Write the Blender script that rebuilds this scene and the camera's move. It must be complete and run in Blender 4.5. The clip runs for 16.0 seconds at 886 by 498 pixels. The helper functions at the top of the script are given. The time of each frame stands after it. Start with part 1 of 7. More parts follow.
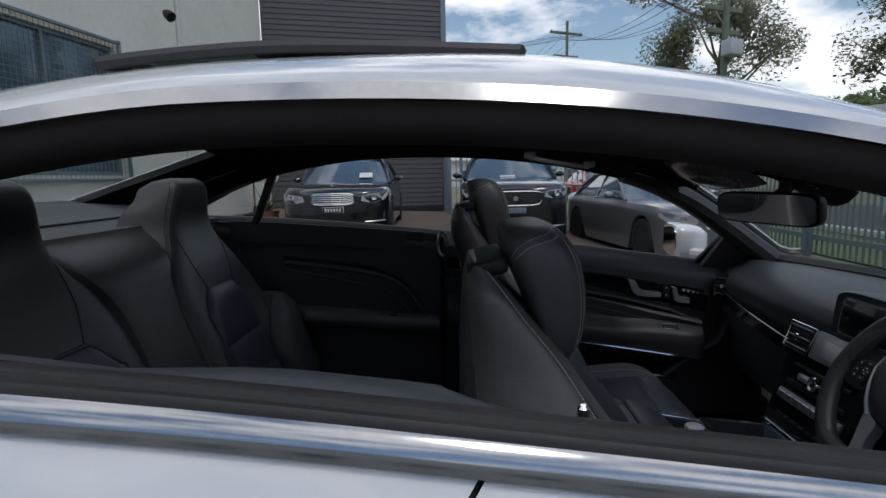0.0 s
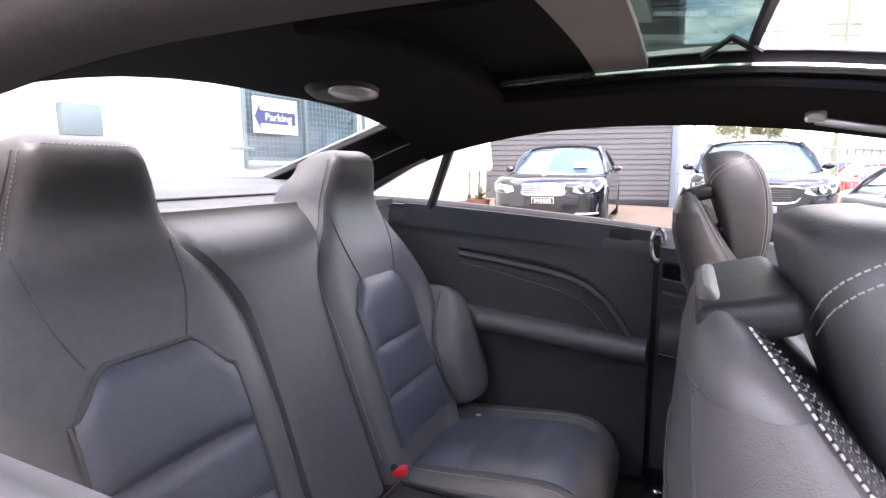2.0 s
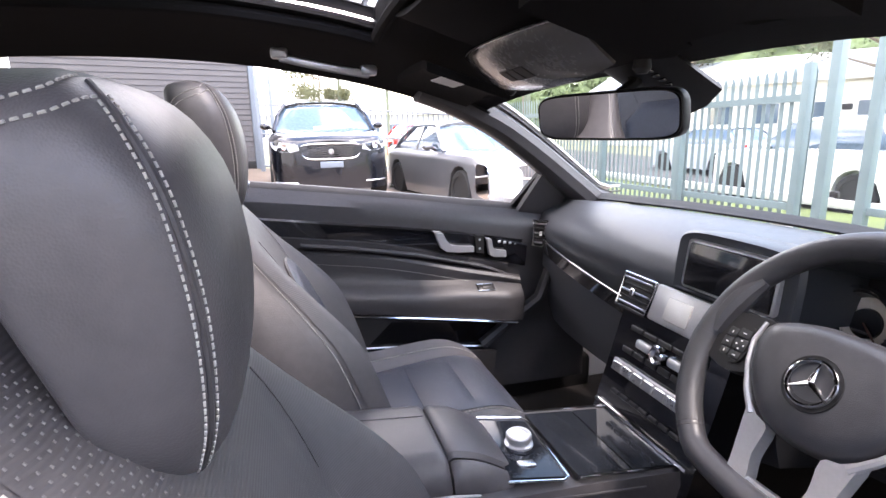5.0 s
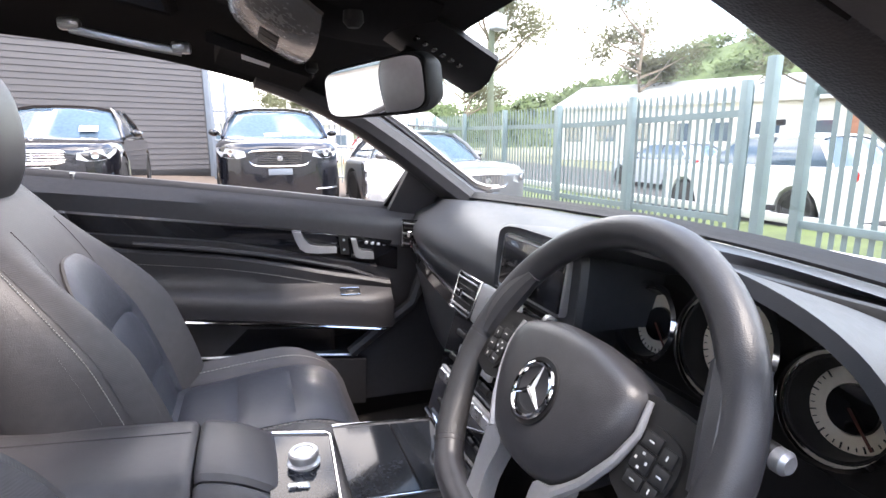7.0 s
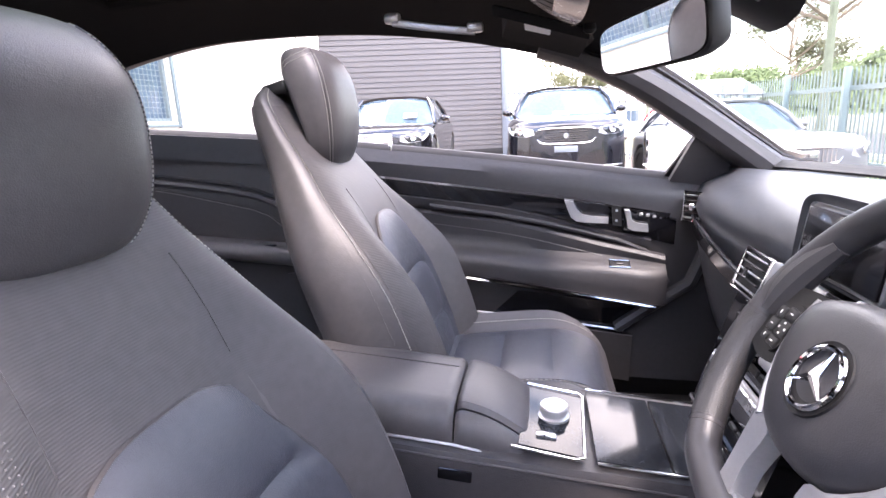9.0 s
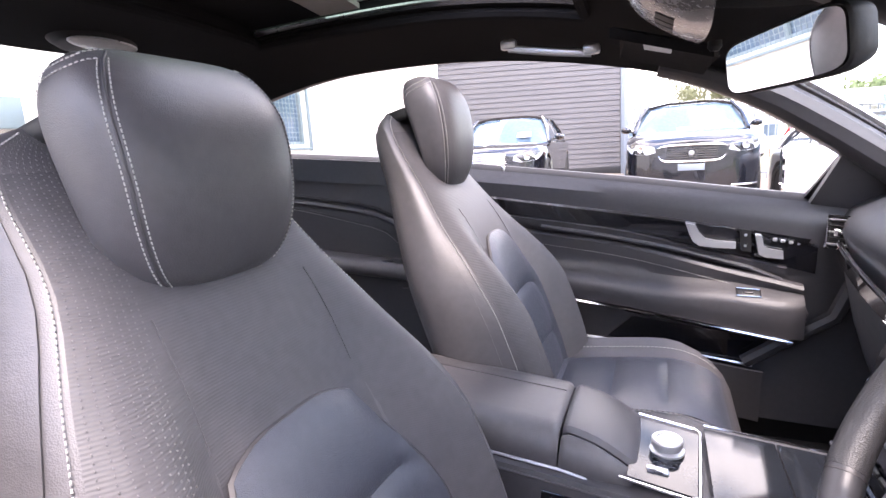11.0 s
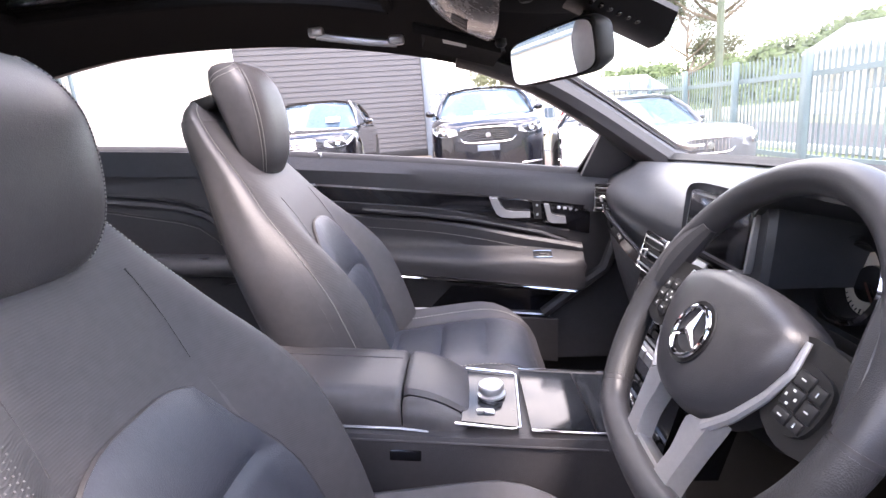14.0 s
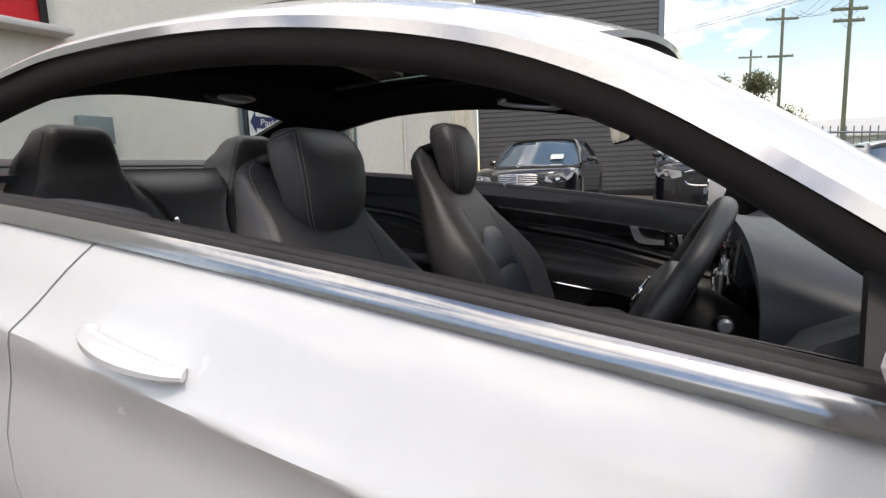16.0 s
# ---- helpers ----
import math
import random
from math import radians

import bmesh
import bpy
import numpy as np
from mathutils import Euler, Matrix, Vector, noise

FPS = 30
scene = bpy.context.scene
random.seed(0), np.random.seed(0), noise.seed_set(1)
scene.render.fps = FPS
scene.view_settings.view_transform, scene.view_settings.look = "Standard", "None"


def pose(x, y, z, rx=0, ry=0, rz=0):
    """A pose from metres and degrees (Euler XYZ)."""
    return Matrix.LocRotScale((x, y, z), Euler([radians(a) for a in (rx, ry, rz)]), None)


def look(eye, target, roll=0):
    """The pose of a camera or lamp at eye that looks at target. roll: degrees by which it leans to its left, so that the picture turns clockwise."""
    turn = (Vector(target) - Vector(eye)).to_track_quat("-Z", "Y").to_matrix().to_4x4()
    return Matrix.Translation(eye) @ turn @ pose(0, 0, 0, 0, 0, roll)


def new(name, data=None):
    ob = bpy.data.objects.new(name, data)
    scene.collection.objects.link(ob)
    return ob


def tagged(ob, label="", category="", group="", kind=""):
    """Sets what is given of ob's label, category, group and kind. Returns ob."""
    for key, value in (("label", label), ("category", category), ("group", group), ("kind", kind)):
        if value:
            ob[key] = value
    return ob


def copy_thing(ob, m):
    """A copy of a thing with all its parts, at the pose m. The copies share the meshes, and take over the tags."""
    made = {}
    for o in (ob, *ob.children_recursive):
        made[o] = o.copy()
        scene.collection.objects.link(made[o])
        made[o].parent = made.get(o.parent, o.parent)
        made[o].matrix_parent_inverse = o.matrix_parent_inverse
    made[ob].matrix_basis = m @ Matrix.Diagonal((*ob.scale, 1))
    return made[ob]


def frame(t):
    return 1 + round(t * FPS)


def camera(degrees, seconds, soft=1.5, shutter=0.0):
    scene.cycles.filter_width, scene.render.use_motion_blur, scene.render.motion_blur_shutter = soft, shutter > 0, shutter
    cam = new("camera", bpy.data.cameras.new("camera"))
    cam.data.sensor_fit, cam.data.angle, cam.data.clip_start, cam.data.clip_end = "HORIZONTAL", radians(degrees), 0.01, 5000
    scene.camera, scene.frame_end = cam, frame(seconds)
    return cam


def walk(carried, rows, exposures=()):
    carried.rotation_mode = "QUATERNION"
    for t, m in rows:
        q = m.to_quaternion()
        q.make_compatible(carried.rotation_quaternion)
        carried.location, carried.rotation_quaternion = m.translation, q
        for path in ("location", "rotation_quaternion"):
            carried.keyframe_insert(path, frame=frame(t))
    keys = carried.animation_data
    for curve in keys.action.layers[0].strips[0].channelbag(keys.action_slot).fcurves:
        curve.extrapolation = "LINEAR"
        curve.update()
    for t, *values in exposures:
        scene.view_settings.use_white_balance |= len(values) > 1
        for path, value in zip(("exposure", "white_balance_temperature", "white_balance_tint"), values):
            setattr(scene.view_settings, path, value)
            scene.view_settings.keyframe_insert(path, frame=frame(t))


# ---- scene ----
cam = camera(80.3, 16.0)
PATH = [
    (0, (-0.136, -1.23, 1.201), (-0.205, 0.75, 0.93), -1.2),
    (0.5, (-0.091, -1.101, 1.187), (-0.299, 0.87, 0.912), 0.6),
    (1, (-0.102, -0.973, 1.183), (-0.45, 0.978, 0.906), 1.2),
    (1.5, (-0.123, -0.897, 1.177), (-0.692, 1.0, 0.899), 0.6),
    (2, (-0.136, -0.84, 1.158), (-0.974, 0.953, 0.867), -0.3),
    (2.5, (-0.135, -0.792, 1.134), (-1.068, 0.94, 0.776), -0.6),
    (3, (-0.128, -0.766, 1.129), (-1.018, 0.977, 0.72), -0.6),
    (3.5, (-0.077, -0.758, 1.119), (-0.573, 1.131, 0.687), 0.4),
    (4, (0.003, -0.739, 1.106), (-0.013, 1.211, 0.661), 0.9),
    (4.5, (0.051, -0.738, 1.106), (0.354, 1.185, 0.643), -0.3),
    (5, (0.074, -0.747, 1.102), (0.63, 1.122, 0.66), -1.2),
    (5.2, (0.085, -0.751, 1.103), (0.696, 1.103, 0.668), -1.4),
    (7.3, (0.409, -0.756, 1.038), (1.079, 1.086, 0.64), -0.1),
    (7.5, (0.415, -0.758, 1.033), (0.987, 1.113, 0.62), -0.4),
    (8, (0.4, -0.766, 1.026), (0.608, 1.175, 0.59), -1.6),
    (8.5, (0.401, -0.766, 1.018), (0.311, 1.182, 0.571), -2.4),
    (9, (0.406, -0.771, 1.022), (0.046, 1.144, 0.571), -2.7),
    (9.5, (0.406, -0.782, 1.025), (-0.159, 1.082, 0.574), -2.7),
    (10, (0.407, -0.785, 1.029), (-0.284, 1.039, 0.586), -2.9),
    (10.2, (0.409, -0.787, 1.034), (-0.316, 1.027, 0.604), -2.9),
    (12.3, (0.421, -0.792, 1.02), (-0.351, 1.029, 0.722), -3.4),
    (12.5, (0.424, -0.785, 1.022), (-0.273, 1.057, 0.675), -3.5),
    (13, (0.425, -0.775, 1.021), (-0.028, 1.123, 0.584), -3.5),
    (13.5, (0.426, -0.789, 1.028), (0.253, 1.145, 0.547), -4.0),
    (14, (0.407, -0.842, 1.035), (0.306, 1.101, 0.572), -4.6),
    (14.5, (0.401, -0.957, 1.032), (0.238, 0.999, 0.646), -2.9),
    (15, (0.437, -1.079, 1.038), (0.079, 0.859, 0.698), -2.2),
    (15.5, (0.558, -1.177, 1.035), (-0.109, 0.684, 0.732), -2.6),
    (16, (0.718, -1.288, 1.03), (-0.177, 0.478, 0.745), -2.3),
]
EXPOSURES = [(0.0, -0.6, 6300, 11), (0.5, 0.1, 6300, 12), (1.0, 1.85, 6500, 16), (1.5, 2.55, 6900, 22), (2.0, 2.95, 7000, 24), (2.6, 3.25, 7100, 25), (3.5, 3.5, 7100, 25), (4.5, 2.9, 7000, 25), (5.2, 2.65, 6900, 21), (7.5, 2.5, 6900, 18), (9.0, 3.05, 6900, 26), (14.0, 2.95, 6900, 26), (15.0, 2.35, 6900, 19), (15.5, 1.6, 7000, 14), (16.0, 0.4, 7300, 13)]
walk(cam, [(t, look(eye, target, roll)) for t, eye, target, roll in PATH], EXPOSURES)

# ---- world, sun ----
world = bpy.data.worlds.new("sky")
scene.world = world
world.use_nodes = True
wn, wl = world.node_tree.nodes, world.node_tree.links
wn.clear()
w_out, w_bg, w_sky = wn.new("ShaderNodeOutputWorld"), wn.new("ShaderNodeBackground"), wn.new("ShaderNodeTexSky")
w_sky.sky_type, w_sky.sun_disc = "NISHITA", False
w_sky.sun_elevation, w_sky.sun_rotation = radians(65), radians(148)
w_sky.air_density, w_sky.dust_density = 1.2, 0.3
w_co, w_map, w_noise, w_ramp, w_mix = (wn.new(n) for n in ("ShaderNodeTexCoord", "ShaderNodeMapping", "ShaderNodeTexNoise", "ShaderNodeValToRGB", "ShaderNodeMix"))
w_map.inputs["Scale"].default_value = (1.0, 1.0, 2.6)
w_map.inputs["Location"].default_value = (0.35, 0.1, 0.2)
w_noise.inputs["Scale"].default_value, w_noise.inputs["Detail"].default_value, w_noise.inputs["Roughness"].default_value = 2.3, 9.0, 0.58
w_ramp.color_ramp.elements[0].position, w_ramp.color_ramp.elements[1].position = 0.47, 0.57
w_mix.data_type = "RGBA"
w_mix.inputs["B"].default_value = (13.0, 13.1, 13.3, 1)
wl.new(w_co.outputs["Generated"], w_map.inputs["Vector"])
wl.new(w_map.outputs["Vector"], w_noise.inputs["Vector"])
wl.new(w_noise.outputs["Fac"], w_ramp.inputs["Fac"])
wl.new(w_ramp.outputs["Color"], w_mix.inputs["Factor"])
w_gain = wn.new("ShaderNodeVectorMath")
w_gain.operation = "MULTIPLY"
w_gain.inputs[1].default_value = (1.33, 1.30, 1.25)
wl.new(w_sky.outputs["Color"], w_gain.inputs[0])
wl.new(w_gain.outputs["Vector"], w_mix.inputs["A"])
wl.new(w_mix.outputs["Result"], w_bg.inputs["Color"])
w_bg.inputs["Strength"].default_value = 0.13
wl.new(w_bg.outputs["Background"], w_out.inputs["Surface"])

sun = new("sun", bpy.data.lights.new("sun", "SUN"))
sun.data.energy, sun.data.angle, sun.data.color = 0.9, radians(12), (1.0, 0.96, 0.9)
sun.matrix_world = look((5, -8, 20), (0, 0, 0))


# ---- materials ----
def mat(name, color, rough=0.5, metal=0.0, vary=0.12, scale=8.0, bump=0.0, bump_scale=300.0, grain="noise", coat=0.0, spec=0.5, objrand=0.0):
    """A surface with a base colour that wanders at two scales, a roughness that wanders with it, and a fine relief."""
    m = bpy.data.materials.new(name)
    m.use_nodes = True
    n, l = m.node_tree.nodes, m.node_tree.links
    b = n["Principled BSDF"]
    b.inputs["Metallic"].default_value, b.inputs["Coat Weight"].default_value, b.inputs["Coat Roughness"].default_value = metal, coat, 0.04
    b.inputs["Specular IOR Level"].default_value = spec
    co = n.new("ShaderNodeTexCoord")
    big, fine = n.new("ShaderNodeTexNoise"), n.new("ShaderNodeTexNoise")
    big.inputs["Scale"].default_value, big.inputs["Detail"].default_value = scale, 5
    fine.inputs["Scale"].default_value, fine.inputs["Detail"].default_value = scale * 14, 3
    add = n.new("ShaderNodeMath")
    add.operation = "ADD"
    l.new(co.outputs["Object"], big.inputs["Vector"])
    l.new(co.outputs["Object"], fine.inputs["Vector"])
    l.new(big.outputs["Fac"], add.inputs[0])
    l.new(fine.outputs["Fac"], add.inputs[1])
    last = add
    if objrand:
        info, mul, add2 = n.new("ShaderNodeObjectInfo"), n.new("ShaderNodeMath"), n.new("ShaderNodeMath")
        mul.operation, add2.operation = "MULTIPLY", "ADD"
        mul.inputs[1].default_value = objrand
        l.new(info.outputs["Random"], mul.inputs[0])
        l.new(mul.outputs[0], add2.inputs[0])
        l.new(add.outputs[0], add2.inputs[1])
        last = add2
    rng = n.new("ShaderNodeMapRange")
    rng.inputs["From Min"].default_value, rng.inputs["From Max"].default_value = 0.6, 1.4
    rng.inputs["To Min"].default_value, rng.inputs["To Max"].default_value = 1 - vary, 1 + vary
    l.new(last.outputs[0], rng.inputs["Value"])
    mix = n.new("ShaderNodeMix")
    mix.data_type, mix.blend_type = "RGBA", "MULTIPLY"
    mix.inputs["Factor"].default_value = 1.0
    mix.inputs["A"].default_value = (*color, 1)
    l.new(rng.outputs["Result"], mix.inputs["B"])
    l.new(mix.outputs["Result"], b.inputs["Base Color"])
    rr = n.new("ShaderNodeMapRange")
    rr.inputs["From Min"].default_value, rr.inputs["From Max"].default_value = 0.6, 1.4
    rr.inputs["To Min"].default_value, rr.inputs["To Max"].default_value = max(rough - (0.015 if metal > 0.3 else 0.06), 0.01) if rough > 0.12 else rough, min(rough + (0.015 if metal > 0.3 else 0.06), 1) if rough > 0.12 else rough
    l.new(add.outputs[0], rr.inputs["Value"])
    l.new(rr.outputs["Result"], b.inputs["Roughness"])
    if bump:
        if grain == "leather":
            t = n.new("ShaderNodeTexVoronoi")
            t.inputs["Scale"].default_value = bump_scale
            crease, squash, both = n.new("ShaderNodeTexNoise"), n.new("ShaderNodeMapping"), n.new("ShaderNodeMath")
            squash.inputs["Scale"].default_value = (1.0, 1.0, 3.0)
            crease.inputs["Scale"].default_value, crease.inputs["Detail"].default_value = bump_scale / 9, 5
            both.operation = "MULTIPLY_ADD"
            both.inputs[1].default_value = 1.5
            l.new(co.outputs["Object"], squash.inputs["Vector"])
            l.new(squash.outputs["Vector"], crease.inputs["Vector"])
            l.new(crease.outputs["Fac"], both.inputs[0])
            l.new(t.outputs["Distance"], both.inputs[2])
            out = both.outputs[0]
        elif grain == "ribs":
            t = n.new("ShaderNodeTexWave")
            t.bands_direction = "Z"
            t.inputs["Scale"].default_value, t.inputs["Distortion"].default_value = bump_scale, 0.3
            out = t.outputs["Fac"]
        elif grain == "bricks":
            t = n.new("ShaderNodeTexVoronoi")
            t.inputs["Scale"].default_value = bump_scale
            out = t.outputs["Distance"]
        else:
            t = n.new("ShaderNodeTexNoise")
            t.inputs["Scale"].default_value, t.inputs["Detail"].default_value = bump_scale, 4
            out = t.outputs["Fac"]
        l.new(co.outputs["Object"], t.inputs["Vector"])
        bp = n.new("ShaderNodeBump")
        bp.inputs["Strength"].default_value, bp.inputs["Distance"].default_value = bump, 0.002
        l.new(out, bp.inputs["Height"])
        l.new(bp.outputs["Normal"], b.inputs["Normal"])
    return m


def glass_mat(name, color, rough=0.0, clear=0.9):
    """Thin window glass: mostly clear, with a sharp surface reflection."""
    m = bpy.data.materials.new(name)
    m.use_nodes = True
    n, l = m.node_tree.nodes, m.node_tree.links
    n.clear()
    out, mx, tr, gl, fr, pw, ad = (n.new(k) for k in ("ShaderNodeOutputMaterial", "ShaderNodeMixShader", "ShaderNodeBsdfTransparent", "ShaderNodeBsdfGlossy", "ShaderNodeLayerWeight", "ShaderNodeMath", "ShaderNodeMath"))
    tr.inputs["Color"].default_value = (*[c * clear for c in color], 1)
    gl.inputs["Roughness"].default_value = rough
    fr.inputs["Blend"].default_value = 0.5
    pw.operation, ad.operation = "POWER", "MULTIPLY_ADD"
    pw.inputs[1].default_value, ad.inputs[1].default_value, ad.inputs[2].default_value = 4.0, 0.75, 0.05
    l.new(fr.outputs["Facing"], pw.inputs[0])
    l.new(pw.outputs[0], ad.inputs[0])
    l.new(ad.outputs[0], mx.inputs["Fac"])
    l.new(tr.outputs["BSDF"], mx.inputs[1])
    l.new(gl.outputs["BSDF"], mx.inputs[2])
    l.new(mx.outputs["Shader"], out.inputs["Surface"])
    return m


LEATHER = mat("black leather", (0.072, 0.067, 0.070), 0.42, vary=0.16, scale=5, bump=0.13, bump_scale=760, grain="leather")
LEATHER_RIB = mat("black ribbed leather", (0.066, 0.062, 0.065), 0.52, spec=0.35, vary=0.16, scale=5, bump=0.16, bump_scale=120, grain="ribs")
LEATHER_BLUE = mat("black leather insert", (0.054, 0.057, 0.071), 0.36, vary=0.14, scale=6, bump=0.20, bump_scale=720, grain="leather")
DASH = mat("soft black dash skin", (0.052, 0.055, 0.063), 0.42, vary=0.12, scale=5, bump=0.08, bump_scale=900, grain="leather")
KEY_BLACK = mat("satin black keys", (0.020, 0.020, 0.021), 0.38, vary=0.1, scale=30)
PLASTIC = mat("matt black plastic", (0.016, 0.0155, 0.016), 0.5, spec=0.35, vary=0.15, scale=9, bump=0.1, bump_scale=600)
TRIM_DARK = mat("black door trim", (0.050, 0.047, 0.050), 0.42, vary=0.14, scale=6, bump=0.2, bump_scale=600, grain="leather")
RUBBER = mat("window rubber", (0.048, 0.044, 0.046), 0.55, vary=0.2, scale=20, bump=0.15, bump_scale=200)
HEADLINER = mat("black headliner cloth", (0.012, 0.0112, 0.0118), 0.95, spec=0.15, vary=0.2, scale=12, bump=0.3, bump_scale=900)
GREY_CLOTH = mat("beige sunblind edge", (0.42, 0.38, 0.33), 0.7, vary=0.1, scale=12, bump=0.2, bump_scale=700)
CARPET = mat("dark brown carpet", (0.030, 0.025, 0.022), 0.95, vary=0.3, scale=30, bump=0.6, bump_scale=800)
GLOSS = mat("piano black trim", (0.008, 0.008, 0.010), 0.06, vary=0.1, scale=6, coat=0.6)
WOODBLACK = mat("dark ash veneer lacquered", (0.022, 0.021, 0.022), 0.08, vary=0.5, scale=14, coat=0.8)
CHROME = mat("chrome", (0.75, 0.75, 0.77), 0.09, 1.0, vary=0.05, scale=10)
CONSOLE_GLOSS = mat("dark lacquered veneer", (0.014, 0.016, 0.020), 0.07, vary=0.5, scale=14, spec=0.28)
BELT_RUBBER = mat("sun-faded belt rubber", (0.032, 0.028, 0.028), 0.5, vary=0.25, scale=20, bump=0.2, bump_scale=200)
# Base darker than CHROME, standing in for dark surroundings mirrored in the trim.
BELT_METAL = mat("polished trim with dark reflections in base", (0.42, 0.42, 0.43), 0.14, 1.0, vary=0.08, scale=6)
SATIN = mat("satin aluminium", (0.62, 0.62, 0.63), 0.28, 1.0, vary=0.06, scale=20)
POD_GREY = mat("smoked grey plastic", (0.11, 0.105, 0.10), 0.25, vary=0.1, scale=12, coat=0.3)
SILVER = mat("silver plastic", (0.55, 0.55, 0.56), 0.33, 0.6, vary=0.06, scale=20)
STITCH = mat("pale thread", (0.40, 0.385, 0.36), 0.8, vary=0.15, scale=60)
WHITE_PAINT = mat("white car paint", (0.80, 0.80, 0.81), 0.22, vary=0.02, scale=2, coat=0.9)
BLACK_PAINT = mat("black car paint", (0.008, 0.008, 0.011), 0.15, vary=0.1, scale=2, coat=1.0)
BLUEBLACK_PAINT = mat("blue black car paint", (0.006, 0.007, 0.011), 0.15, vary=0.1, scale=2, coat=1.0)
GREY_PAINT = mat("grey metallic car paint", (0.20, 0.205, 0.22), 0.30, 0.5, vary=0.06, scale=2, coat=1.0)
BLUE_PAINT = mat("blue car paint", (0.03, 0.06, 0.16), 0.2, 0.2, vary=0.06, scale=2, coat=1.0)
TYRE = mat("tyre rubber", (0.018, 0.018, 0.018), 0.8, vary=0.25, scale=20, bump=0.2, bump_scale=80)
# The blue of the reflected sky is partly put into this base colour.
CAR_GLASS = mat("car glass with sky blue in base", (0.07, 0.11, 0.15), 0.05, vary=0.25, scale=1.5, spec=0.9, coat=0.9)
LAMP_GLASS = mat("headlamp", (0.62, 0.64, 0.66), 0.08, 0.4, vary=0.25, scale=30, coat=0.8)
RED_LENS = mat("red lens", (0.55, 0.02, 0.02), 0.12, vary=0.2, scale=30, coat=0.6)
RED_PLASTIC = mat("red plastic", (0.62, 0.02, 0.03), 0.35, vary=0.08, scale=20)
PAPER = mat("white paper", (0.78, 0.78, 0.76), 0.7, vary=0.04, scale=10)
# Paler than the leather: light catching the piercings is put into the colour.
PIERCED_GLINT = mat("pale glints on pierced leather", (0.11, 0.106, 0.106), 0.8)
SCREEN = mat("dark screen", (0.012, 0.012, 0.014), 0.12, vary=0.1, scale=8, coat=0.4)
DIAL = mat("silver dial", (0.74, 0.68, 0.60), 0.4, 0.0, vary=0.06, scale=20)
NEEDLE = mat("dial needle", (0.10, 0.03, 0.02), 0.4)
MIRROR = mat("mirror", (0.92, 0.92, 0.93), 0.01, 1.0, vary=0.0)
CLEAR = glass_mat("windscreen glass", (0.93, 0.97, 0.95), clear=0.97)
TINTED = glass_mat("tinted roof glass", (0.30, 0.36, 0.33), clear=1.0)
LENS = mat("lamp lens", (0.62, 0.61, 0.58), 0.2, vary=0.1, scale=40, coat=0.4)
RENDER_WALL = mat("cream painted wall", (0.72, 0.70, 0.63), 0.85, vary=0.08, scale=0.7, bump=0.5, bump_scale=30)
GREY_RENDER = mat("pale grey render", (0.60, 0.59, 0.57), 0.85, vary=0.08, scale=0.6, bump=0.3, bump_scale=40)
BOARD = mat("dark grey weatherboard", (0.075, 0.072, 0.075), 0.6, vary=0.12, scale=1.5, bump=0.15, bump_scale=40, objrand=0.2)
STEEL_GREEN = mat("grey green painted steel", (0.17, 0.235, 0.245), 0.45, vary=0.1, scale=6, bump=0.1, bump_scale=60, objrand=0.12)
STEEL_DARK = mat("blue grey painted steel", (0.17, 0.20, 0.235), 0.45, vary=0.1, scale=6)
STEEL_GREY = mat("pale grey painted steel", (0.42, 0.45, 0.48), 0.45, vary=0.1, scale=6)
FRAME_GREEN = mat("grey green window frame", (0.16, 0.21, 0.22), 0.45, vary=0.1, scale=6)
CONCRETE = mat("worn concrete drive", (0.135, 0.103, 0.079), 0.9, vary=0.28, scale=0.6, bump=0.4, bump_scale=60)
GRASS = mat("mown grass", (0.105, 0.14, 0.045), 0.95, vary=0.4, scale=1.2, bump=0.8, bump_scale=120)
ASPHALT = mat("asphalt", (0.06, 0.06, 0.06), 0.92, vary=0.25, scale=1.0, bump=0.5, bump_scale=150)
EARTH = mat("dry ground", (0.17, 0.17, 0.10), 0.95, vary=0.3, scale=0.3, bump=0.5, bump_scale=30)
LEAF = mat("eucalypt leaves", (0.10, 0.105, 0.05), 0.7, vary=0.4, scale=1.5, objrand=0.3)
LEAF_HILL = mat("hill canopy", (0.075, 0.105, 0.04), 0.8, vary=0.45, scale=0.25, objrand=0.4)
BARK = mat("pale bark", (0.22, 0.18, 0.14), 0.9, vary=0.3, scale=6, bump=0.5, bump_scale=40)
TIMBER_POLE = mat("green treated pole", (0.15, 0.17, 0.12), 0.85, vary=0.25, scale=5, bump=0.4, bump_scale=40)
ROOF_METAL = mat("pale metal roof", (0.60, 0.60, 0.58), 0.5, 0.2, vary=0.1, scale=0.6)
CANVAS = mat("cream canvas", (0.62, 0.58, 0.48), 0.9, vary=0.15, scale=5, bump=0.3, bump_scale=90)
DRAPE = mat("dark green shade cloth", (0.10, 0.13, 0.12), 0.9, vary=0.2, scale=6, bump=0.3, bump_scale=90)
SIGN_BLUE = mat("navy sign print", (0.02, 0.03, 0.12), 0.5, vary=0.05)
BRICK = mat("red brick", (0.32, 0.15, 0.10), 0.9, vary=0.25, scale=4, bump=0.5, bump_scale=60)


# ---- mesh helpers ----
def link(name, bm, material, parent=None, label="", smooth=35):
    me = bpy.data.meshes.new(name)
    bmesh.ops.recalc_face_normals(bm, faces=bm.faces)
    bm.to_mesh(me)
    bm.free()
    me.materials.append(material)
    if smooth:
        for p in me.polygons:
            p.use_smooth = True
        me.set_sharp_from_angle(angle=radians(smooth))
    ob = new(name, me)
    if parent:
        ob.parent = parent
    if label:
        ob["label"] = label
    return ob


part = link


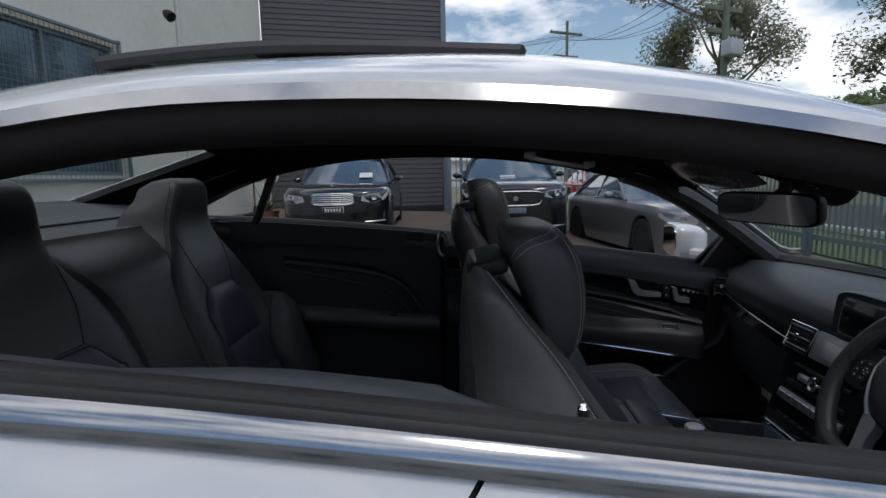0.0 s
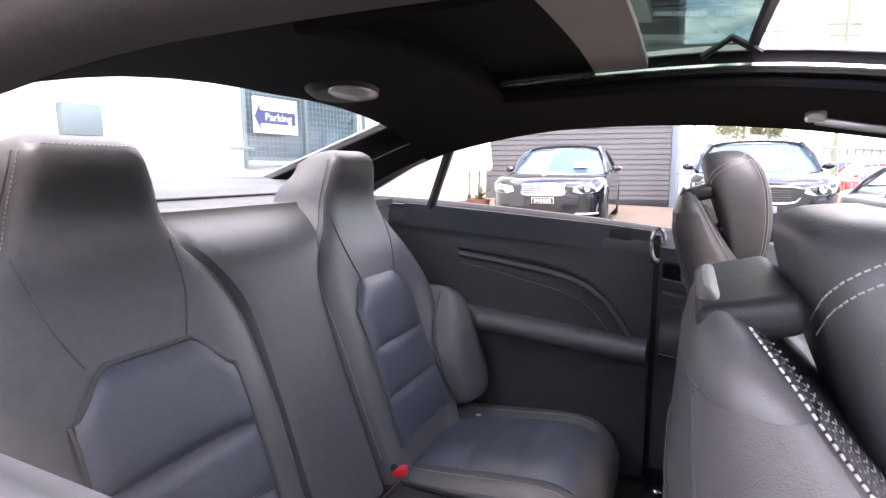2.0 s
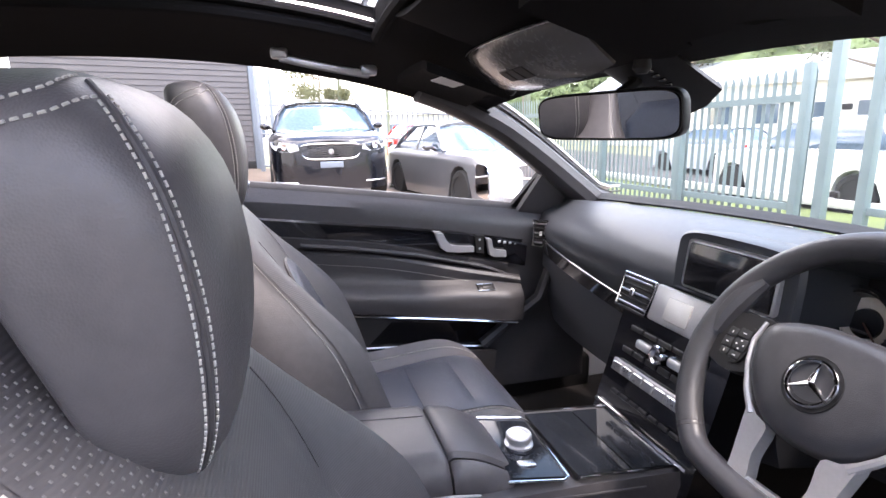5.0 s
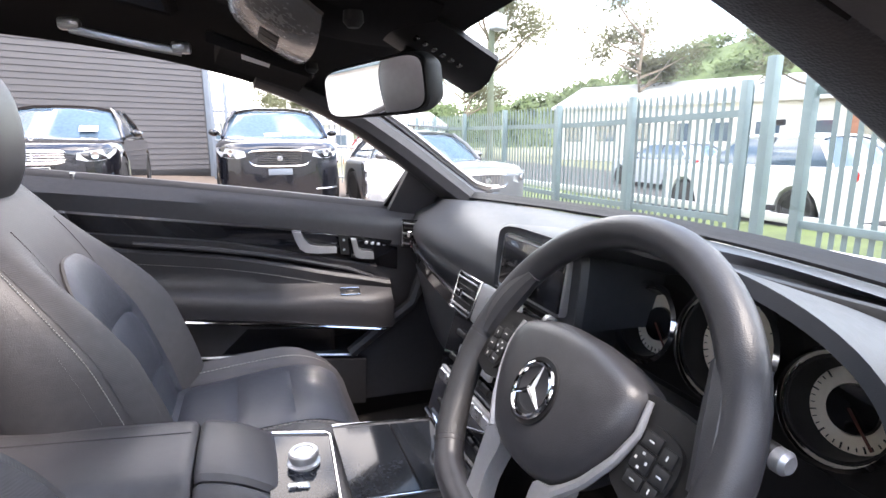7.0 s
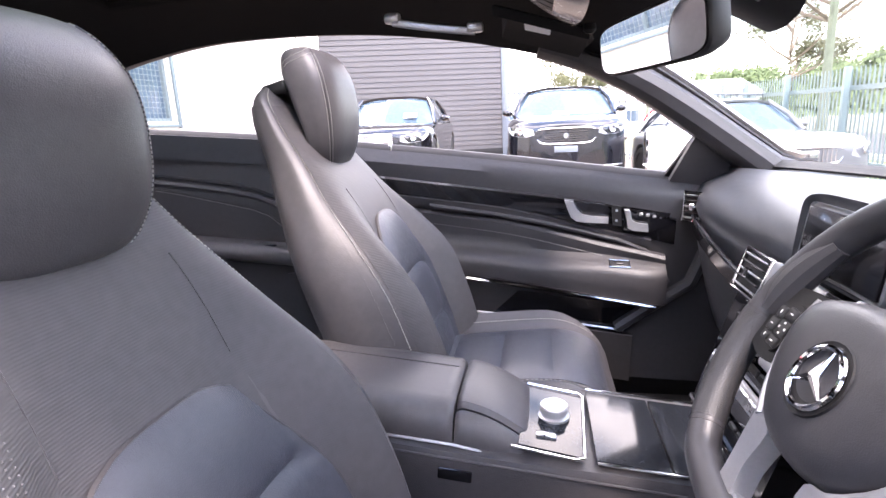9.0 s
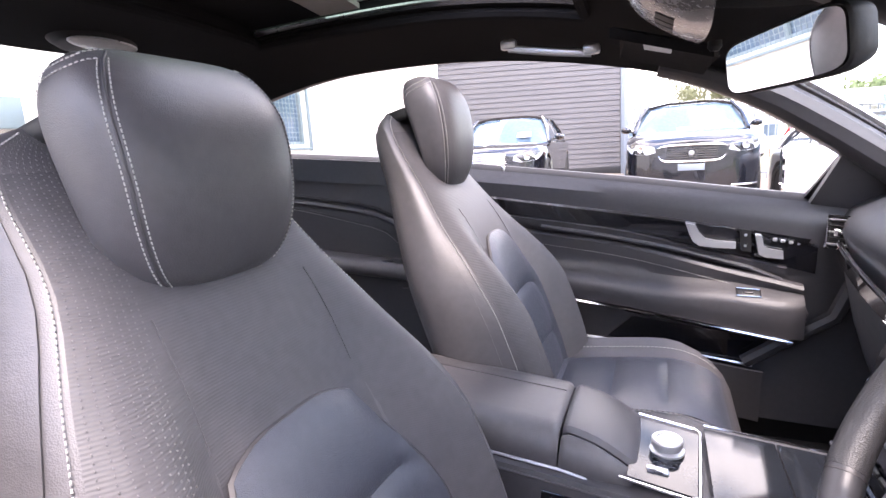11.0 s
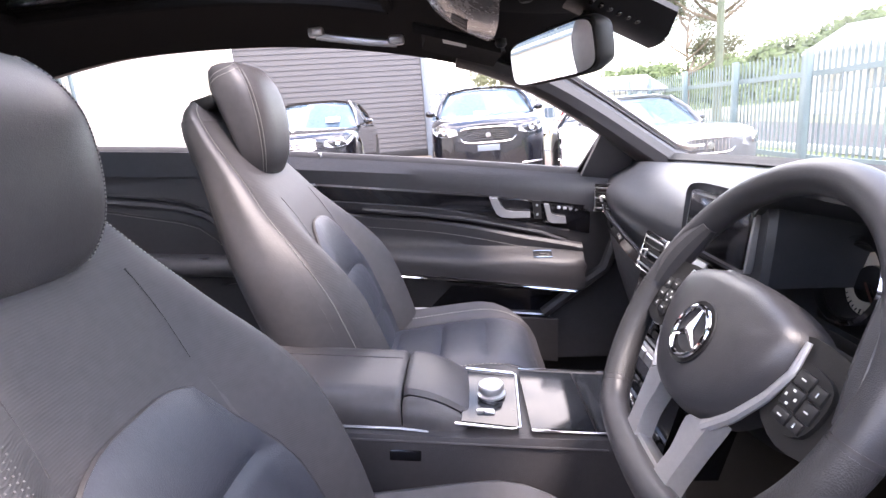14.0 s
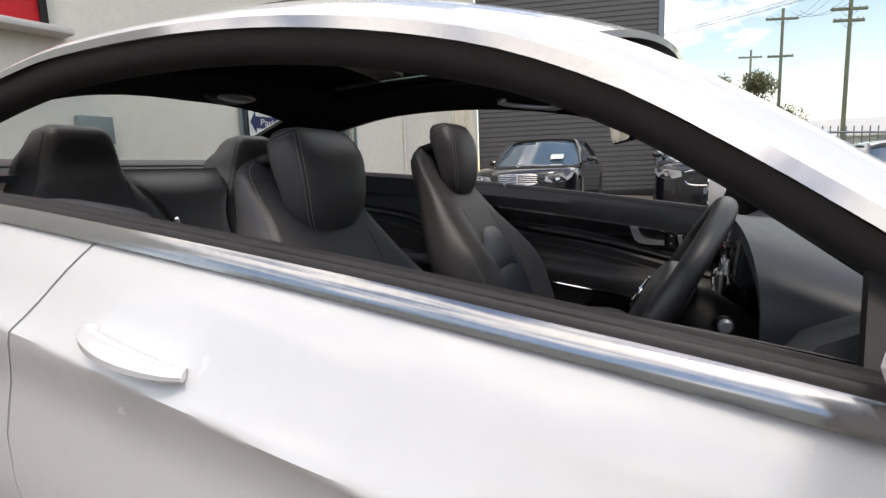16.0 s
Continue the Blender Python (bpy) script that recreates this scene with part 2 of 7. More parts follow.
def thing(name, label, category, m=None, group="", kind=""):
    ob = new(name)
    if m is not None:
        ob.matrix_world = m
    return tagged(ob, label, category, group, kind)


def share(ob, name, m, parent=None):
    c = new(name, ob.data)
    c.parent = parent
    c.matrix_basis = m
    return c


def lerp_at(x, pts):
    if x <= pts[0][0]:
        return pts[0][1]
    for (a, p), (b, q) in zip(pts, pts[1:]):
        if x <= b:
            k = (x - a) / (b - a)
            return p + (q - p) * k
    return pts[-1][1]


def soft_at(x, pts):
    """Smooth interpolation through the points (monotone ends)."""
    xs = [p[0] for p in pts]
    if x <= xs[0]:
        return pts[0][1]
    if x >= xs[-1]:
        return pts[-1][1]
    i = max(j for j in range(len(xs)) if xs[j] <= x)
    i = min(i, len(xs) - 2)
    h = xs[i + 1] - xs[i]
    k = (x - xs[i]) / h

    def slope(j):
        if j in (0, len(xs) - 1):
            a, b = (0, 1) if j == 0 else (-2, -1)
        else:
            a, b = j - 1, j + 1
        return (pts[b][1] - pts[a][1]) / (pts[b][0] - pts[a][0])
    p, q, s, e = pts[i][1], pts[i + 1][1], slope(i) * h, slope(i + 1) * h
    return (2 * k**3 - 3 * k**2 + 1) * p + (k**3 - 2 * k**2 + k) * s + (3 * k**2 - 2 * k**3) * q + (k**3 - k**2) * e


def loft(rings, cap=True, closed=True, bm=None):
    bm = bm or bmesh.new()
    vs = [[bm.verts.new(p) for p in r] for r in rings]
    n = len(rings[0])
    for a, b in zip(vs, vs[1:]):
        for i in range(n if closed else n - 1):
            j = (i + 1) % n
            bm.faces.new((a[i], a[j], b[j], b[i]))
    if cap and closed:
        bm.faces.new(vs[0][::-1])
        bm.faces.new(vs[-1])
    return bm


def sheet(f, us, vs, thick=0.0, skip=None, bm=None):
    """A grid surface f(u, v), with a thickness along its normals when asked for."""
    bm = bm or bmesh.new()
    g = [[bm.verts.new(f(u, v)) for v in vs] for u in us]
    faces = []
    for i in range(len(us) - 1):
        for j in range(len(vs) - 1):
            if skip and skip((us[i] + us[i + 1]) / 2, (vs[j] + vs[j + 1]) / 2):
                continue
            faces.append(bm.faces.new((g[i][j], g[i + 1][j], g[i + 1][j + 1], g[i][j + 1])))
    for v in [v for r in g for v in r if not v.link_faces]:
        bm.verts.remove(v)
    if thick:
        bm.normal_update()
        bmesh.ops.solidify(bm, geom=faces, thickness=thick)
    return bm


def box(sx, sy, sz, bevel=0.0, m=None, seg=2, bm=None):
    b = bmesh.new()
    bmesh.ops.create_cube(b, size=1, matrix=Matrix.Diagonal((sx, sy, sz, 1)))
    if bevel:
        bmesh.ops.bevel(b, geom=b.edges[:], offset=bevel, segments=seg, affect="EDGES", profile=0.5)
    if m is not None:
        bmesh.ops.transform(b, matrix=m, verts=b.verts)
    if bm is None:
        return b
    return merge(bm, b)


def merge(bm, b):
    me = bpy.data.meshes.new("tmp")
    b.to_mesh(me)
    b.free()
    bm.from_mesh(me)
    bpy.data.meshes.remove(me)
    return bm


def prism(outline, place, lo, hi, bevel=0.0, seg=2):
    """The outline (a, b) pushed from lo to hi; place(a, b, h) gives the point."""
    bm = loft([[place(a, b, lo) for a, b in outline], [place(a, b, hi) for a, b in outline]])
    if bevel:
        es = [e for e in bm.edges if len(e.link_faces) == 2 and e.calc_face_angle(0) > 0.6]
        bmesh.ops.bevel(bm, geom=es, offset=bevel, segments=seg, affect="EDGES", profile=0.5)
    return bm


def tube(pts, r, n=8, closed=False, bm=None, flat=1.0, up=(0, 0, 1)):
    """A rod along the points; flat squeezes it along the second direction."""
    pts = [Vector(p) for p in pts]
    rings = []
    for i, p in enumerate(pts):
        a = pts[i - 1] if (i or closed) else p
        b = pts[(i + 1) % len(pts)] if (i < len(pts) - 1 or closed) else p
        d = (b - a).normalized()
        s = d.cross(Vector(up))
        s = s.normalized() if s.length > 1e-4 else d.orthogonal().normalized()
        t = s.cross(d)
        rr = r(i / max(len(pts) - 1, 1)) if callable(r) else r
        rings.append([p + (s * math.cos(2 * math.pi * k / n) + t * math.sin(2 * math.pi * k / n) * flat) * rr for k in range(n)])
    if closed:
        rings.append(rings[0])
        b = loft(rings, cap=False, bm=bm)
        bmesh.ops.remove_doubles(b, verts=b.verts, dist=1e-6)
        return b
    return loft(rings, bm=bm)


def lathe(profile, n=24, m=None, bm=None):
    """The profile (radius, height) turned round z."""
    b = loft([[(max(r, 1e-5) * math.cos(2 * math.pi * k / n), max(r, 1e-5) * math.sin(2 * math.pi * k / n), z) for k in range(n)] for r, z in profile])
    if m is not None:
        bmesh.ops.transform(b, matrix=m, verts=b.verts)
    return b if bm is None else merge(bm, b)


def spaced(pts, step):
    """Points at equal steps along a polyline, with directions."""
    out, need = [], step / 2
    for a, b in zip(pts, pts[1:]):
        a, b = Vector(a), Vector(b)
        d = (b - a).length
        while need <= d and d > 0:
            out.append((a.lerp(b, need / d), (b - a).normalized()))
            need += step
        need -= d
    return out


def stitching(lines, parent, step=0.0085, size=(0.0058, 0.0017, 0.0014), name="stitching", slant=0.0, thread=None):
    bm = bmesh.new()
    for pts, normal in lines:
        for p, d in spaced(pts, step):
            nn = normal(p) if callable(normal) else Vector(normal)
            side = nn.cross(d).normalized()
            d2 = (d + side * slant).normalized()
            sd = nn.cross(d2).normalized()
            up = d2.cross(sd)
            vs = []
            for k, (a, b) in enumerate(((-1, -1), (1, -1), (1, 1), (-1, 1))):
                vs.append(bm.verts.new(p + d2 * a * size[0] / 2 + sd * b * size[1] / 2))
            vt = [bm.verts.new(p + d2 * a * size[0] / 2.6 + sd * b * size[1] / 4 + up * size[2]) for a, b in ((-1, -1), (1, -1), (1, 1), (-1, 1))]
            bm.faces.new(vt)
            for k in range(4):
                j = (k + 1) % 4
                bm.faces.new((vs[k], vs[j], vt[j], vt[k]))
    return tagged(link(name, bm, thread or STITCH, parent, "pale contrast stitching" if not thread else "rows of fine piercings drawn as pale highlights", smooth=0), kind="stuff")


def span(a, b, n):
    return [a + (b - a) * i / (n - 1) for i in range(n)]


def smooth01(x, a, b):
    k = min(max((x - a) / (b - a), 0), 1)
    return k * k * (3 - 2 * k)


def slab(f, us, vs, off, bm=None):
    """A closed pad: the surface f(u, v) and the same moved by off, joined round the edge."""
    off = Vector(off)
    rings = [[Vector(f(u, v)) for v in vs] + [Vector(f(u, v)) + off for v in vs[::-1]] for u in us]
    return loft(rings, bm=bm)


def rounded(pts, n=5):
    """Points along a smooth closed line through the given ones."""
    out = []
    for i in range(len(pts)):
        p0, p1, p2, p3 = (Vector(pts[(i + j) % len(pts)]) for j in (-1, 0, 1, 2))
        for q in range(n):
            t = q / n
            out.append(tuple(0.5 * (2 * p1 + (p2 - p0) * t + (2 * p0 - 5 * p1 + 4 * p2 - p3) * t * t + (3 * p1 - p0 - 3 * p2 + p3) * t ** 3)))
    return out


def words(text, size, m, material, parent, extrude=0.001, name="lettering"):
    cu = bpy.data.curves.new(name, "FONT")
    cu.body, cu.size, cu.extrude, cu.align_x, cu.align_y = text, size, extrude, "CENTER", "CENTER"
    tmp = bpy.data.objects.new(name, cu)
    me = bpy.data.meshes.new_from_object(tmp)
    bpy.data.objects.remove(tmp)
    bpy.data.curves.remove(cu)
    me.materials.clear()
    me.materials.append(material)
    ob = new(name, me)
    ob.parent = parent
    ob.matrix_basis = m
    return ob


# ---- the white coupe: shell, roof, doors ----
BELT = [(-1.45, 1.08), (-1.1, 1.065), (-0.82, 1.05), (-0.41, 1.015), (-0.1, 0.980), (0.3, 0.93), (0.55, 0.895), (0.82, 0.855), (1.15, 0.795), (1.8, 0.67), (2.2, 0.60)]
ARC = [(-1.25, 1.03), (-1.15, 1.085), (-1.04, 1.135), (-0.83, 1.21), (-0.62, 1.252), (-0.43, 1.272), (-0.1, 1.268), (0.19, 1.235), (0.45, 1.175), (0.62, 1.105), (0.75, 1.025), (0.90, 0.92), (1.0, 0.85)]
CROWN = [(-1.6, 1.115), (-1.3, 1.235), (-1.0, 1.335), (-0.7, 1.388), (-0.3, 1.405), (0.0, 1.40), (0.3, 1.35), (0.55, 1.245), (0.65, 1.195)]


def belt(x):
    return soft_at(x, BELT)


def arc(x):
    return soft_at(x, ARC)


def crown(x):
    return soft_at(x, CROWN)


def rail_y(x):
    """Half width of the car at the window's upper edge."""
    return soft_at(x, [(-1.25, 0.70), (-0.9, 0.645), (-0.4, 0.615), (0.2, 0.61), (0.6, 0.64), (1.0, 0.72)])


coupe = thing("coupe_car", "white two-door coupe with open pillarless side windows and chrome trim", "car")


def roof_z(x, y, drop=0.0):
    w = rail_y(x) + 0.012
    e = arc(x) + 0.035
    k = min(abs(y) / w, 1)
    return e + (crown(x) - e) * (1 - k**2.6) ** 0.9 - drop


OPEN_X, OPEN_Y = (-0.54, 0.27), 0.345
xs_roof = sorted(span(-0.87, 0.56, 26) + [OPEN_X[0], OPEN_X[1]])
ys_roof = sorted([-1, -0.97, -0.93, -0.87, -0.8, -0.7, -0.62] + span(-0.5, 0.5, 9) + [0.62, 0.7, 0.8, 0.87, 0.93, 0.97, 1] + [])


def roof_pt(x, v, drop=0.0, inset=0.0):
    # the screen header bows forward in the middle, the rear edge bows back
    yy = v * (rail_y(x) + 0.012 - inset)
    xx = x + (0.10 * smooth01(x, 0.3, 0.56) - 0.04 * smooth01(-x, 0.7, 0.92)) * (1 - v * v)
    return (xx, yy, roof_z(x, yy, drop) if inset == 0 else roof_z(x, v * (rail_y(x) + 0.012), drop))


def in_opening(x, v):
    return OPEN_X[0] < x < OPEN_X[1] and abs(v * 0.62) < OPEN_Y


vs_edge = OPEN_Y / 0.625
vs_list = sorted([v for v in ys_roof if abs(abs(v) - vs_edge) > 0.03] + [-vs_edge, vs_edge])
part("roof_panel", sheet(lambda x, v: roof_pt(x, v), xs_roof, vs_list, thick=-0.01, skip=in_opening), WHITE_PAINT, coupe)
# inner roof lining, with the same opening
lining = part("roof_lining", sheet(lambda x, v: roof_pt(x, v, 0.05 - 0.01 * abs(v), 0.035), xs_roof, vs_list, thick=-0.006, skip=in_opening), HEADLINER, coupe, "black cloth roof lining")
# the opening's cheek between lining and roof, with a rounded lip and bright guide rail
for s in (-1, 1):
    pts = [(x, s * OPEN_Y, roof_z(x, OPEN_Y)) for x in span(OPEN_X[0], OPEN_X[1], 14)]
    bm = bmesh.new()
    a = [bm.verts.new((x, s * (OPEN_Y - 0.004), z - 0.062)) for x, y, z in pts]
    b = [bm.verts.new((x, s * (OPEN_Y + 0.006), z + 0.001)) for x, y, z in pts]
    for i in range(len(pts) - 1):
        bm.faces.new((a[i], a[i + 1], b[i + 1], b[i]))
    part("opening_cheek", bm, HEADLINER, coupe)
    part("guide_rail", tube([(x, s * (OPEN_Y - 0.006), z - 0.030) for x, y, z in pts], 0.006, 6), SATIN, coupe, "bright sunroof guide rail")
    part("lining_lip", tube([(x, s * (OPEN_Y + 0.004), z - 0.058) for x, y, z in pts], 0.013, 8), HEADLINER, coupe)
for x, nm in ((OPEN_X[0], "opening_cheek"), (OPEN_X[1], "opening_cheek")):
    ys = span(-OPEN_Y, OPEN_Y, 12)
    bow = 0.10 * smooth01(x, 0.3, 0.56)
    bm = sheet(lambda y, k: (x + bow, y, roof_z(x, y) - 0.062 * k), ys, [0.0, 0.5, 1.0])
    part(nm, bm, HEADLINER, coupe)
    part("lining_lip", tube([(x, y, roof_z(x, y) - 0.056) for y in ys], 0.012, 8), HEADLINER, coupe)
# wind deflector across the front of the opening
part("wind_deflector", tube([(0.245, y, roof_z(0.245, y) - 0.012) for y in span(-0.31, 0.31, 12)], 0.006, 6), SATIN, coupe)

# glass roof panel slid back above the roof


def lid_pt(x, y, up):
    return (x, y, roof_z(max(x, -0.98), y * 0.8) + up - 0.016 * smooth01(x, -0.45, -0.05))


part("sunroof_glass", sheet(lambda x, y: lid_pt(x, y, 0.022), span(-0.70, -0.05, 14), span(-0.37, 0.37, 11), thick=-0.004), TINTED, coupe, "tinted glass roof panel slid open")
glass_roof = coupe.children[-1]
bm = bmesh.new()
for y in (-0.375, 0.375):
    tube([lid_pt(x, y, 0.020) for x in span(-0.71, -0.04, 14)], 0.011, 6, bm=bm)
for x in (-0.71, -0.04):
    tube([lid_pt(x, y, 0.020) for y in span(-0.375, 0.375, 11)], 0.011, 6, bm=bm)
part("rim", bm, RUBBER, glass_roof, "black rubber rim")
for s in (-1, 1):
    part("lift_arm", tube([(-0.13, s * 0.315, roof_z(-0.13, 0.31) - 0.02), (-0.08, s * 0.315, roof_z(-0.1, 0.31) + 0.012), (-0.03, s * 0.315, roof_z(-0.05, 0.31) - 0.018)], 0.007, 6), PLASTIC, glass_roof)
blind = thing("sunroof_blind", "dark sunroof blind with a pale beige front bar drawn half back", "blind")
part("blind_cloth", sheet(lambda x, y: (x, y, roof_z(x, y) - 0.022), span(-0.55, -0.33, 6), span(-0.335, 0.335, 9), thick=-0.003), HEADLINER, blind)
part("front_bar", sheet(lambda x, y: (x, y, roof_z(x, y) - 0.027), span(-0.33, -0.225, 4), span(-0.325, 0.325, 9), thick=-0.012), GREY_CLOTH, blind, "pale beige bar")

# window frames: rubber, chrome and inner pillar trim on both sides
for s in (-1, 1):
    top = [x for x in span(-1.18, 0.93, 44)]
    part("roof_edge", sheet(lambda x, k: (x, s * (rail_y(x) + 0.022 + 0.018 * k), arc(x) + 0.042 - 0.018 * k ** 1.5), top, span(0, 1, 5), thick=0.004), WHITE_PAINT, coupe)
    part("chrome_arch", sheet(lambda x, k: (x, s * (rail_y(x) + 0.039 + 0.010 * k), arc(x) + 0.029 - 0.019 * k), top, [0, 0.2, 0.4, 0.6, 0.8, 1.0], thick=0.004), BELT_METAL, coupe, "polished chrome window arch")
    low = 0.034 if s < 0 else 0.0
    part("arch_seal", sheet(lambda x, k: (x, s * (rail_y(x) + 0.036 - 0.055 * k + 0.012 * math.sin(math.pi * k)), arc(x) + 0.018 - (0.012 + low) * k - 0.012 * math.sin(math.pi * k)), top, span(0, 1, 7), thick=0.004), RUBBER, coupe, "black rubber window seal")
    # lining between the seal and the cloth roof
    part("side_lining", sheet(lambda x, k: (x, s * (rail_y(x) - 0.02 - 0.085 * k), arc(x) + 0.006 - low + (roof_z(x, rail_y(x) - 0.10) - 0.052 - arc(x) + low) * k**0.8), [x for x in top if -1.1 < x < 0.60], span(0, 1, 6), thick=0.004), HEADLINER, coupe)
    # belt line
    xb = span(-1.28, 0.90, 40)
    part("belt_chrome", sheet(lambda x, k: (x, s * (0.798 + 0.018 * k + 0.003 * math.sin(math.pi * k)), belt(x) - 0.009 - 0.026 * k**1.2), xb, span(0, 1, 8), thick=0.004), BELT_METAL, coupe, "polished chrome belt strip")
    # double-ridged rubber lip between the chrome and the window slot
    LIP = [(0.803, -0.0105), (0.802, -0.003), (0.798, 0.002), (0.791, 0.0025), (0.786, -0.001), (0.784, -0.005), (0.780, -0.004), (0.776, 0.003), (0.769, 0.006), (0.761, 0.005), (0.754, -0.002), (0.748, -0.012), (0.737, -0.016)]
    part("belt_seal", sheet(lambda x, k: (x, s * LIP[k][0], belt(x) + LIP[k][1]), xb, range(len(LIP)), thick=0.003), BELT_RUBBER, coupe, "ridged black rubber belt seal")

# outer skin
SKIN = [(0.0, 0.803), (0.02, 0.818), (0.05, 0.838), (0.09, 0.858), (0.13, 0.878), (0.155, 0.888), (0.175, 0.889), (0.25, 0.880), (0.40, 0.886), (0.55, 0.875), (0.66, 0.83)]


def skin_pt(x, d, s):
    k = smooth01(abs(x + 0.3), 0.9, 2.2)
    crease = 0.011 * math.exp(-abs(d - 0.150 - 0.03 * x) / 0.020)
    return (x, s * (soft_at(d, SKIN) + crease - 0.10 * k), belt(x) - 0.031 - d)


DS = [0, 0.01, 0.02, 0.035, 0.05, 0.065, 0.08, 0.09] + span(0.10, 0.20, 21) + [0.21, 0.22, 0.24, 0.27, 0.34, 0.42, 0.52, 0.60, 0.66]
GAP_X = -0.115


def gap_x(d):
    return GAP_X - 0.20 * math.sin(min(d / 0.42, 1) * math.pi / 2) + 0.06 * smooth01(d, 0.3, 0.66)


for s in (-1, 1):
    part("rear_wing", sheet(lambda u, d: skin_pt(-2.2 + (gap_x(d) - 0.003 + 2.2) * u, d, s), span(0, 1, 24), DS, thick=-0.004 * s), WHITE_PAINT, coupe)
    door = part("door_skin", sheet(lambda u, d: skin_pt(gap_x(d) + 0.003 + (1.02 - 0.05 * d - gap_x(d)) * u, d, s), span(0, 1, 30), DS, thick=-0.004 * s), WHITE_PAINT, coupe)
    part("front_wing", sheet(lambda u, d: Vector(skin_pt(1.028 - 0.05 * d + (2.1 - 1.0) * u, d, s)) - Vector((0, 0, 0.10 * smooth01(u, 0.0, 0.16) * (1 - smooth01(d, 0.0, 0.5)))), span(0, 1, 14), DS, thick=-0.004 * s), WHITE_PAINT, coupe)
    part("door_gap_shadow", tube([Vector(skin_pt(gap_x(d), d, s)) - Vector((0, s * 0.012, 0)) for d in DS], 0.006, 6), RUBBER, coupe)
    # door handle and its dished recess
    hx, hd = 0.06, 0.135
    hp = [Vector(skin_pt(x, 0.108 + 0.012 * (x + 0.02) / 0.2, s)) for x in span(-0.045, 0.155, 12)]
    handle = part("door_handle", tube([p + Vector((0, s * (0.012 + 0.024 * math.sin(math.pi * i / 11) ** 0.6), 0)) for i, p in enumerate(hp)], lambda k: 0.008 + 0.006 * math.sin(math.pi * k), 10, flat=1.5, up=(0, 1, 0)), WHITE_PAINT, coupe, "white pull handle")
    part("lock_cap", lathe([(0, 0.004), (0.008, 0.003), (0.009, 0)], 14, Matrix.Translation(Vector(skin_pt(-0.035, 0.108, s)) + Vector((0, s * 0.022, 0))) @ pose(0, 0, 0, -90 * s, 0, 0)), PLASTIC, handle)
    # black sail in front of the window, and the mirror on its arm
    part("mirror_sail", prism(([(0.74, 0.0), (0.985, 0.0), (0.93, 0.05), (0.80, 0.145)] if s > 0 else [(0.835, 0.0), (1.0, 0.0), (0.95, 0.05), (0.855, 0.12)]), lambda a, b, h: (a, s * (h - 0.12 * b / 0.15), belt(a) + b - 0.008), 0.755, 0.775, 0.003), PLASTIC, coupe, "black mirror sail")
    # quarter pillar behind the window
    def pillar_pt(u, k, out):
        a = Vector((-0.93 - 0.64 * k, s * (0.525 + 0.09 * k), 1.298 - 0.185 * k))
        b = Vector((-0.80 - 0.40 * k, s * (0.640 + 0.075 * k), 1.238 - 0.175 * k))
        return a.lerp(b, u) + Vector((0, s * out, out)) + Vector((0, s, 1)) * 0.02 * math.sin(math.pi * u)
    part("rear_pillar_trim", sheet(lambda u, k: pillar_pt(u, k, 0.0), span(0, 1, 8), span(0, 1, 10), thick=0.004), HEADLINER, coupe, "black cloth pillar lining")
    part("rear_pillar", sheet(lambda u, k: pillar_pt(u, k, 0.028), span(-0.02, 1.1, 8), span(-0.05, 1.1, 10), thick=0.004), WHITE_PAINT, coupe)
    part("quarter_divider", tube([(-0.905, s * 0.712, 1.045), (-0.80, s * 0.632, 1.222)], 0.015, 8), RUBBER, coupe, "black quarter window post")
    part("quarter_glass", sheet(lambda u, k: ((-0.905 - 0.19 * (1 - u)) * (1 - k) + (-0.80 - 0.25 * (1 - u)) * k, s * (0.712 - 0.075 * k), 1.05 + (arc((-0.80 - 0.25 * (1 - u))) - 1.05) * k), span(0, 1, 4), span(0, 1, 4)), CLEAR, coupe)
    # A pillar: white outside, dark trim inside
    ap = [(x, s * (rail_y(x) - 0.02), arc(x) + 0.03) for x in span(0.42, 1.02, 16)]
    part("front_pillar_trim", tube([(x - 0.01, y - s * 0.035, z - 0.012) for x, y, z in ap], lambda k: 0.040 + 0.012 * k, 10, flat=0.8), TRIM_DARK, coupe, "black soft pillar trim")
    part("front_pillar", sheet(lambda x, k: (x + 0.02 * k, s * (rail_y(x) + 0.028 - 0.075 * k), arc(x) + 0.038 + 0.03 * math.sin(math.pi * 0.5 * k)), span(0.40, 1.06, 18), span(0, 1, 5), thick=0.006), WHITE_PAINT, coupe)
    part("pillar_liner", sheet(lambda x, k: (x + 0.02 * k - 0.006, s * (rail_y(x) + 0.018 - 0.080 * k), arc(x) + 0.026 + 0.028 * math.sin(math.pi * 0.5 * k)), span(0.38, 1.06, 18), span(0, 1, 6), thick=0.004), TRIM_DARK, coupe, "black soft pillar liner")
    part("pillar_button", lathe([(0.022, 0), (0.021, 0.003), (0.0, 0.004)], 18, Matrix.Translation((0.575, s * 0.572, 1.135)) @ pose(0, 0, 0, 90 * s, -20, -30 * s)), PLASTIC, coupe)
    # corner trim by the door mirror
    part("corner_trim", prism(([(0.745, 0.0), (0.98, 0.0), (0.90, 0.07), (0.79, 0.15)] if s > 0 else [(0.845, 0.0), (1.0, 0.0), (0.95, 0.05), (0.865, 0.11)]), lambda a, b, h: (a, s * (h - 0.10 * b / 0.15), belt(a) + b - 0.01), 0.70, 0.725, 0.006), TRIM_DARK, coupe)

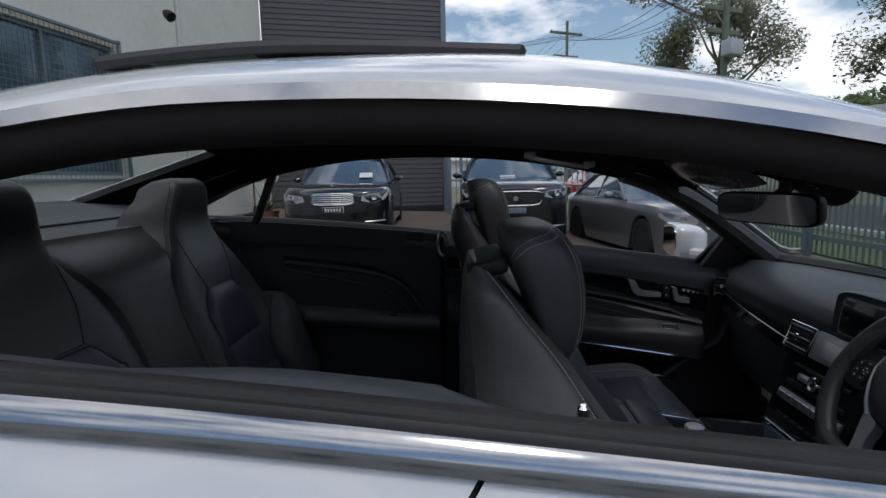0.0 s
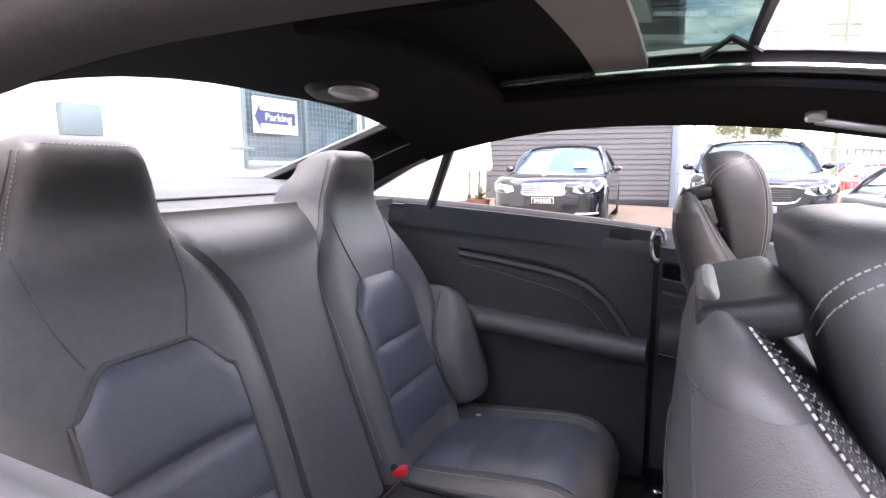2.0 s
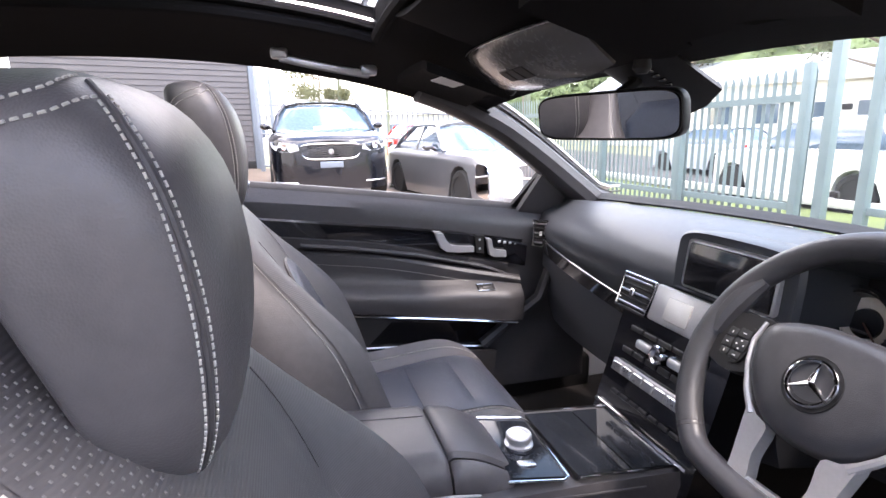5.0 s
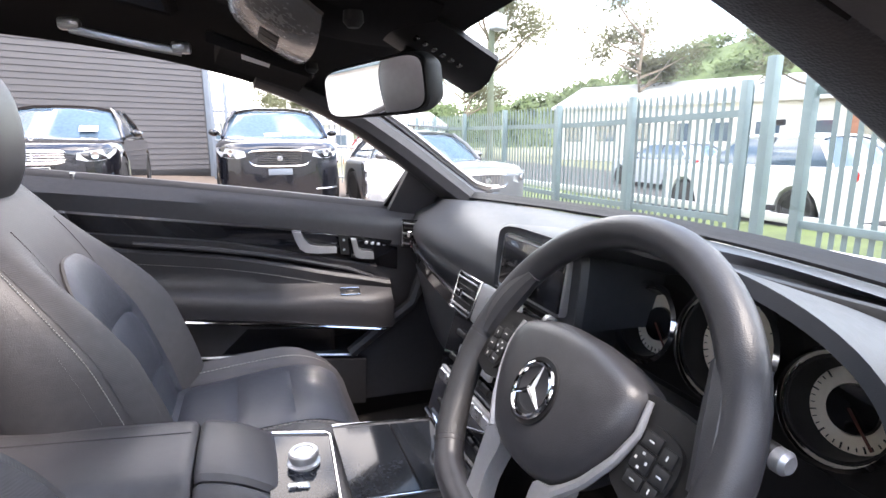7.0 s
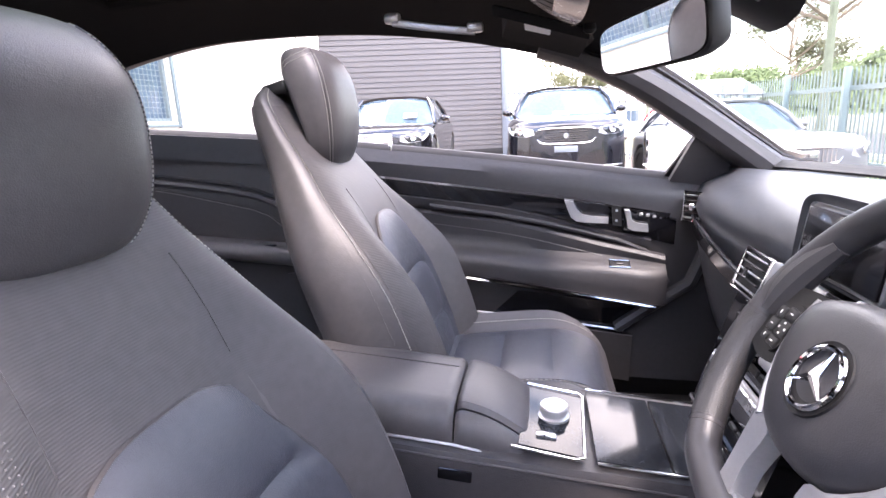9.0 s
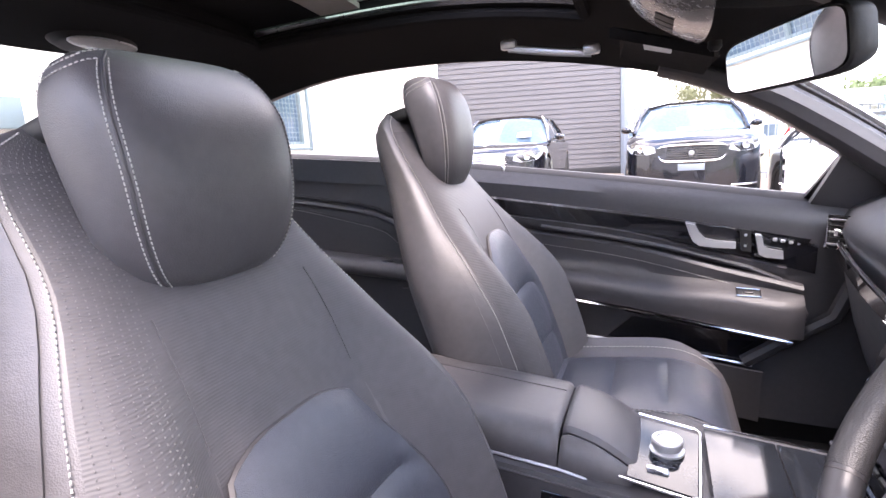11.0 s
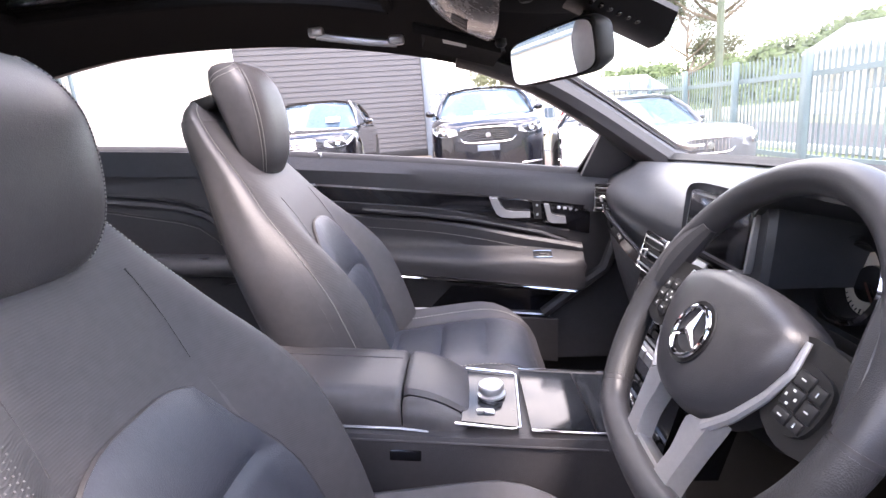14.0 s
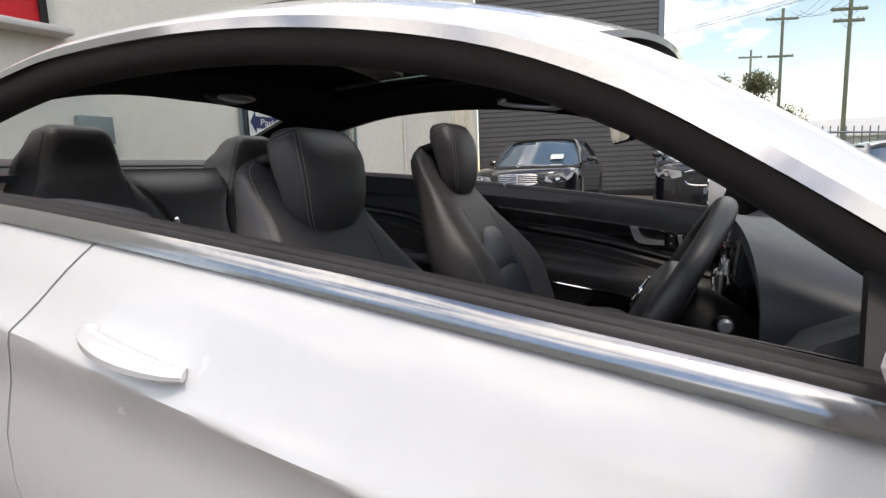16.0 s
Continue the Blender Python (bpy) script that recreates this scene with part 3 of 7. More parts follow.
# windscreen, rear window, bonnet, tail
part("windscreen", sheet(lambda u, v: (0.655 - 0.10 * v * v + (0.45 - 0.02 * v * v) * u, v * (0.575 + 0.11 * u), 1.215 - 0.035 * v * v - 0.33 * u - 0.02 * math.sin(math.pi * u) * -1), span(0, 1, 10), span(-1, 1, 14)), CLEAR, coupe).visible_shadow = False
part("rear_window", sheet(lambda u, v: (-0.91 + 0.03 * v * v - 0.71 * u, v * (0.535 + 0.09 * u), 1.352 - 0.040 * v * v - 0.212 * u), span(0, 1, 8), span(-1, 1, 12)), CLEAR, coupe).visible_shadow = False
part("bonnet", sheet(lambda u, v: (1.10 + 1.0 * u, v * (0.72 - 0.02 * u), 0.715 - 0.03 * v**4 - 0.12 * u**1.4 + 0.015 * (1 - v * v)), span(0, 1, 10), span(-1, 1, 12), thick=-0.01), WHITE_PAINT, coupe)
part("boot_lid", sheet(lambda u, v: (-1.60 - 0.65 * u, v * (0.70 - 0.05 * u), 1.10 - 0.04 * v**4 - 0.06 * u * u), span(0, 1, 6), span(-1, 1, 10), thick=-0.01), WHITE_PAINT, coupe)
part("tail", sheet(lambda u, v: (-2.26 - 0.06 * math.sin(math.pi * u), v * (0.66 + 0.1 * math.sin(math.pi * u)), 1.04 - 0.75 * u), span(0, 1, 8), span(-1, 1, 10), thick=0.01), WHITE_PAINT, coupe)
part("nose", sheet(lambda u, v: (2.10 + (0.25 - 0.15 * v * v) * math.sin(math.pi * min(0.15 + u * 0.7, 1)), v * 0.76, 0.69 - 0.45 * u), span(0, 1, 8), span(-1, 1, 10), thick=0.01), WHITE_PAINT, coupe)
for s in (-1, 1):
    part("sill_trim", box(2.2, 0.09, 0.13, 0.02, pose(-0.05, s * 0.785, 0.265), 3), PLASTIC, coupe, "black plastic door sill")
part("cabin_floor", box(3.0, 1.60, 0.04, 0.01, pose(0.1, 0, 0.20)), CARPET, coupe, "dark carpet")
part("firewall", box(0.06, 1.5, 0.62, 0.01, pose(1.15, 0, 0.53)), CARPET, coupe)
part("rear_bulkhead", box(0.05, 1.4, 0.78, 0.01, pose(-1.18, 0.0, 0.62, 0, -18, 0)), CARPET, coupe)
# parcel shelf
part("parcel_shelf", sheet(lambda u, v: (-1.02 - 0.56 * u, v * 0.66, 1.072 + 0.028 * smooth01(u, 0.12, 0.35) + 0.045 * u), span(0, 1, 10), span(-1, 1, 8), thick=-0.02), DASH, coupe, "black leather parcel shelf")
part("shelf_seam", tube([(-1.16, y, 1.102) for y in span(-0.6, 0.6, 5)], 0.003, 6), RUBBER, coupe)


# ---- door cards and rear side trims ----
def inner_y(x, z, s):
    """Inner face of the side trim, with a shoulder under the belt."""
    b = belt(x) - z
    y = 0.705 - 0.035 * smooth01(x, 0.35, 0.9)
    return s * (y + 0.035 * (1 - smooth01(b, 0.0, 0.05)) + 0.018 * smooth01(b, 0.12, 0.22))


def trim_strip(parent, name, material, xs, zlo, zhi, out, s, thick=0.008, bevel=0.0):
    f = lambda x, k: (x, inner_y(x, zlo(x) + (zhi(x) - zlo(x)) * k, s) - s * out, zlo(x) + (zhi(x) - zlo(x)) * k)
    return part(name, sheet(f, xs, [0, 0.5, 1], thick=thick), material, parent)


for s in (1, -1):
    card = thing("door_card", "black leather door panel with gloss strip, chrome lines and armrest", "door panel", group="inner door panels")
    part("panel", sheet(lambda x, k: (x, inner_y(x, belt(x) - 0.008 - (belt(x) - 0.30) * k, s), belt(x) - 0.008 - (belt(x) - 0.30) * k), span(-0.20, 0.98, 28), [0, 0.02, 0.05, 0.09, 0.13, 0.17, 0.22, 0.3, 0.4, 0.5, 0.62, 0.75, 0.88, 1.0], thick=0.002), TRIM_DARK, card)
    # chrome line, gloss strip and its lower groove; they drop towards the front
    ztop = lambda x: 0.888 - 0.138 * x - 0.16 * max(x - 0.40, 0) ** 2
    xs = span(-0.19, 0.76, 20)
    trim_strip(card, "chrome_line", CHROME, xs, lambda x: ztop(x) - 0.006, ztop, 0.010, s, 0.004)
    trim_strip(card, "gloss_strip", GLOSS, xs, lambda x: ztop(x) - 0.048 - 0.025 * smooth01(x, 0.25, 0.6), lambda x: ztop(x) - 0.007, 0.006, s, 0.006)
    trim_strip(card, "strip_lip", TRIM_DARK, span(-0.19, 0.70, 18), lambda x: ztop(x) - 0.070 - 0.022 * smooth01(x, 0.25, 0.6), lambda x: ztop(x) - 0.050 - 0.025 * smooth01(x, 0.25, 0.6), 0.018, s, 0.012)
    # padded bolster and seam lines
    def pad_line(x):
        """Section of the padding at x: (out from the card, height), from the lip down to the chrome line."""
        zt = ztop(x) - 0.086 - 0.022 * smooth01(x, 0.25, 0.6)
        za = 0.672 - 0.118 * (x - 0.12) + 0.018 * smooth01(x, 0.40, 0.60)
        zb = 0.622 - 0.142 * (x - 0.1)
        a = (0.40 + 0.60 * smooth01(x, -0.10, 0.25)) * (1 - 0.5 * smooth01(x, 0.68, 0.75))
        mid = lambda k: za + 0.020 + (zt - 0.010 - za - 0.020) * k
        return [(0.004, zt + 0.003), (0.016, zt - 0.001), (0.021, zt - 0.008), (0.020, mid(0.75)), (0.016, mid(0.5)), (0.016, mid(0.25)), (0.020 + 0.006 * a, mid(0.05)), (0.020 + 0.018 * a, za + 0.014), (0.020 + 0.034 * a, za + 0.005), (0.020 + 0.043 * a, za - 0.004), (0.020 + 0.047 * a, za - 0.014), (0.020 + 0.045 * a, (za + zb) / 2 - 0.006), (0.020 + 0.038 * a, zb + 0.004), (0.020 + 0.028 * a, zb), (0.004, zb - 0.002)]
    arm = part("padding", sheet(lambda x, k: (x, inner_y(x, 0.75, s) - s * pad_line(x)[k][0], pad_line(x)[k][1]), span(-0.19, 0.735, 34), range(15), thick=0.002), TRIM_DARK, card, "padded black leather insert and armrest")
    stitching([([(x, inner_y(x, 0.75, s) - s * 0.0205, ztop(x) - 0.122 - 0.02 * smooth01(x, 0.25, 0.6)) for x in span(-0.18, 0.60, 20)], (0, -s, 0))], card, 0.008, (0.0055, 0.0016, 0.001))
    # armrest with chrome base line
    part("arm_chrome", sheet(lambda x, k: (x, inner_y(x, 0.60, s) - s * (0.045 + 0.020 * k + 0.020 * smooth01(x, -0.08, 0.25)), 0.609 - 0.142 * (x - 0.1) + 0.011 * k), span(-0.19, 0.71, 16), [0, 1], thick=0.004), CHROME, card, "chrome line")
    wm = Matrix.Translation((0.617, inner_y(0.617, 0.75, s) - s * 0.044, 0.6445)) @ pose(0, 0, 0, 30 * s, 3, 0)
    part("window_switch", box(0.048, 0.022, 0.006, 0.002, wm), KEY_BLACK, arm)
    part("switch_lever", box(0.022, 0.012, 0.006, 0.002, wm @ Matrix.Translation((0, 0, 0.004))), KEY_BLACK, arm)
    part("switch_rim", tube([wm @ Vector((dx, dy, 0.0025)) for dx, dy in ((-0.026, -0.013), (0.026, -0.013), (0.026, 0.013), (-0.026, 0.013))], 0.0016, 6, closed=True), BELT_METAL, arm)
    # map pocket, its slot's shade laid on as a flat dark sheet, with a chrome lower line, and speaker corner
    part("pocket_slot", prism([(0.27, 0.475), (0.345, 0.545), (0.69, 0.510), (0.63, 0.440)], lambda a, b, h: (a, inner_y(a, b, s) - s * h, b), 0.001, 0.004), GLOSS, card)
    part("pocket_line", tube([(x, inner_y(x, 0.46, s) - s * 0.014, 0.476 - 0.10 * (x - 0.27)) for x in span(0.02, 0.64, 8)], 0.004, 6), SATIN, card)
    part("pocket_wall", sheet(lambda x, k: (x, inner_y(x, 0.4, s) - s * (0.004 + 0.03 * (1 - k)), 0.472 - 0.10 * (x - 0.27) - 0.15 * k), span(0.0, 0.66, 10), span(0, 1, 4), thick=0.006), TRIM_DARK, card)
    part("speaker_surround", tube([(0.62, inner_y(0.62, 0.45, s) - s * 0.02, 0.45), (0.70, inner_y(0.7, 0.52, s) - s * 0.025, 0.515), (0.80, inner_y(0.8, 0.6, s) - s * 0.03, 0.59), (0.84, inner_y(0.84, 0.7, s) - s * 0.02, 0.70)], 0.018, 8), TRIM_DARK, card)
    # release handle, chrome, in its dish; seat switches
    on_card = lambda a, b, h: (a, inner_y(a, b, s) - s * h, b)
    part("handle_dish", prism(rounded([(0.488, 0.806), (0.53, 0.806), (0.585, 0.798), (0.590, 0.772), (0.588, 0.752), (0.54, 0.752), (0.505, 0.757), (0.490, 0.780)], 3), on_card, 0.008, 0.013), GLOSS, card, "dark handle dish")
    part("release_handle", prism([(0.474, 0.815), (0.497, 0.811), (0.507, 0.790), (0.520, 0.776), (0.545, 0.771), (0.588, 0.768), (0.588, 0.752), (0.540, 0.753), (0.506, 0.757), (0.492, 0.768), (0.482, 0.790)], on_card, 0.014, 0.030, 0.005, 3), SILVER, card, "satin silver release lever")
    lock = part("lock_buttons", prism([(0.597, 0.800), (0.621, 0.796), (0.624, 0.742), (0.602, 0.745)], on_card, 0.008, 0.016, 0.003), PLASTIC, card)
    for zz in (0.785, 0.758):
        part("lock_mark", prism([(0.607, zz + 0.003), (0.613, zz + 0.003), (0.613, zz - 0.003), (0.607, zz - 0.003)], on_card, 0.016, 0.0168), STEEL_GREY, lock)
    part("switch_plate", prism([(0.627, 0.796), (0.745, 0.776), (0.728, 0.740), (0.690, 0.722), (0.632, 0.730)], on_card, 0.006, 0.010, 0.003), GLOSS, card)
    part("seat_switch", prism([(0.630, 0.787), (0.643, 0.785), (0.648, 0.760), (0.660, 0.752), (0.688, 0.748), (0.690, 0.728), (0.652, 0.731), (0.639, 0.738)], on_card, 0.010, 0.024, 0.004, 3), SILVER, card, "silver seat-shaped switch")
    # raised edge that runs forward and curls down round the end of the armrest
    part("front_curl", tube([(x, inner_y(x, z, s) - s * 0.022, z) for x, z in ((0.10, 0.806), (0.25, 0.784), (0.42, 0.752), (0.52, 0.728), (0.62, 0.702), (0.685, 0.675), (0.725, 0.635), (0.745, 0.590), (0.735, 0.548), (0.700, 0.520))], 0.0065, 8), TRIM_DARK, card)
    for i in range(4):
        part("memory_button", box(0.010, 0.006, 0.008, 0.002, Matrix.Translation((0.672 + 0.017 * i, inner_y(0.68, 0.78, s) - s * 0.010, 0.774 - 0.0030 * i))), SILVER, card)

    # rear side trim
    quarter = thing("rear_side_trim", "black rear side panel with padded armrest shelf", "side panel", group="rear side panels")
    yq = lambda x, z: s * (0.735 - 0.02 * smooth01(belt(x) - z, 0.03, 0.3) + 0.035 * (1 - smooth01(belt(x) - z, 0.0, 0.04)))
    part("panel", sheet(lambda x, k: (x, yq(x, belt(x) - (belt(x) - 0.26) * k), belt(x) - (belt(x) - 0.26) * k), span(-1.08, -0.215, 18), [0, 0.03, 0.06, 0.1, 0.16, 0.25, 0.4, 0.6, 0.8, 1], thick=0.002), TRIM_DARK, quarter)
    part("belt_step", sheet(lambda x, k: (x, yq(x, 1.0) - s * 0.018, belt(x) - 0.005 - 0.075 * k), span(-1.0, -0.215, 14), [0, 0.15, 0.85, 1], thick=0.014), DASH, quarter)
    edge = [(-0.81, 0.915), (-0.70, 0.902), (-0.541, 0.880), (-0.455, 0.862), (-0.395, 0.838), (-0.345, 0.800), (-0.300, 0.740), (-0.255, 0.672)]
    inner = [(-0.80, 0.872), (-0.70, 0.855), (-0.55, 0.823), (-0.47, 0.806), (-0.415, 0.786), (-0.370, 0.750), (-0.330, 0.700)]
    part("groove", tube([(x, yq(x, z) - s * 0.004, z) for x, z in edge], 0.006, 8), PLASTIC, quarter)
    part("pad_roll", tube([(x + 0.006, yq(x, z) - s * 0.004, z - 0.022) for x, z in edge], 0.015, 8, flat=0.8), TRIM_DARK, quarter)
    part("pad_seam", tube([(x, yq(x, z) - s * 0.003, z) for x, z in inner], 0.0022, 6), RUBBER, quarter)
    stitching([([(x, yq(x, z) - s * 0.003, z - 0.006) for x, z in inner], (0, -s, 0))], quarter, 0.008, (0.0055, 0.0015, 0.001))
    shelf = part("arm_shelf", sheet(lambda x, a: (x, yq(x, 0.68) - s * 0.085 * max(math.sin(a), 0) ** 0.3 * smooth01(x, -0.785, -0.70), 0.700 - 0.085 * (x + 0.75) + 0.024 * math.cos(a)), span(-0.78, -0.22, 16), [math.pi * k * k * (3 - 2 * k) for k in span(0, 1, 15)], thick=0.004), LEATHER, quarter, "black leather arm shelf")
    part("lower_pocket", prism([(-0.445, 0.502), (-0.370, 0.598), (-0.225, 0.606), (-0.225, 0.46)], lambda a, b, h: (a, yq(a, b) - s * h, b), 0.002, 0.012, 0.004), TRIM_DARK, quarter)
    part("belt_guide", box(0.045, 0.015, 0.006, 0.002, Matrix.Translation((-0.40, yq(-0.4, 0.66) - s * 0.05, 0.6955))), GLOSS, shelf)
    part("belt_outlet", box(0.13, 0.012, 0.07, 0.008, Matrix.Translation((-0.34, yq(-0.34, 1.0) - s * 0.026, belt(-0.34) - 0.045))), PLASTIC, quarter)
    if s > 0:
        part("belt_ring", tube([(-0.205 + 0.018 * math.cos(a), yq(-0.205, 0.95) - s * 0.02, 0.955 + 0.045 * math.sin(a)) for a in span(0, 2 * math.pi, 17)[:-1]], 0.006, 6, closed=True), SATIN, quarter, "bright belt guide ring")
    # pillar trim below the belt, dark gap behind the front seat
    part("lower_trim", box(0.10, 0.03, 0.72, 0.012, Matrix.Translation((-0.185, s * 0.745, 0.60))), PLASTIC, quarter)
    pin = thing("lock_pin", "small chrome locking pin on the door sill", "lock pin", group="door lock pins")
    part("pin", lathe([(0.0045, 0), (0.0045, 0.018), (0.006, 0.020), (0.006, 0.028), (0.003, 0.031), (0, 0.031)], 12, pose(-0.02, s * 0.742, belt(-0.02) - 0.022)), CHROME, pin)

# dark padded shelf inside the near rear window line
part("quarter_shelf", sheet(lambda x, k: (x, -0.742 + 0.045 * k, min(belt(x) - 0.004, 1.004) + 0.008 * math.sin(math.pi * min(k * 1.2, 1)) - 0.065 * smooth01(x, -0.17, -0.04) * k), span(-1.05, -0.055, 20), span(0, 1, 7), thick=0.01), DASH, coupe, "black padded shelf")


# ---- overhead: handles, visors, lamp console, mirror ----
def grab(s):
    g = thing("grab_handle", "pale grey folding grab handle on the roof lining", "grab handle", group="roof grab handles")
    a, b = Vector((0.085, s * 0.455, 1.268)), Vector((0.27, s * 0.455, 1.236))
    part("bar", tube([a.lerp(b, k) + Vector((0, -s * 0.006 * math.sin(math.pi * k), -0.012 - 0.003 * math.sin(math.pi * k))) for k in span(0, 1, 9)], 0.006, 8, flat=1.4), SILVER, g)
    for p in (a, b):
        part("mount", box(0.036, 0.022, 0.022, 0.006, Matrix.Translation(p + Vector((0, 0, -0.004)))), SILVER, g)


grab(1)
grab(-1)
rear_lamp = thing("reading_lamp", "flat rear reading lamp with pale lens on the roof lining", "lamp", group="rear reading lamps")
lm = Matrix.Translation((-0.80, 0.10, 1.334)) @ pose(0, 0, 0, 0, -9, 8)
part("bezel", lathe([(0.112, 0.012), (0.110, -0.006), (0.096, -0.016), (0.08, -0.018), (0, -0.018)], 32, lm @ Matrix.Diagonal((0.62, 1, 1, 1))), PLASTIC, rear_lamp)
part("lens", lathe([(0.088, -0.014), (0.086, -0.020), (0.06, -0.0235), (0, -0.025)], 32, lm @ Matrix.Diagonal((0.40, 1, 1, 1)) @ Matrix.Translation((0.05, 0, 0))), LENS, rear_lamp, "pale clear lens")
part("lens_rim", tube([lm @ Vector((0.40 * (0.05 + 0.088 * math.cos(a)), 0.088 * math.sin(a), -0.017)) for a in span(0, 2 * math.pi, 33)[:-1]], 0.0018, 6, closed=True), SATIN, rear_lamp)

for s in (1, -1):
    visor = thing("sun_visor", "black folded sun visor below the windscreen header", "sun visor", group="sun visors")
    part("flap", slab(lambda u, v: (0.33 + 0.16 * u + 0.02 * (1 - abs(v)), s * (0.315 + 0.125 * v), 1.218 + (0.024 if s < 0 else 0.0) - 0.050 * u - 0.015 * v * v), span(0, 1, 8), span(-1, 1, 12), (0, 0, 0.016)), HEADLINER, visor)
    part("visor_clip", lathe([(0.010, 0), (0.011, -0.010), (0.006, -0.016), (0, -0.016)], 12, pose(0.49, s * 0.19, 1.178)), PLASTIC, visor)
    if s > 0:
        part("warning_label", box(0.050, 0.085, 0.002, 0, Matrix.Translation((0.405, s * 0.305, 1.1955)) @ pose(0, 0, 0, 0, 15.5, 0)), PAPER, visor, "pale printed label")

console_top = thing("overhead_console", "black overhead console with chrome-edged lamp panel and switches", "overhead console")
part("housing", sheet(lambda u, v: (0.27 + 0.34 * u, 0.175 * v * (1 - 0.25 * u), 1.290 - 0.085 * u - 0.040 * (1 - abs(v) ** 3) * math.sin(math.pi * (0.15 + 0.7 * u))), span(0, 1, 12), span(-1, 1, 13), thick=-0.012), HEADLINER, console_top)


def pod_pt(u, v, out=0.0):
    """The lamp pod's skin: u runs from its rear lip over the belly to the front, v across the car."""
    w = 1 - v * v
    a = u * math.pi * 0.80
    x0 = 0.402 - 0.030 * w
    return (x0 + (0.040 + 0.024 * w + out) * (1 - math.cos(a)) / 1.2, 0.178 * v, 1.222 - 0.026 * (1 - math.cos(a)) - (0.003 + 0.015 * w + out) * math.sin(a) + 0.004 * v * v)


pod = part("lamp_pod", sheet(lambda u, v: pod_pt(u, v), span(0, 1, 16), span(-1, 1, 25), thick=0.004), POD_GREY, console_top, "smoked grey lamp pod")
part("pod_rim", tube([pod_pt(0, v, 0.001) for v in span(-1, 1, 21)], 0.004, 8), SATIN, console_top, "bright rear lip")
for s in (1, -1):
    part("lamp_lens", sheet(lambda u, v: pod_pt(0.14 + 0.40 * u, s * (0.62 + 0.33 * v), 0.0035), span(0, 1, 6), span(-1, 1, 8), thick=0.002), LENS, console_top, "clear reading lamp lens")
    part("microphone_slot", sheet(lambda u, v: pod_pt(0.80 + 0.10 * u, s * 0.42 + 0.13 * v, 0.002), span(0, 1, 3), span(-1, 1, 5), thick=0.002), GLOSS, console_top)
    part("pod_seam", tube([pod_pt(u, s * 0.26, 0.001) for u in span(0.05, 0.95, 12)], 0.0014, 5), RUBBER, console_top)
for i in range(3):
    part("roof_button", sheet(lambda u, v: pod_pt(0.45 + 0.16 * u, -0.16 + 0.16 * i + 0.065 * v, 0.004), span(0, 1, 4), span(-1, 1, 4), thick=0.003), PLASTIC, console_top)
part("pod_groove", tube([pod_pt(0.68, v, 0.0005) for v in span(-0.9, 0.9, 19)], 0.002, 6), RUBBER, console_top)
part("sensor_pod", sheet(lambda u, v: (0.57 + 0.13 * u, -0.02 + 0.075 * v, 1.228 - 0.07 * u - 0.03 * (1 - abs(v) ** 3)), span(0, 1, 6), span(-1, 1, 7), thick=0.01), PLASTIC, console_top)
for i in range(6):
    part("vent_slot", box(0.006, 0.055, 0.004, 0.001, pose(0.595 + 0.012 * i, -0.045, 1.180 - 0.0062 * i, 0, 28, 0)), GLOSS, console_top)

mirror = thing("rear_view_mirror", "rectangular rear-view mirror in a black housing on a short stalk", "mirror")
mm = Matrix.Translation((0.545, -0.035, 1.118)) @ pose(0, 0, 0, 0, -7, 17)
def pane(half_y, half_z, n=40):
    return [(half_y * math.copysign(abs(math.cos(a)) ** 0.30, math.cos(a)), half_z * math.copysign(abs(math.sin(a)) ** 0.42, math.sin(a))) for a in span(0, 2 * math.pi, n + 1)[:-1]]


part("housing", loft([[mm @ Vector((x, y, z)) for y, z in pane(0.134 * k, 0.036 * q)] for x, k, q in ((-0.006, 0.965, 0.90), (-0.009, 0.985, 0.95), (-0.006, 1.0, 1.0), (0.006, 1.0, 1.0), (0.020, 0.94, 0.86), (0.028, 0.80, 0.60), (0.030, 0.4, 0.3))]), PLASTIC, mirror)
part("mirror_glass", loft([[mm @ Vector((x, y, z)) for y, z in pane(0.1285, 0.0320)] for x in (-0.0068, -0.0095)]), MIRROR, mirror, "silvered glass")
part("stalk", tube([mm @ Vector((0.02, 0, 0.02)), (0.60, -0.03, 1.165), (0.60, -0.02, 1.195)], 0.012, 8), PLASTIC, mirror)


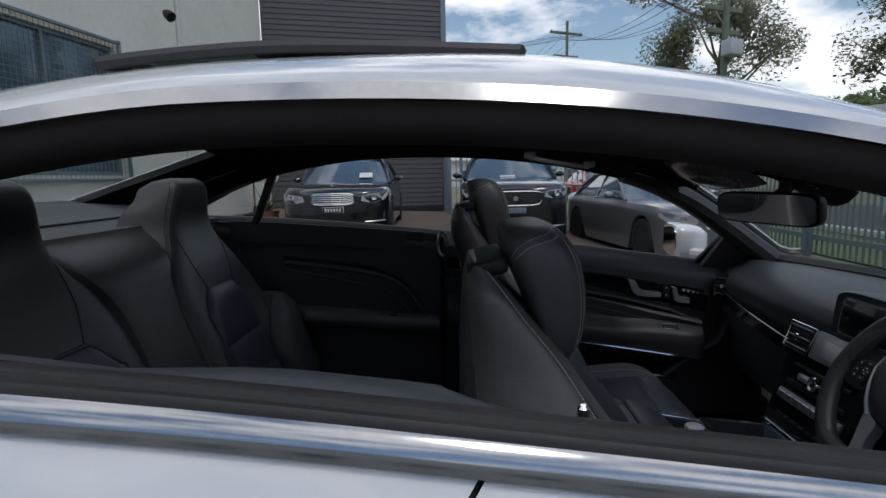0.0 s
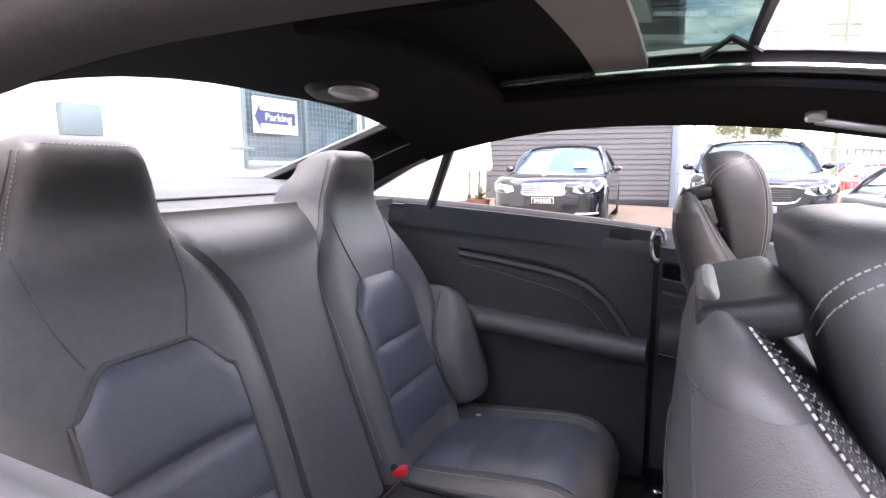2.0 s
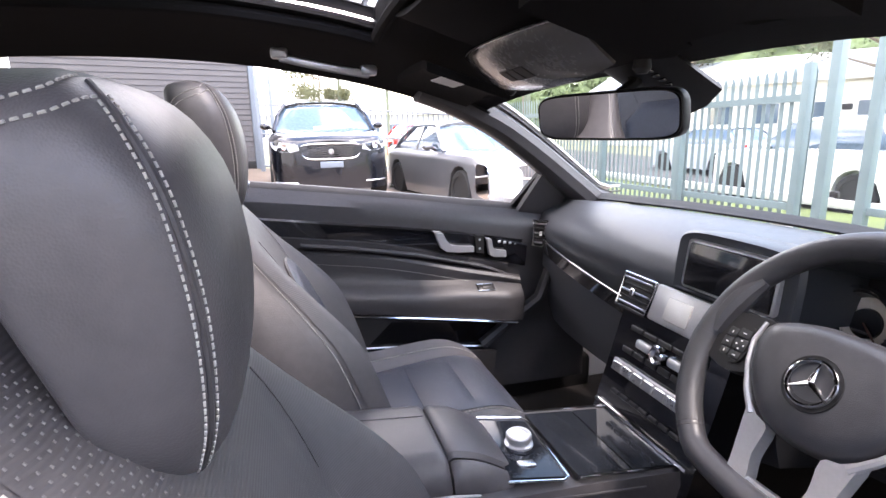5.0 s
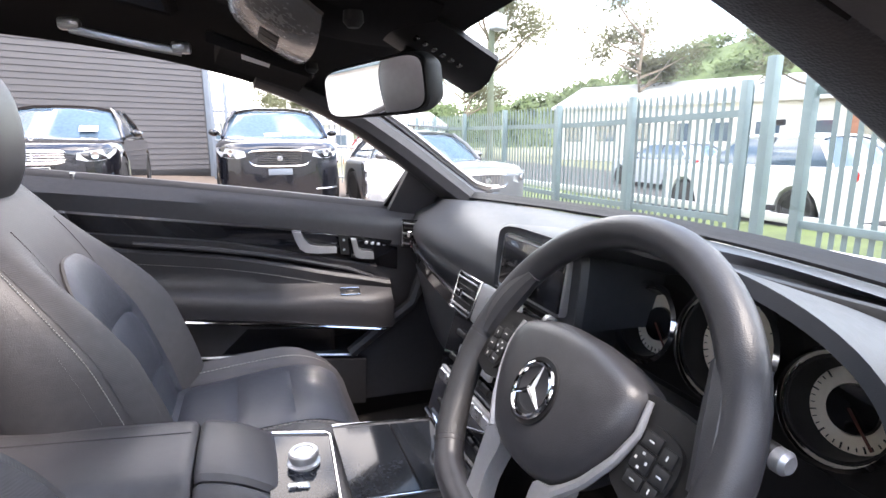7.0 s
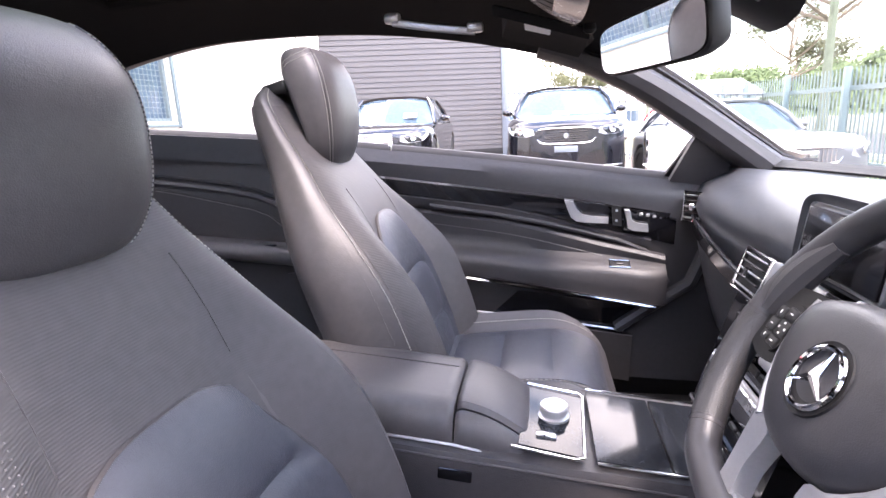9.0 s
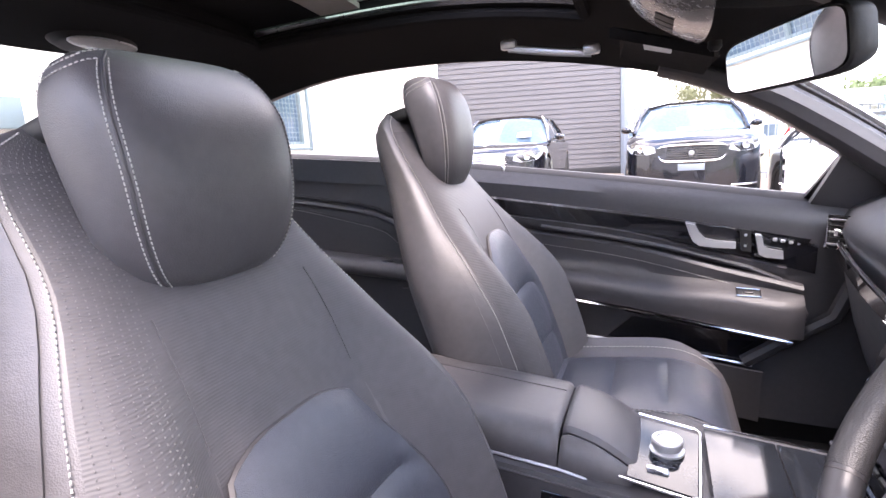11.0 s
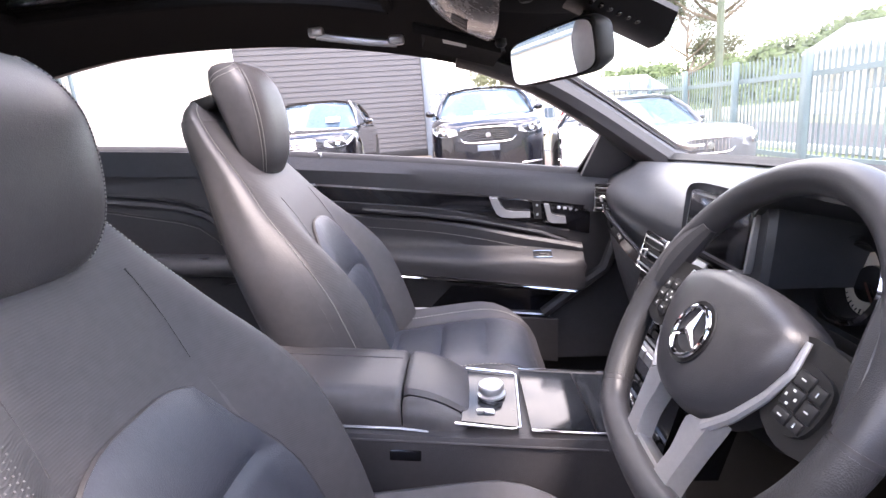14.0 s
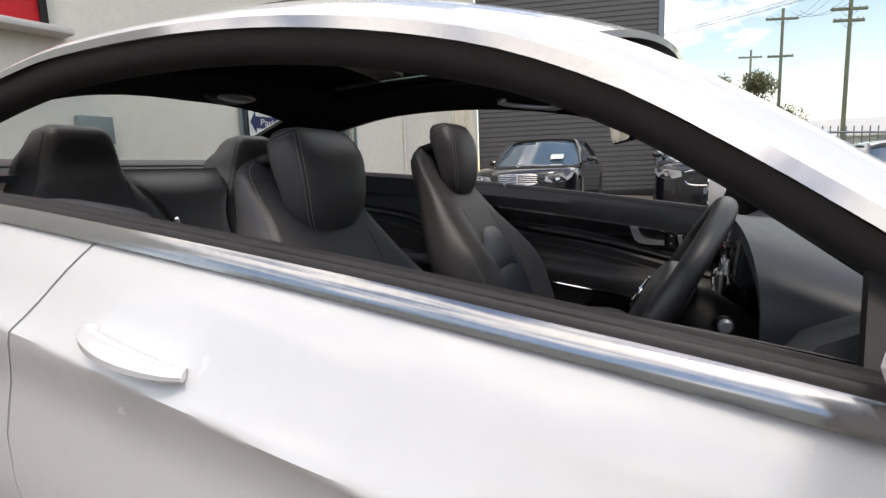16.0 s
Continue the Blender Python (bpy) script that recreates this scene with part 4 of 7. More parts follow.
# ---- front seats ----
def front_seat(s, rest_drop):
    """A leather sports seat. s: +1 for the car's left side; the door lies on that side."""
    seat = thing("front_seat", "black leather sports seat with pale double stitching and separate headrest", "car seat", pose(0, s * 0.345 if s > 0 else -0.405, 0), group="front seats")
    HW = [(0.42, 0.235), (0.55, 0.250), (0.68, 0.256), (0.78, 0.245), (0.88, 0.205), (0.97, 0.165), (1.05, 0.150), (1.10, 0.135), (1.125, 0.11)]
    XC = [(0.42, 0.130), (0.6, 0.086), (0.8, 0.014), (0.95, -0.038), (1.05, -0.082), (1.125, -0.112)]
    TF = [(0.42, 0.07), (0.6, 0.072), (0.8, 0.066), (0.92, 0.055), (0.99, 0.032), (1.06, 0.016), (1.125, 0.008)]
    TB = [(0.42, 0.075), (0.6, 0.08), (0.8, 0.075), (0.95, 0.055), (1.05, 0.040), (1.125, 0.015)]

    if s < 0:
        # the driver's backrest stands a little lower and is deep at the back
        TF = [(0.42, 0.07), (0.6, 0.072), (0.8, 0.068), (0.92, 0.064), (0.99, 0.050), (1.06, 0.026), (1.125, 0.008)]
        TB = [(0.42, 0.11), (0.6, 0.155), (0.8, 0.150), (0.95, 0.102), (1.05, 0.054), (1.125, 0.02)]
        HW, XC, TF, TB = ([(z if z < 0.7 else 0.7 + (z - 0.7) * 0.895, v) for z, v in L] for L in (HW, XC, TF, TB))
    else:
        TB = [(z, v * 1.45) for z, v in TB]
        XC = [(z, v - 0.024 * smooth01(z, 0.80, 1.0)) for z, v in XC]
    peak = 1.125 if s > 0 else 0.7 + 0.425 * 0.895

    def front_x(u, z):
        bol = 0.088 * smooth01(abs(u), 0.40, 0.80) * smooth01(z, 0.36, 0.50) * (1 - smooth01(z, 0.70, 0.93))
        return soft_at(z, XC) + soft_at(z, TF) * max(1 - abs(u) ** (5 if s > 0 else 11), 0) ** 0.5 + bol * max(1 - abs(u) ** 9, 0)

    def back_x(u, z):
        return soft_at(z, XC) - soft_at(z, TB) * max(1 - abs(u) ** 4, 0) ** 0.5

    us = [-1, -0.985, -0.95, -0.88] + span(-0.8, 0.8, 17) + [0.88, 0.95, 0.985, 1]
    zs = span(0.42, peak - 0.045, 24) + [peak - q for q in (0.036, 0.027, 0.019, 0.012, 0.007, 0.003, 0.0)]
    rings = []
    for z in zs:
        k = max((z - (peak - 0.045)) / 0.045, 0)
        r = (1 - 0.97 * k * k) ** 0.5
        h, xc = soft_at(z, HW) * (0.35 + 0.65 * r), soft_at(z, XC) - 0.01
        rings.append([(xc + (front_x(u, z) - xc) * r, h * u, z) for u in us] + [(xc + (back_x(u, z) - xc) * r, h * u, z) for u in us[::-1][1:-1]])
    part("backrest", loft(rings), LEATHER, seat, "black leather backrest")

    def on_front(y, z, lift=0.0):
        return Vector((front_x(y / soft_at(z, HW), z) + lift, y, z))

    def edge_pt(d, q, z, lift=0.0006):
        """A point near the side edge of the front, following the rounded top."""
        k = max((z - (peak - 0.045)) / 0.045, 0)
        r = (1 - 0.97 * k * k) ** 0.5
        h, xc = soft_at(z, HW) * (0.35 + 0.65 * r), soft_at(z, XC) - 0.01
        return Vector((xc + (front_x(d * q, z) - xc) * r + lift + 0.0022, d * h * q, z))

    # finely ribbed facing
    part("ribbed_facing", sheet(lambda z, u: on_front(u * soft_at(z, HW), z, 0.0022), span(0.46, peak - 0.047, 26), span(-0.90, 0.90, 25)), LEATHER_RIB, seat, "finely ribbed black leather facing")

    # smooth insert with cross seams
    def arch(u):
        return 0.845 - 0.05 * abs(u) ** 3.5 if s > 0 else 0.790 - 0.016 * abs(u) ** 4

    def ins(u, k):
        z0, z1 = 0.46, arch(u)
        z = z0 + (z1 - z0) * k
        half = 0.124 - 0.034 * smooth01(z, 0.70, 0.84) if s > 0 else soft_at(z, [(0.46, 0.150), (0.64, 0.148), (0.70, 0.130), (0.745, 0.105), (0.79, 0.078)])
        puff = 0.010 * (abs(math.sin(math.pi * (k * 3.0 + 0.0))) ** 0.35) * (1 - abs(u) ** 6) * (1 - smooth01(k, 0.97, 1.0))
        return on_front(u * half - (0.012 if s < 0 else 0), z, 0.0055 + puff)
    part("back_insert", sheet(ins, span(-1, 1, 15), span(0, 1, 31), thick=-0.004), LEATHER_BLUE, seat, "smooth black leather insert")
    part("insert_piping", tube([ins(-1, k) for k in span(0, 1, 10)] + [ins(u, 1) for u in span(-0.9, 0.9, 9)] + [ins(1, k) for k in span(1, 0, 10)], 0.0042, 6), RUBBER, seat)
    # smooth rear shell, with hard lower cap and silver entry trim on the door side
    shell_zs = span(0.46, peak - 0.045, 16)
    part("rear_shell", sheet(lambda z, u: (back_x(u, z) - 0.001, soft_at(z, HW) * u, z), shell_zs, span(-0.80, 0.80, 13), thick=0.001), LEATHER, seat, "plain black leather back")
    for d in (-1, 1):
        # side panel leather between front seam and shell
        line2 = [edge_pt(d, 0.92, z) for z in span(0.55, peak - 0.012, 44)]
        part("side_panel", sheet(lambda z, k: ((back_x(d * (0.78 + 0.44 * k), z) if k < 0.5 else front_x(d * (1 - 0.10 * (k - 0.5)), z)) - 0.0015 * (1 - 2 * k), d * (soft_at(z, HW) * ((0.78 + 0.44 * k) if k < 0.5 else (1 - 0.10 * (k - 0.5))) + 0.0012), z), span(0.46, peak - 0.046, 24), span(0, 1, 17), thick=0.001), LEATHER, seat, "smooth black leather side panel")
        part("panel_seam", tube([Vector((back_x(d * 0.80, z) - 0.002, d * soft_at(z, HW) * 0.80, z)) for z in span(0.50, peak - 0.05, 20)], 0.0022, 6), RUBBER, seat)
        stitching([(line2, (0.6, d * 0.65, 0.35))], seat, 0.0052, (0.0036, 0.0015, 0.0011))
        part("bolster_seam", tube([Vector((front_x(d * 0.955, z) - 0.0005, d * soft_at(z, HW) * 0.957, z)) for z in span(0.52, peak - 0.05, 26)], 0.0017, 6), RUBBER, seat)
        part("shoulder_seam", tube([on_front(d * (0.100 + 0.05 * (0.90 - z)), z, 0.0022) for z in span(0.80, 0.91, 8)], 0.0011, 5), RUBBER, seat)
    # top cap behind the headrest
    part("rear_cap", box(0.060, 0.17, 0.026, 0.010, pose(-0.122 if s > 0 else -0.098, 0, peak - 0.012, 0, -14, 0), 4), PLASTIC, seat)
    part("entry_trim", sheet(lambda z, k: (back_x(0.90 - 0.07 * k, z) - 0.003, s * (soft_at(z, HW) * (0.90 - 0.07 * k) + 0.004), z), span(0.76, 0.900, 9), span(0, 1, 5), thick=0.003), SILVER, seat, "silver entry lever trim")
    part("cap_seam", tube([Vector((back_x(u, 0.955) - 0.001, soft_at(0.955, HW) * u, 0.955 - 0.02 * abs(u))) for u in span(-0.93, 0.93, 16)], 0.002, 6), RUBBER, seat)
    # cushion
    def top_z(x, u):
        edge = max(1 - abs(u) ** 6, 0) ** 0.5
        nose = max(1 - max((x - 0.36) / 0.225, 0) ** 4, 0) ** 0.5
        bol = 0.055 * smooth01(abs(u), 0.5, 0.82) * (1 - 0.5 * smooth01(x, 0.42, 0.57))
        return 0.36 + (0.135 + 0.03 * smooth01(x, 0.05, 0.5) + bol) * edge * nose
    cx, cu = span(0.02, 0.50, 14) + [0.53, 0.555, 0.572, 0.582, 0.585], [-1, -0.98, -0.93] + span(-0.85, 0.85, 17) + [0.93, 0.98, 1]
    rings = [[(x, 0.262 * u * (1 - 0.06 * smooth01(x, 0.4, 0.58)), top_z(x, u)) for u in cu] + [(x, 0.25 * u, 0.33) for u in cu[::-1]] for x in cx]
    part("cushion", loft(rings), LEATHER, seat, "black leather cushion")

    def cus(u, k):
        x = 0.10 + 0.445 * k
        puff = 0.009 * abs(math.sin(math.pi * k * 4)) ** 0.35 * (1 - abs(u) ** 6)
        return Vector((x, 0.125 * u * (1 + 0.1 * k), top_z(x, 0.47 * u) + 0.002 + puff))
    part("cushion_insert", sheet(cus, span(-1, 1, 13), span(0, 1, 33), thick=-0.004), LEATHER_BLUE, seat, "smooth black leather insert")
    for d in (-1, 1):
        stitching([([Vector((x, d * 0.165, top_z(x, d * 0.165 / 0.262) + 0.001)) for x in span(0.10, 0.54, 20)], (0, 0, 1))], seat, 0.009, (0.006, 0.0018, 0.0014))
    part("seat_base", box(0.46, 0.44, 0.12, 0.02, pose(0.27, 0, 0.275)), PLASTIC, seat)
    part("adjuster_lever", tube([(0.10, -s * 0.262, 0.42), (0.22, -s * 0.272, 0.44), (0.30, -s * 0.272, 0.43)], 0.010, 8), PLASTIC, seat)
    part("belt_buckle", box(0.035, 0.022, 0.09, 0.006, pose(0.075, -s * 0.262, 0.565, 0, 25, 0)), PLASTIC, seat)
    # headrest: drop-shaped pillow with a double seam on each side
    zc = 1.072 - rest_drop
    wide = 0.95 if s < 0 else 0.84
    tall = 0.865 if s < 0 else 0.98
    RW = [(-0.125, 0.050), (-0.118, 0.074), (-0.10, 0.094), (-0.06, 0.110), (0.0, 0.118), (0.06, 0.119), (0.095, 0.110), (0.115, 0.094), (0.123, 0.072), (0.126, 0.042)]
    RF = [(-0.125, 0.018), (-0.118, 0.032), (-0.10, 0.044), (-0.06, 0.056), (0.0, 0.062), (0.06, 0.056), (0.095, 0.043), (0.115, 0.026), (0.123, 0.010), (0.126, -0.006)]
    RB = [(-0.125, 0.002), (-0.118, 0.004), (-0.10, 0.006), (-0.06, 0.014), (0.0, 0.032), (0.06, 0.050), (0.095, 0.058), (0.115, 0.056), (0.123, 0.042), (0.126, 0.024)]

    def rest_pt(a, h, out=0.0):
        c, n = math.cos(a), math.sin(a)
        e = 0.56 + 0.20 * smooth01(h, 0.05, 0.126) + 0.12 * smooth01(-h, 0.06, 0.125)
        yy = (soft_at(h, RW) * wide + out) * math.copysign(abs(c) ** e, c)
        xx = ((soft_at(h, RF) if n > 0 else soft_at(h, RB)) + out) * math.copysign(abs(n) ** e, n)
        return Vector((-0.030 + (0.016 if s < 0 else -0.024) - 0.05 * h + xx, yy, zc + h * tall))
    hs = [-0.125, -0.122, -0.118, -0.11, -0.10] + span(-0.085, 0.085, 12) + [0.10, 0.11, 0.118, 0.1225, 0.1255, 0.126]
    rest = part("headrest", loft([[rest_pt(2 * math.pi * k / 56, h) for k in range(56)] for h in hs]), LEATHER, seat, "rounded black leather headrest")
    lines = []
    for d in (-1, 1):
        for off in (0.58, 0.73):
            a = off if d > 0 else math.pi - off
            lines.append(([rest_pt(a, h, 0.0004) for h in span(-0.112, 0.108, 26)], (0.55, d * 0.85, 0.1)))
        # over the shoulder of the pillow, towards its back
        for low in (0.0, 0.011):
            lines.append(([rest_pt((0.6 - 2.0 * k) if d > 0 else math.pi - 0.6 + 2.0 * k, 0.119 - low - 0.075 * k ** 1.6, 0.0004) for k in span(0, 1, 14)], (0.1, d * 0.75, 0.65)))
        a = 0.655 if d > 0 else math.pi - 0.655
        part("seam_groove", tube([rest_pt(a, h) for h in span(-0.115, 0.116, 26)], 0.0016, 6), RUBBER, rest)
    stitching(lines, rest, 0.0045, (0.0031, 0.0013, 0.0009))
    # perforated band on the outer shoulder, its highlights set on as pale dots
    dots = [([edge_pt(s, q, z, 0.0008) for z in span(0.80, peak - 0.014, 28)], (1, s * 0.4, 0.2)) for q in (0.60, 0.635, 0.67, 0.705, 0.74, 0.775, 0.81, 0.845, 0.88)]
    stitching(dots, seat, 0.0056, (0.0016, 0.0012, 0.0003), name="pierced_band", thread=PIERCED_GLINT)
    for d in (-1, 1):
        part("headrest_post", tube([(-0.085, d * 0.06, 0.95), (-0.075, d * 0.06, zc - 0.02)], 0.006, 8), CHROME, rest)
    return seat


front_seat(1, 0.0)
front_seat(-1, 0.047)


# ---- rear seats ----
rear = thing("rear_bench", "black leather rear bench with two sculpted seats and fixed headrests", "car seat", pose(0, 0, 0))
# inner and outer edges of each seat's front face, by height
INNER = [(0.44, 0.118), (0.60, 0.110), (0.80, 0.106), (0.90, 0.112), (0.97, 0.142), (1.02, 0.186), (1.07, 0.214), (1.12, 0.228), (1.18, 0.248), (1.205, 0.262), (1.214, 0.280)]
OUTER = [(0.44, 0.52), (0.60, 0.55), (0.72, 0.59), (0.80, 0.612), (0.88, 0.596), (0.95, 0.552), (1.01, 0.500), (1.06, 0.470), (1.12, 0.455), (1.18, 0.440), (1.205, 0.428), (1.214, 0.410)]


def spine(z):
    return -0.735 - 0.35 * (z - 0.48) + 0.055 * smooth01(z, 1.05, 1.22)


for s in (-1, 1):
    def rx(u, z):
        edge = max(1 - abs(u) ** 7, 0) ** 0.5
        bol = 0.030 * smooth01(abs(u), 0.45, 0.85) * (1 - smooth01(z, 0.72, 0.95))
        cup = 0.012 * (1 - u * u) * smooth01(z, 0.95, 1.05) * (1 - smooth01(z, 1.10, 1.2))
        top = max(1 - max((z - 1.15) / 0.066, 0) ** 4, 0) ** 0.5
        return spine(z) - 0.045 + (0.045 + bol) * edge * top - cup

    def ry(u, z):
        a, b = soft_at(z, INNER), soft_at(z, OUTER)
        return s * ((a + b) / 2 + (b - a) / 2 * u)

    us = [-1, -0.99, -0.965, -0.92] + span(-0.86, 0.86, 21) + [0.92, 0.965, 0.99, 1]
    zs = span(0.44, 1.17, 32) + [1.185, 1.197, 1.206, 1.212, 1.214]
    rings = []
    for z in zs:
        front = [(rx(u, z), ry(u, z), z) for u in us]
        flank = 0.045 * smooth01(z, 0.92, 1.04) * (1 - 0.6 * smooth01(z, 1.10, 1.21))
        rear_x = spine(z) - 0.150 + 0.03 * smooth01(z, 1.0, 1.2)
        mid_x = spine(z) - 0.085
        a, b = soft_at(z, INNER), soft_at(z, OUTER)
        low = 0.028 * smooth01(z, 1.10, 1.2)
        back = [(mid_x, s * (b + 0.5 * flank), z - 0.3 * low), (rear_x, s * (b + 0.4 * flank), z - low), (rear_x - 0.005, s * ((a + b) / 2), z - low), (rear_x, s * (a - flank), z - low), (mid_x, s * (a - 0.75 * flank), z - 0.3 * low)]
        rings.append(front + back)
    part("backrest", loft(rings), LEATHER, rear, "black leather backrest with moulded headrest")

    def rp(y, z, lift=0.0):
        """A point of the front face; y is measured outwards from the car's middle."""
        a, b = soft_at(z, INNER), soft_at(z, OUTER)
        return Vector((rx((y - (a + b) / 2) / ((b - a) / 2), z) + lift, s * y, z))

    def rins(u, k):
        zt = 0.888 - 0.060 * smooth01(abs(u), 0.50, 1.0)
        cuts = (0.50, 0.61, 0.725, zt)
        q = min(int(k * 3), 2)
        f = k * 3 - q
        z = cuts[q] + (cuts[q + 1] - cuts[q]) * f
        puff = 0.014 * max(1 - abs(2 * f - 1) ** 5, 0) ** 0.6 * max(1 - abs(u) ** 8, 0) ** 0.6
        return rp(0.325 + 0.136 * u, z, 0.002 + puff)
    part("back_insert", sheet(rins, span(-1, 1, 19), span(0, 1, 43), thick=-0.004), LEATHER_BLUE, rear, "smooth insert with cross seams")
    rim_line = [rins(-1, k) for k in span(0, 1, 14)] + [rins(u, 1) for u in span(-0.92, 0.92, 15)] + [rins(1, k) for k in span(1, 0, 14)]
    part("insert_piping", tube(rim_line, 0.0050, 6), RUBBER, rear)
    for k in (1 / 3, 2 / 3):
        part("cross_seam", tube([rins(u, k) for u in span(-0.98, 0.98, 13)], 0.0022, 6), RUBBER, rear)
    # seams from the headrest down to the shoulders of the insert
    for y0, y1 in ((0.226, 0.258), (0.462, 0.420)):
        part("neck_seam", tube([rp(y0 + (y1 - y0) * k + (0.010 if y0 > 0.3 else -0.010) * math.sin(math.pi * k), 1.045 - 0.155 * k, 0.0005) for k in span(0, 1, 9)], 0.0016, 5), RUBBER, rear)
    lines = []
    for d in (-1, 1):
        lines.append(([Vector((rx(0.955 * d, z) + 0.001, ry(0.955 * d, z), z)) for z in span(0.50, 1.19, 46)], (0.8, s * d * 0.6, 0)))
    lines.append(([Vector((rx(u, 1.2), ry(u, 1.2), 1.2)) for u in span(-0.9, 0.9, 12)], (0.6, 0, 0.8)))
    stitching(lines, rear, 0.007, (0.0042, 0.0012, 0.0009))
    for d in (-1, 1):
        part("edge_seam", tube([Vector((rx(0.985 * d, z), ry(0.985 * d, z), z)) for z in span(0.50, 1.19, 40)], 0.0016, 5), RUBBER, rear)
    # wedge-shaped wing bolster between the seat and the side panel
    WL = [(0.47, 0.52), (0.50, 0.492), (0.58, 0.474), (0.66, 0.480), (0.72, 0.515), (0.77, 0.575), (0.80, 0.625)]
    WR = [(0.47, 0.62), (0.50, 0.655), (0.58, 0.685), (0.66, 0.688), (0.72, 0.680), (0.77, 0.665), (0.80, 0.645)]
    wr = []
    for z in [0.47, 0.475, 0.485, 0.50] + span(0.53, 0.76, 9) + [0.78, 0.79, 0.797, 0.80]:
        l, r = soft_at(z, WL), soft_at(z, WR)
        pin = max(1 - abs((z - 0.635) / 0.166) ** 6, 0.0) ** 0.5
        ring = [(spine(z) + 0.012 + 0.070 * pin * max(1 - abs(u) ** 4, 0) ** 0.5 + 0.012 * u, s * ((l + r) / 2 + (r - l) / 2 * u), z) for u in span(-1, 1, 13)]
        wr.append(ring + [(spine(z) - 0.05, s * r, z), (spine(z) - 0.05, s * l, z)])
    part("wing_bolster", loft(wr), LEATHER, rear, "padded outer bolster")
    part("wing_seam", tube([Vector((spine(z) + 0.020, s * (soft_at(z, WL) - 0.001), z)) for z in span(0.49, 0.79, 14)], 0.004, 6), RUBBER, rear)
    # cushions
    def cz(x, u):
        edge = max(1 - abs(u) ** 6, 0) ** 0.5
        nose = max(1 - max((x + 0.45) / 0.175, 0) ** 4, 0) ** 0.5
        return 0.33 + (0.105 + 0.035 * smooth01(x, -0.75, -0.35) + 0.03 * smooth01(abs(u), 0.55, 0.85)) * edge * nose
    cx, cu = span(-0.80, -0.40, 12) + [-0.36, -0.325, -0.30, -0.285, -0.277], [-1, -0.98, -0.93] + span(-0.85, 0.85, 15) + [0.93, 0.98, 1]
    part("cushion", loft([[(x, s * 0.395 + 0.275 * u, cz(x, u)) for u in cu] + [(x, s * 0.395 + 0.27 * u, 0.27) for u in cu[::-1]] for x in cx]), LEATHER, rear, "black leather cushion")
    part("cushion_insert", sheet(lambda u, k: (-0.73 + 0.40 * k, s * 0.395 + 0.150 * u, cz(-0.73 + 0.40 * k, 0.5 * u) + 0.002 + 0.007 * abs(math.sin(math.pi * k * 3)) ** 0.35 * (1 - abs(u) ** 6)), span(-1, 1, 11), span(0, 1, 25), thick=-0.004), LEATHER_BLUE, rear)
    stitching([([Vector((x, s * 0.395 + d * 0.185, cz(x, 0.185 / 0.275) + 0.001)) for x in span(-0.72, -0.33, 14)], (0, 0, 1)) for d in (-1, 1)], rear, 0.008, (0.005, 0.0014, 0.001))
    part("anchor_button", lathe([(0.008, 0), (0.008, 0.004), (0.004, 0.005), (0.003, 0.003), (0, 0.003)], 14, pose(-0.665, s * 0.535, cz(-0.665, 0.6) + 0.002)), SATIN, rear)
    bk = part("belt_buckle", box(0.055, 0.03, 0.035, 0.007, pose(-0.742, s * 0.145, 0.462, 0, -20, 15 * s)), PLASTIC, rear)
    part("release_button", box(0.035, 0.026, 0.020, 0.005, pose(-0.712, s * 0.150, 0.466, 0, -10, 15 * s)), RED_PLASTIC, bk, "red release button")
# middle section, widening behind the headrests, with a rolled top
MID = [(0.44, 0.118), (0.80, 0.112), (0.92, 0.125), (1.0, 0.175), (1.05, 0.215), (1.09, 0.235)]
part("middle_back", loft([[(spine(z) - 0.034 + 0.030 * max(1 - abs(u) ** 10, 0) ** 0.5 - 0.07 * smooth01(z, 0.96, 1.085) ** 2.2, soft_at(z, MID) * u, z) for u in span(-1, 1, 17)] + [(spine(z) - 0.16, soft_at(z, MID) * u, z) for u in span(1, -1, 17)] for z in span(0.44, 1.04, 22) + [1.055, 1.068, 1.078, 1.084, 1.086]]), LEATHER, rear, "plain black leather middle section")
tray = thing("rear_tray", "black plastic cup tray with glossy lid between the rear seats", "cup tray", pose(0, 0.04, 0))
part("tray_body", box(0.42, 0.22, 0.09, 0.02, pose(-0.50, 0, 0.405), 3), PLASTIC, tray)
part("tray_rim", tube([(-0.70, -0.09, 0.452), (-0.49, -0.09, 0.456), (-0.49, 0.09, 0.456), (-0.70, 0.09, 0.452)], 0.008, 6, closed=True), PLASTIC, tray)
part("tray_lid", box(0.165, 0.155, 0.012, 0.005, pose(-0.400, 0, 0.470, 0, -8, 0)), GLOSS, tray, "glossy black lid")
part("tray_nose", loft([[(-0.31 + 0.05 * math.cos(a), y, 0.36 + 0.10 * math.sin(a)) for a in span(-math.pi / 2, math.pi / 2, 9)] + [(-0.46, y, 0.45), (-0.46, y, 0.28)] for y in span(-0.13, 0.13, 4)]), LEATHER, tray)
for i, y in enumerate((-0.045, 0.045)):
    part("cup_well", lathe([(0.020, 0.004), (0.022, 0.006), (0.022, 0.008), (0.018, 0.006), (0.016, 0.0), (0, 0.0)], 20, pose(-0.62 + 0.06 * i, y, 0.449)), SATIN, tray, "bright ring of a cup well")
for y in (-0.02, 0.03):
    part("coin", lathe([(0.013, 0), (0.013, 0.003), (0, 0.003)], 16, pose(-0.53, y, 0.458)), SATIN, tray)
track = thing("seat_track", "bare metal seat rail end bolted to the floor", "seat rail")
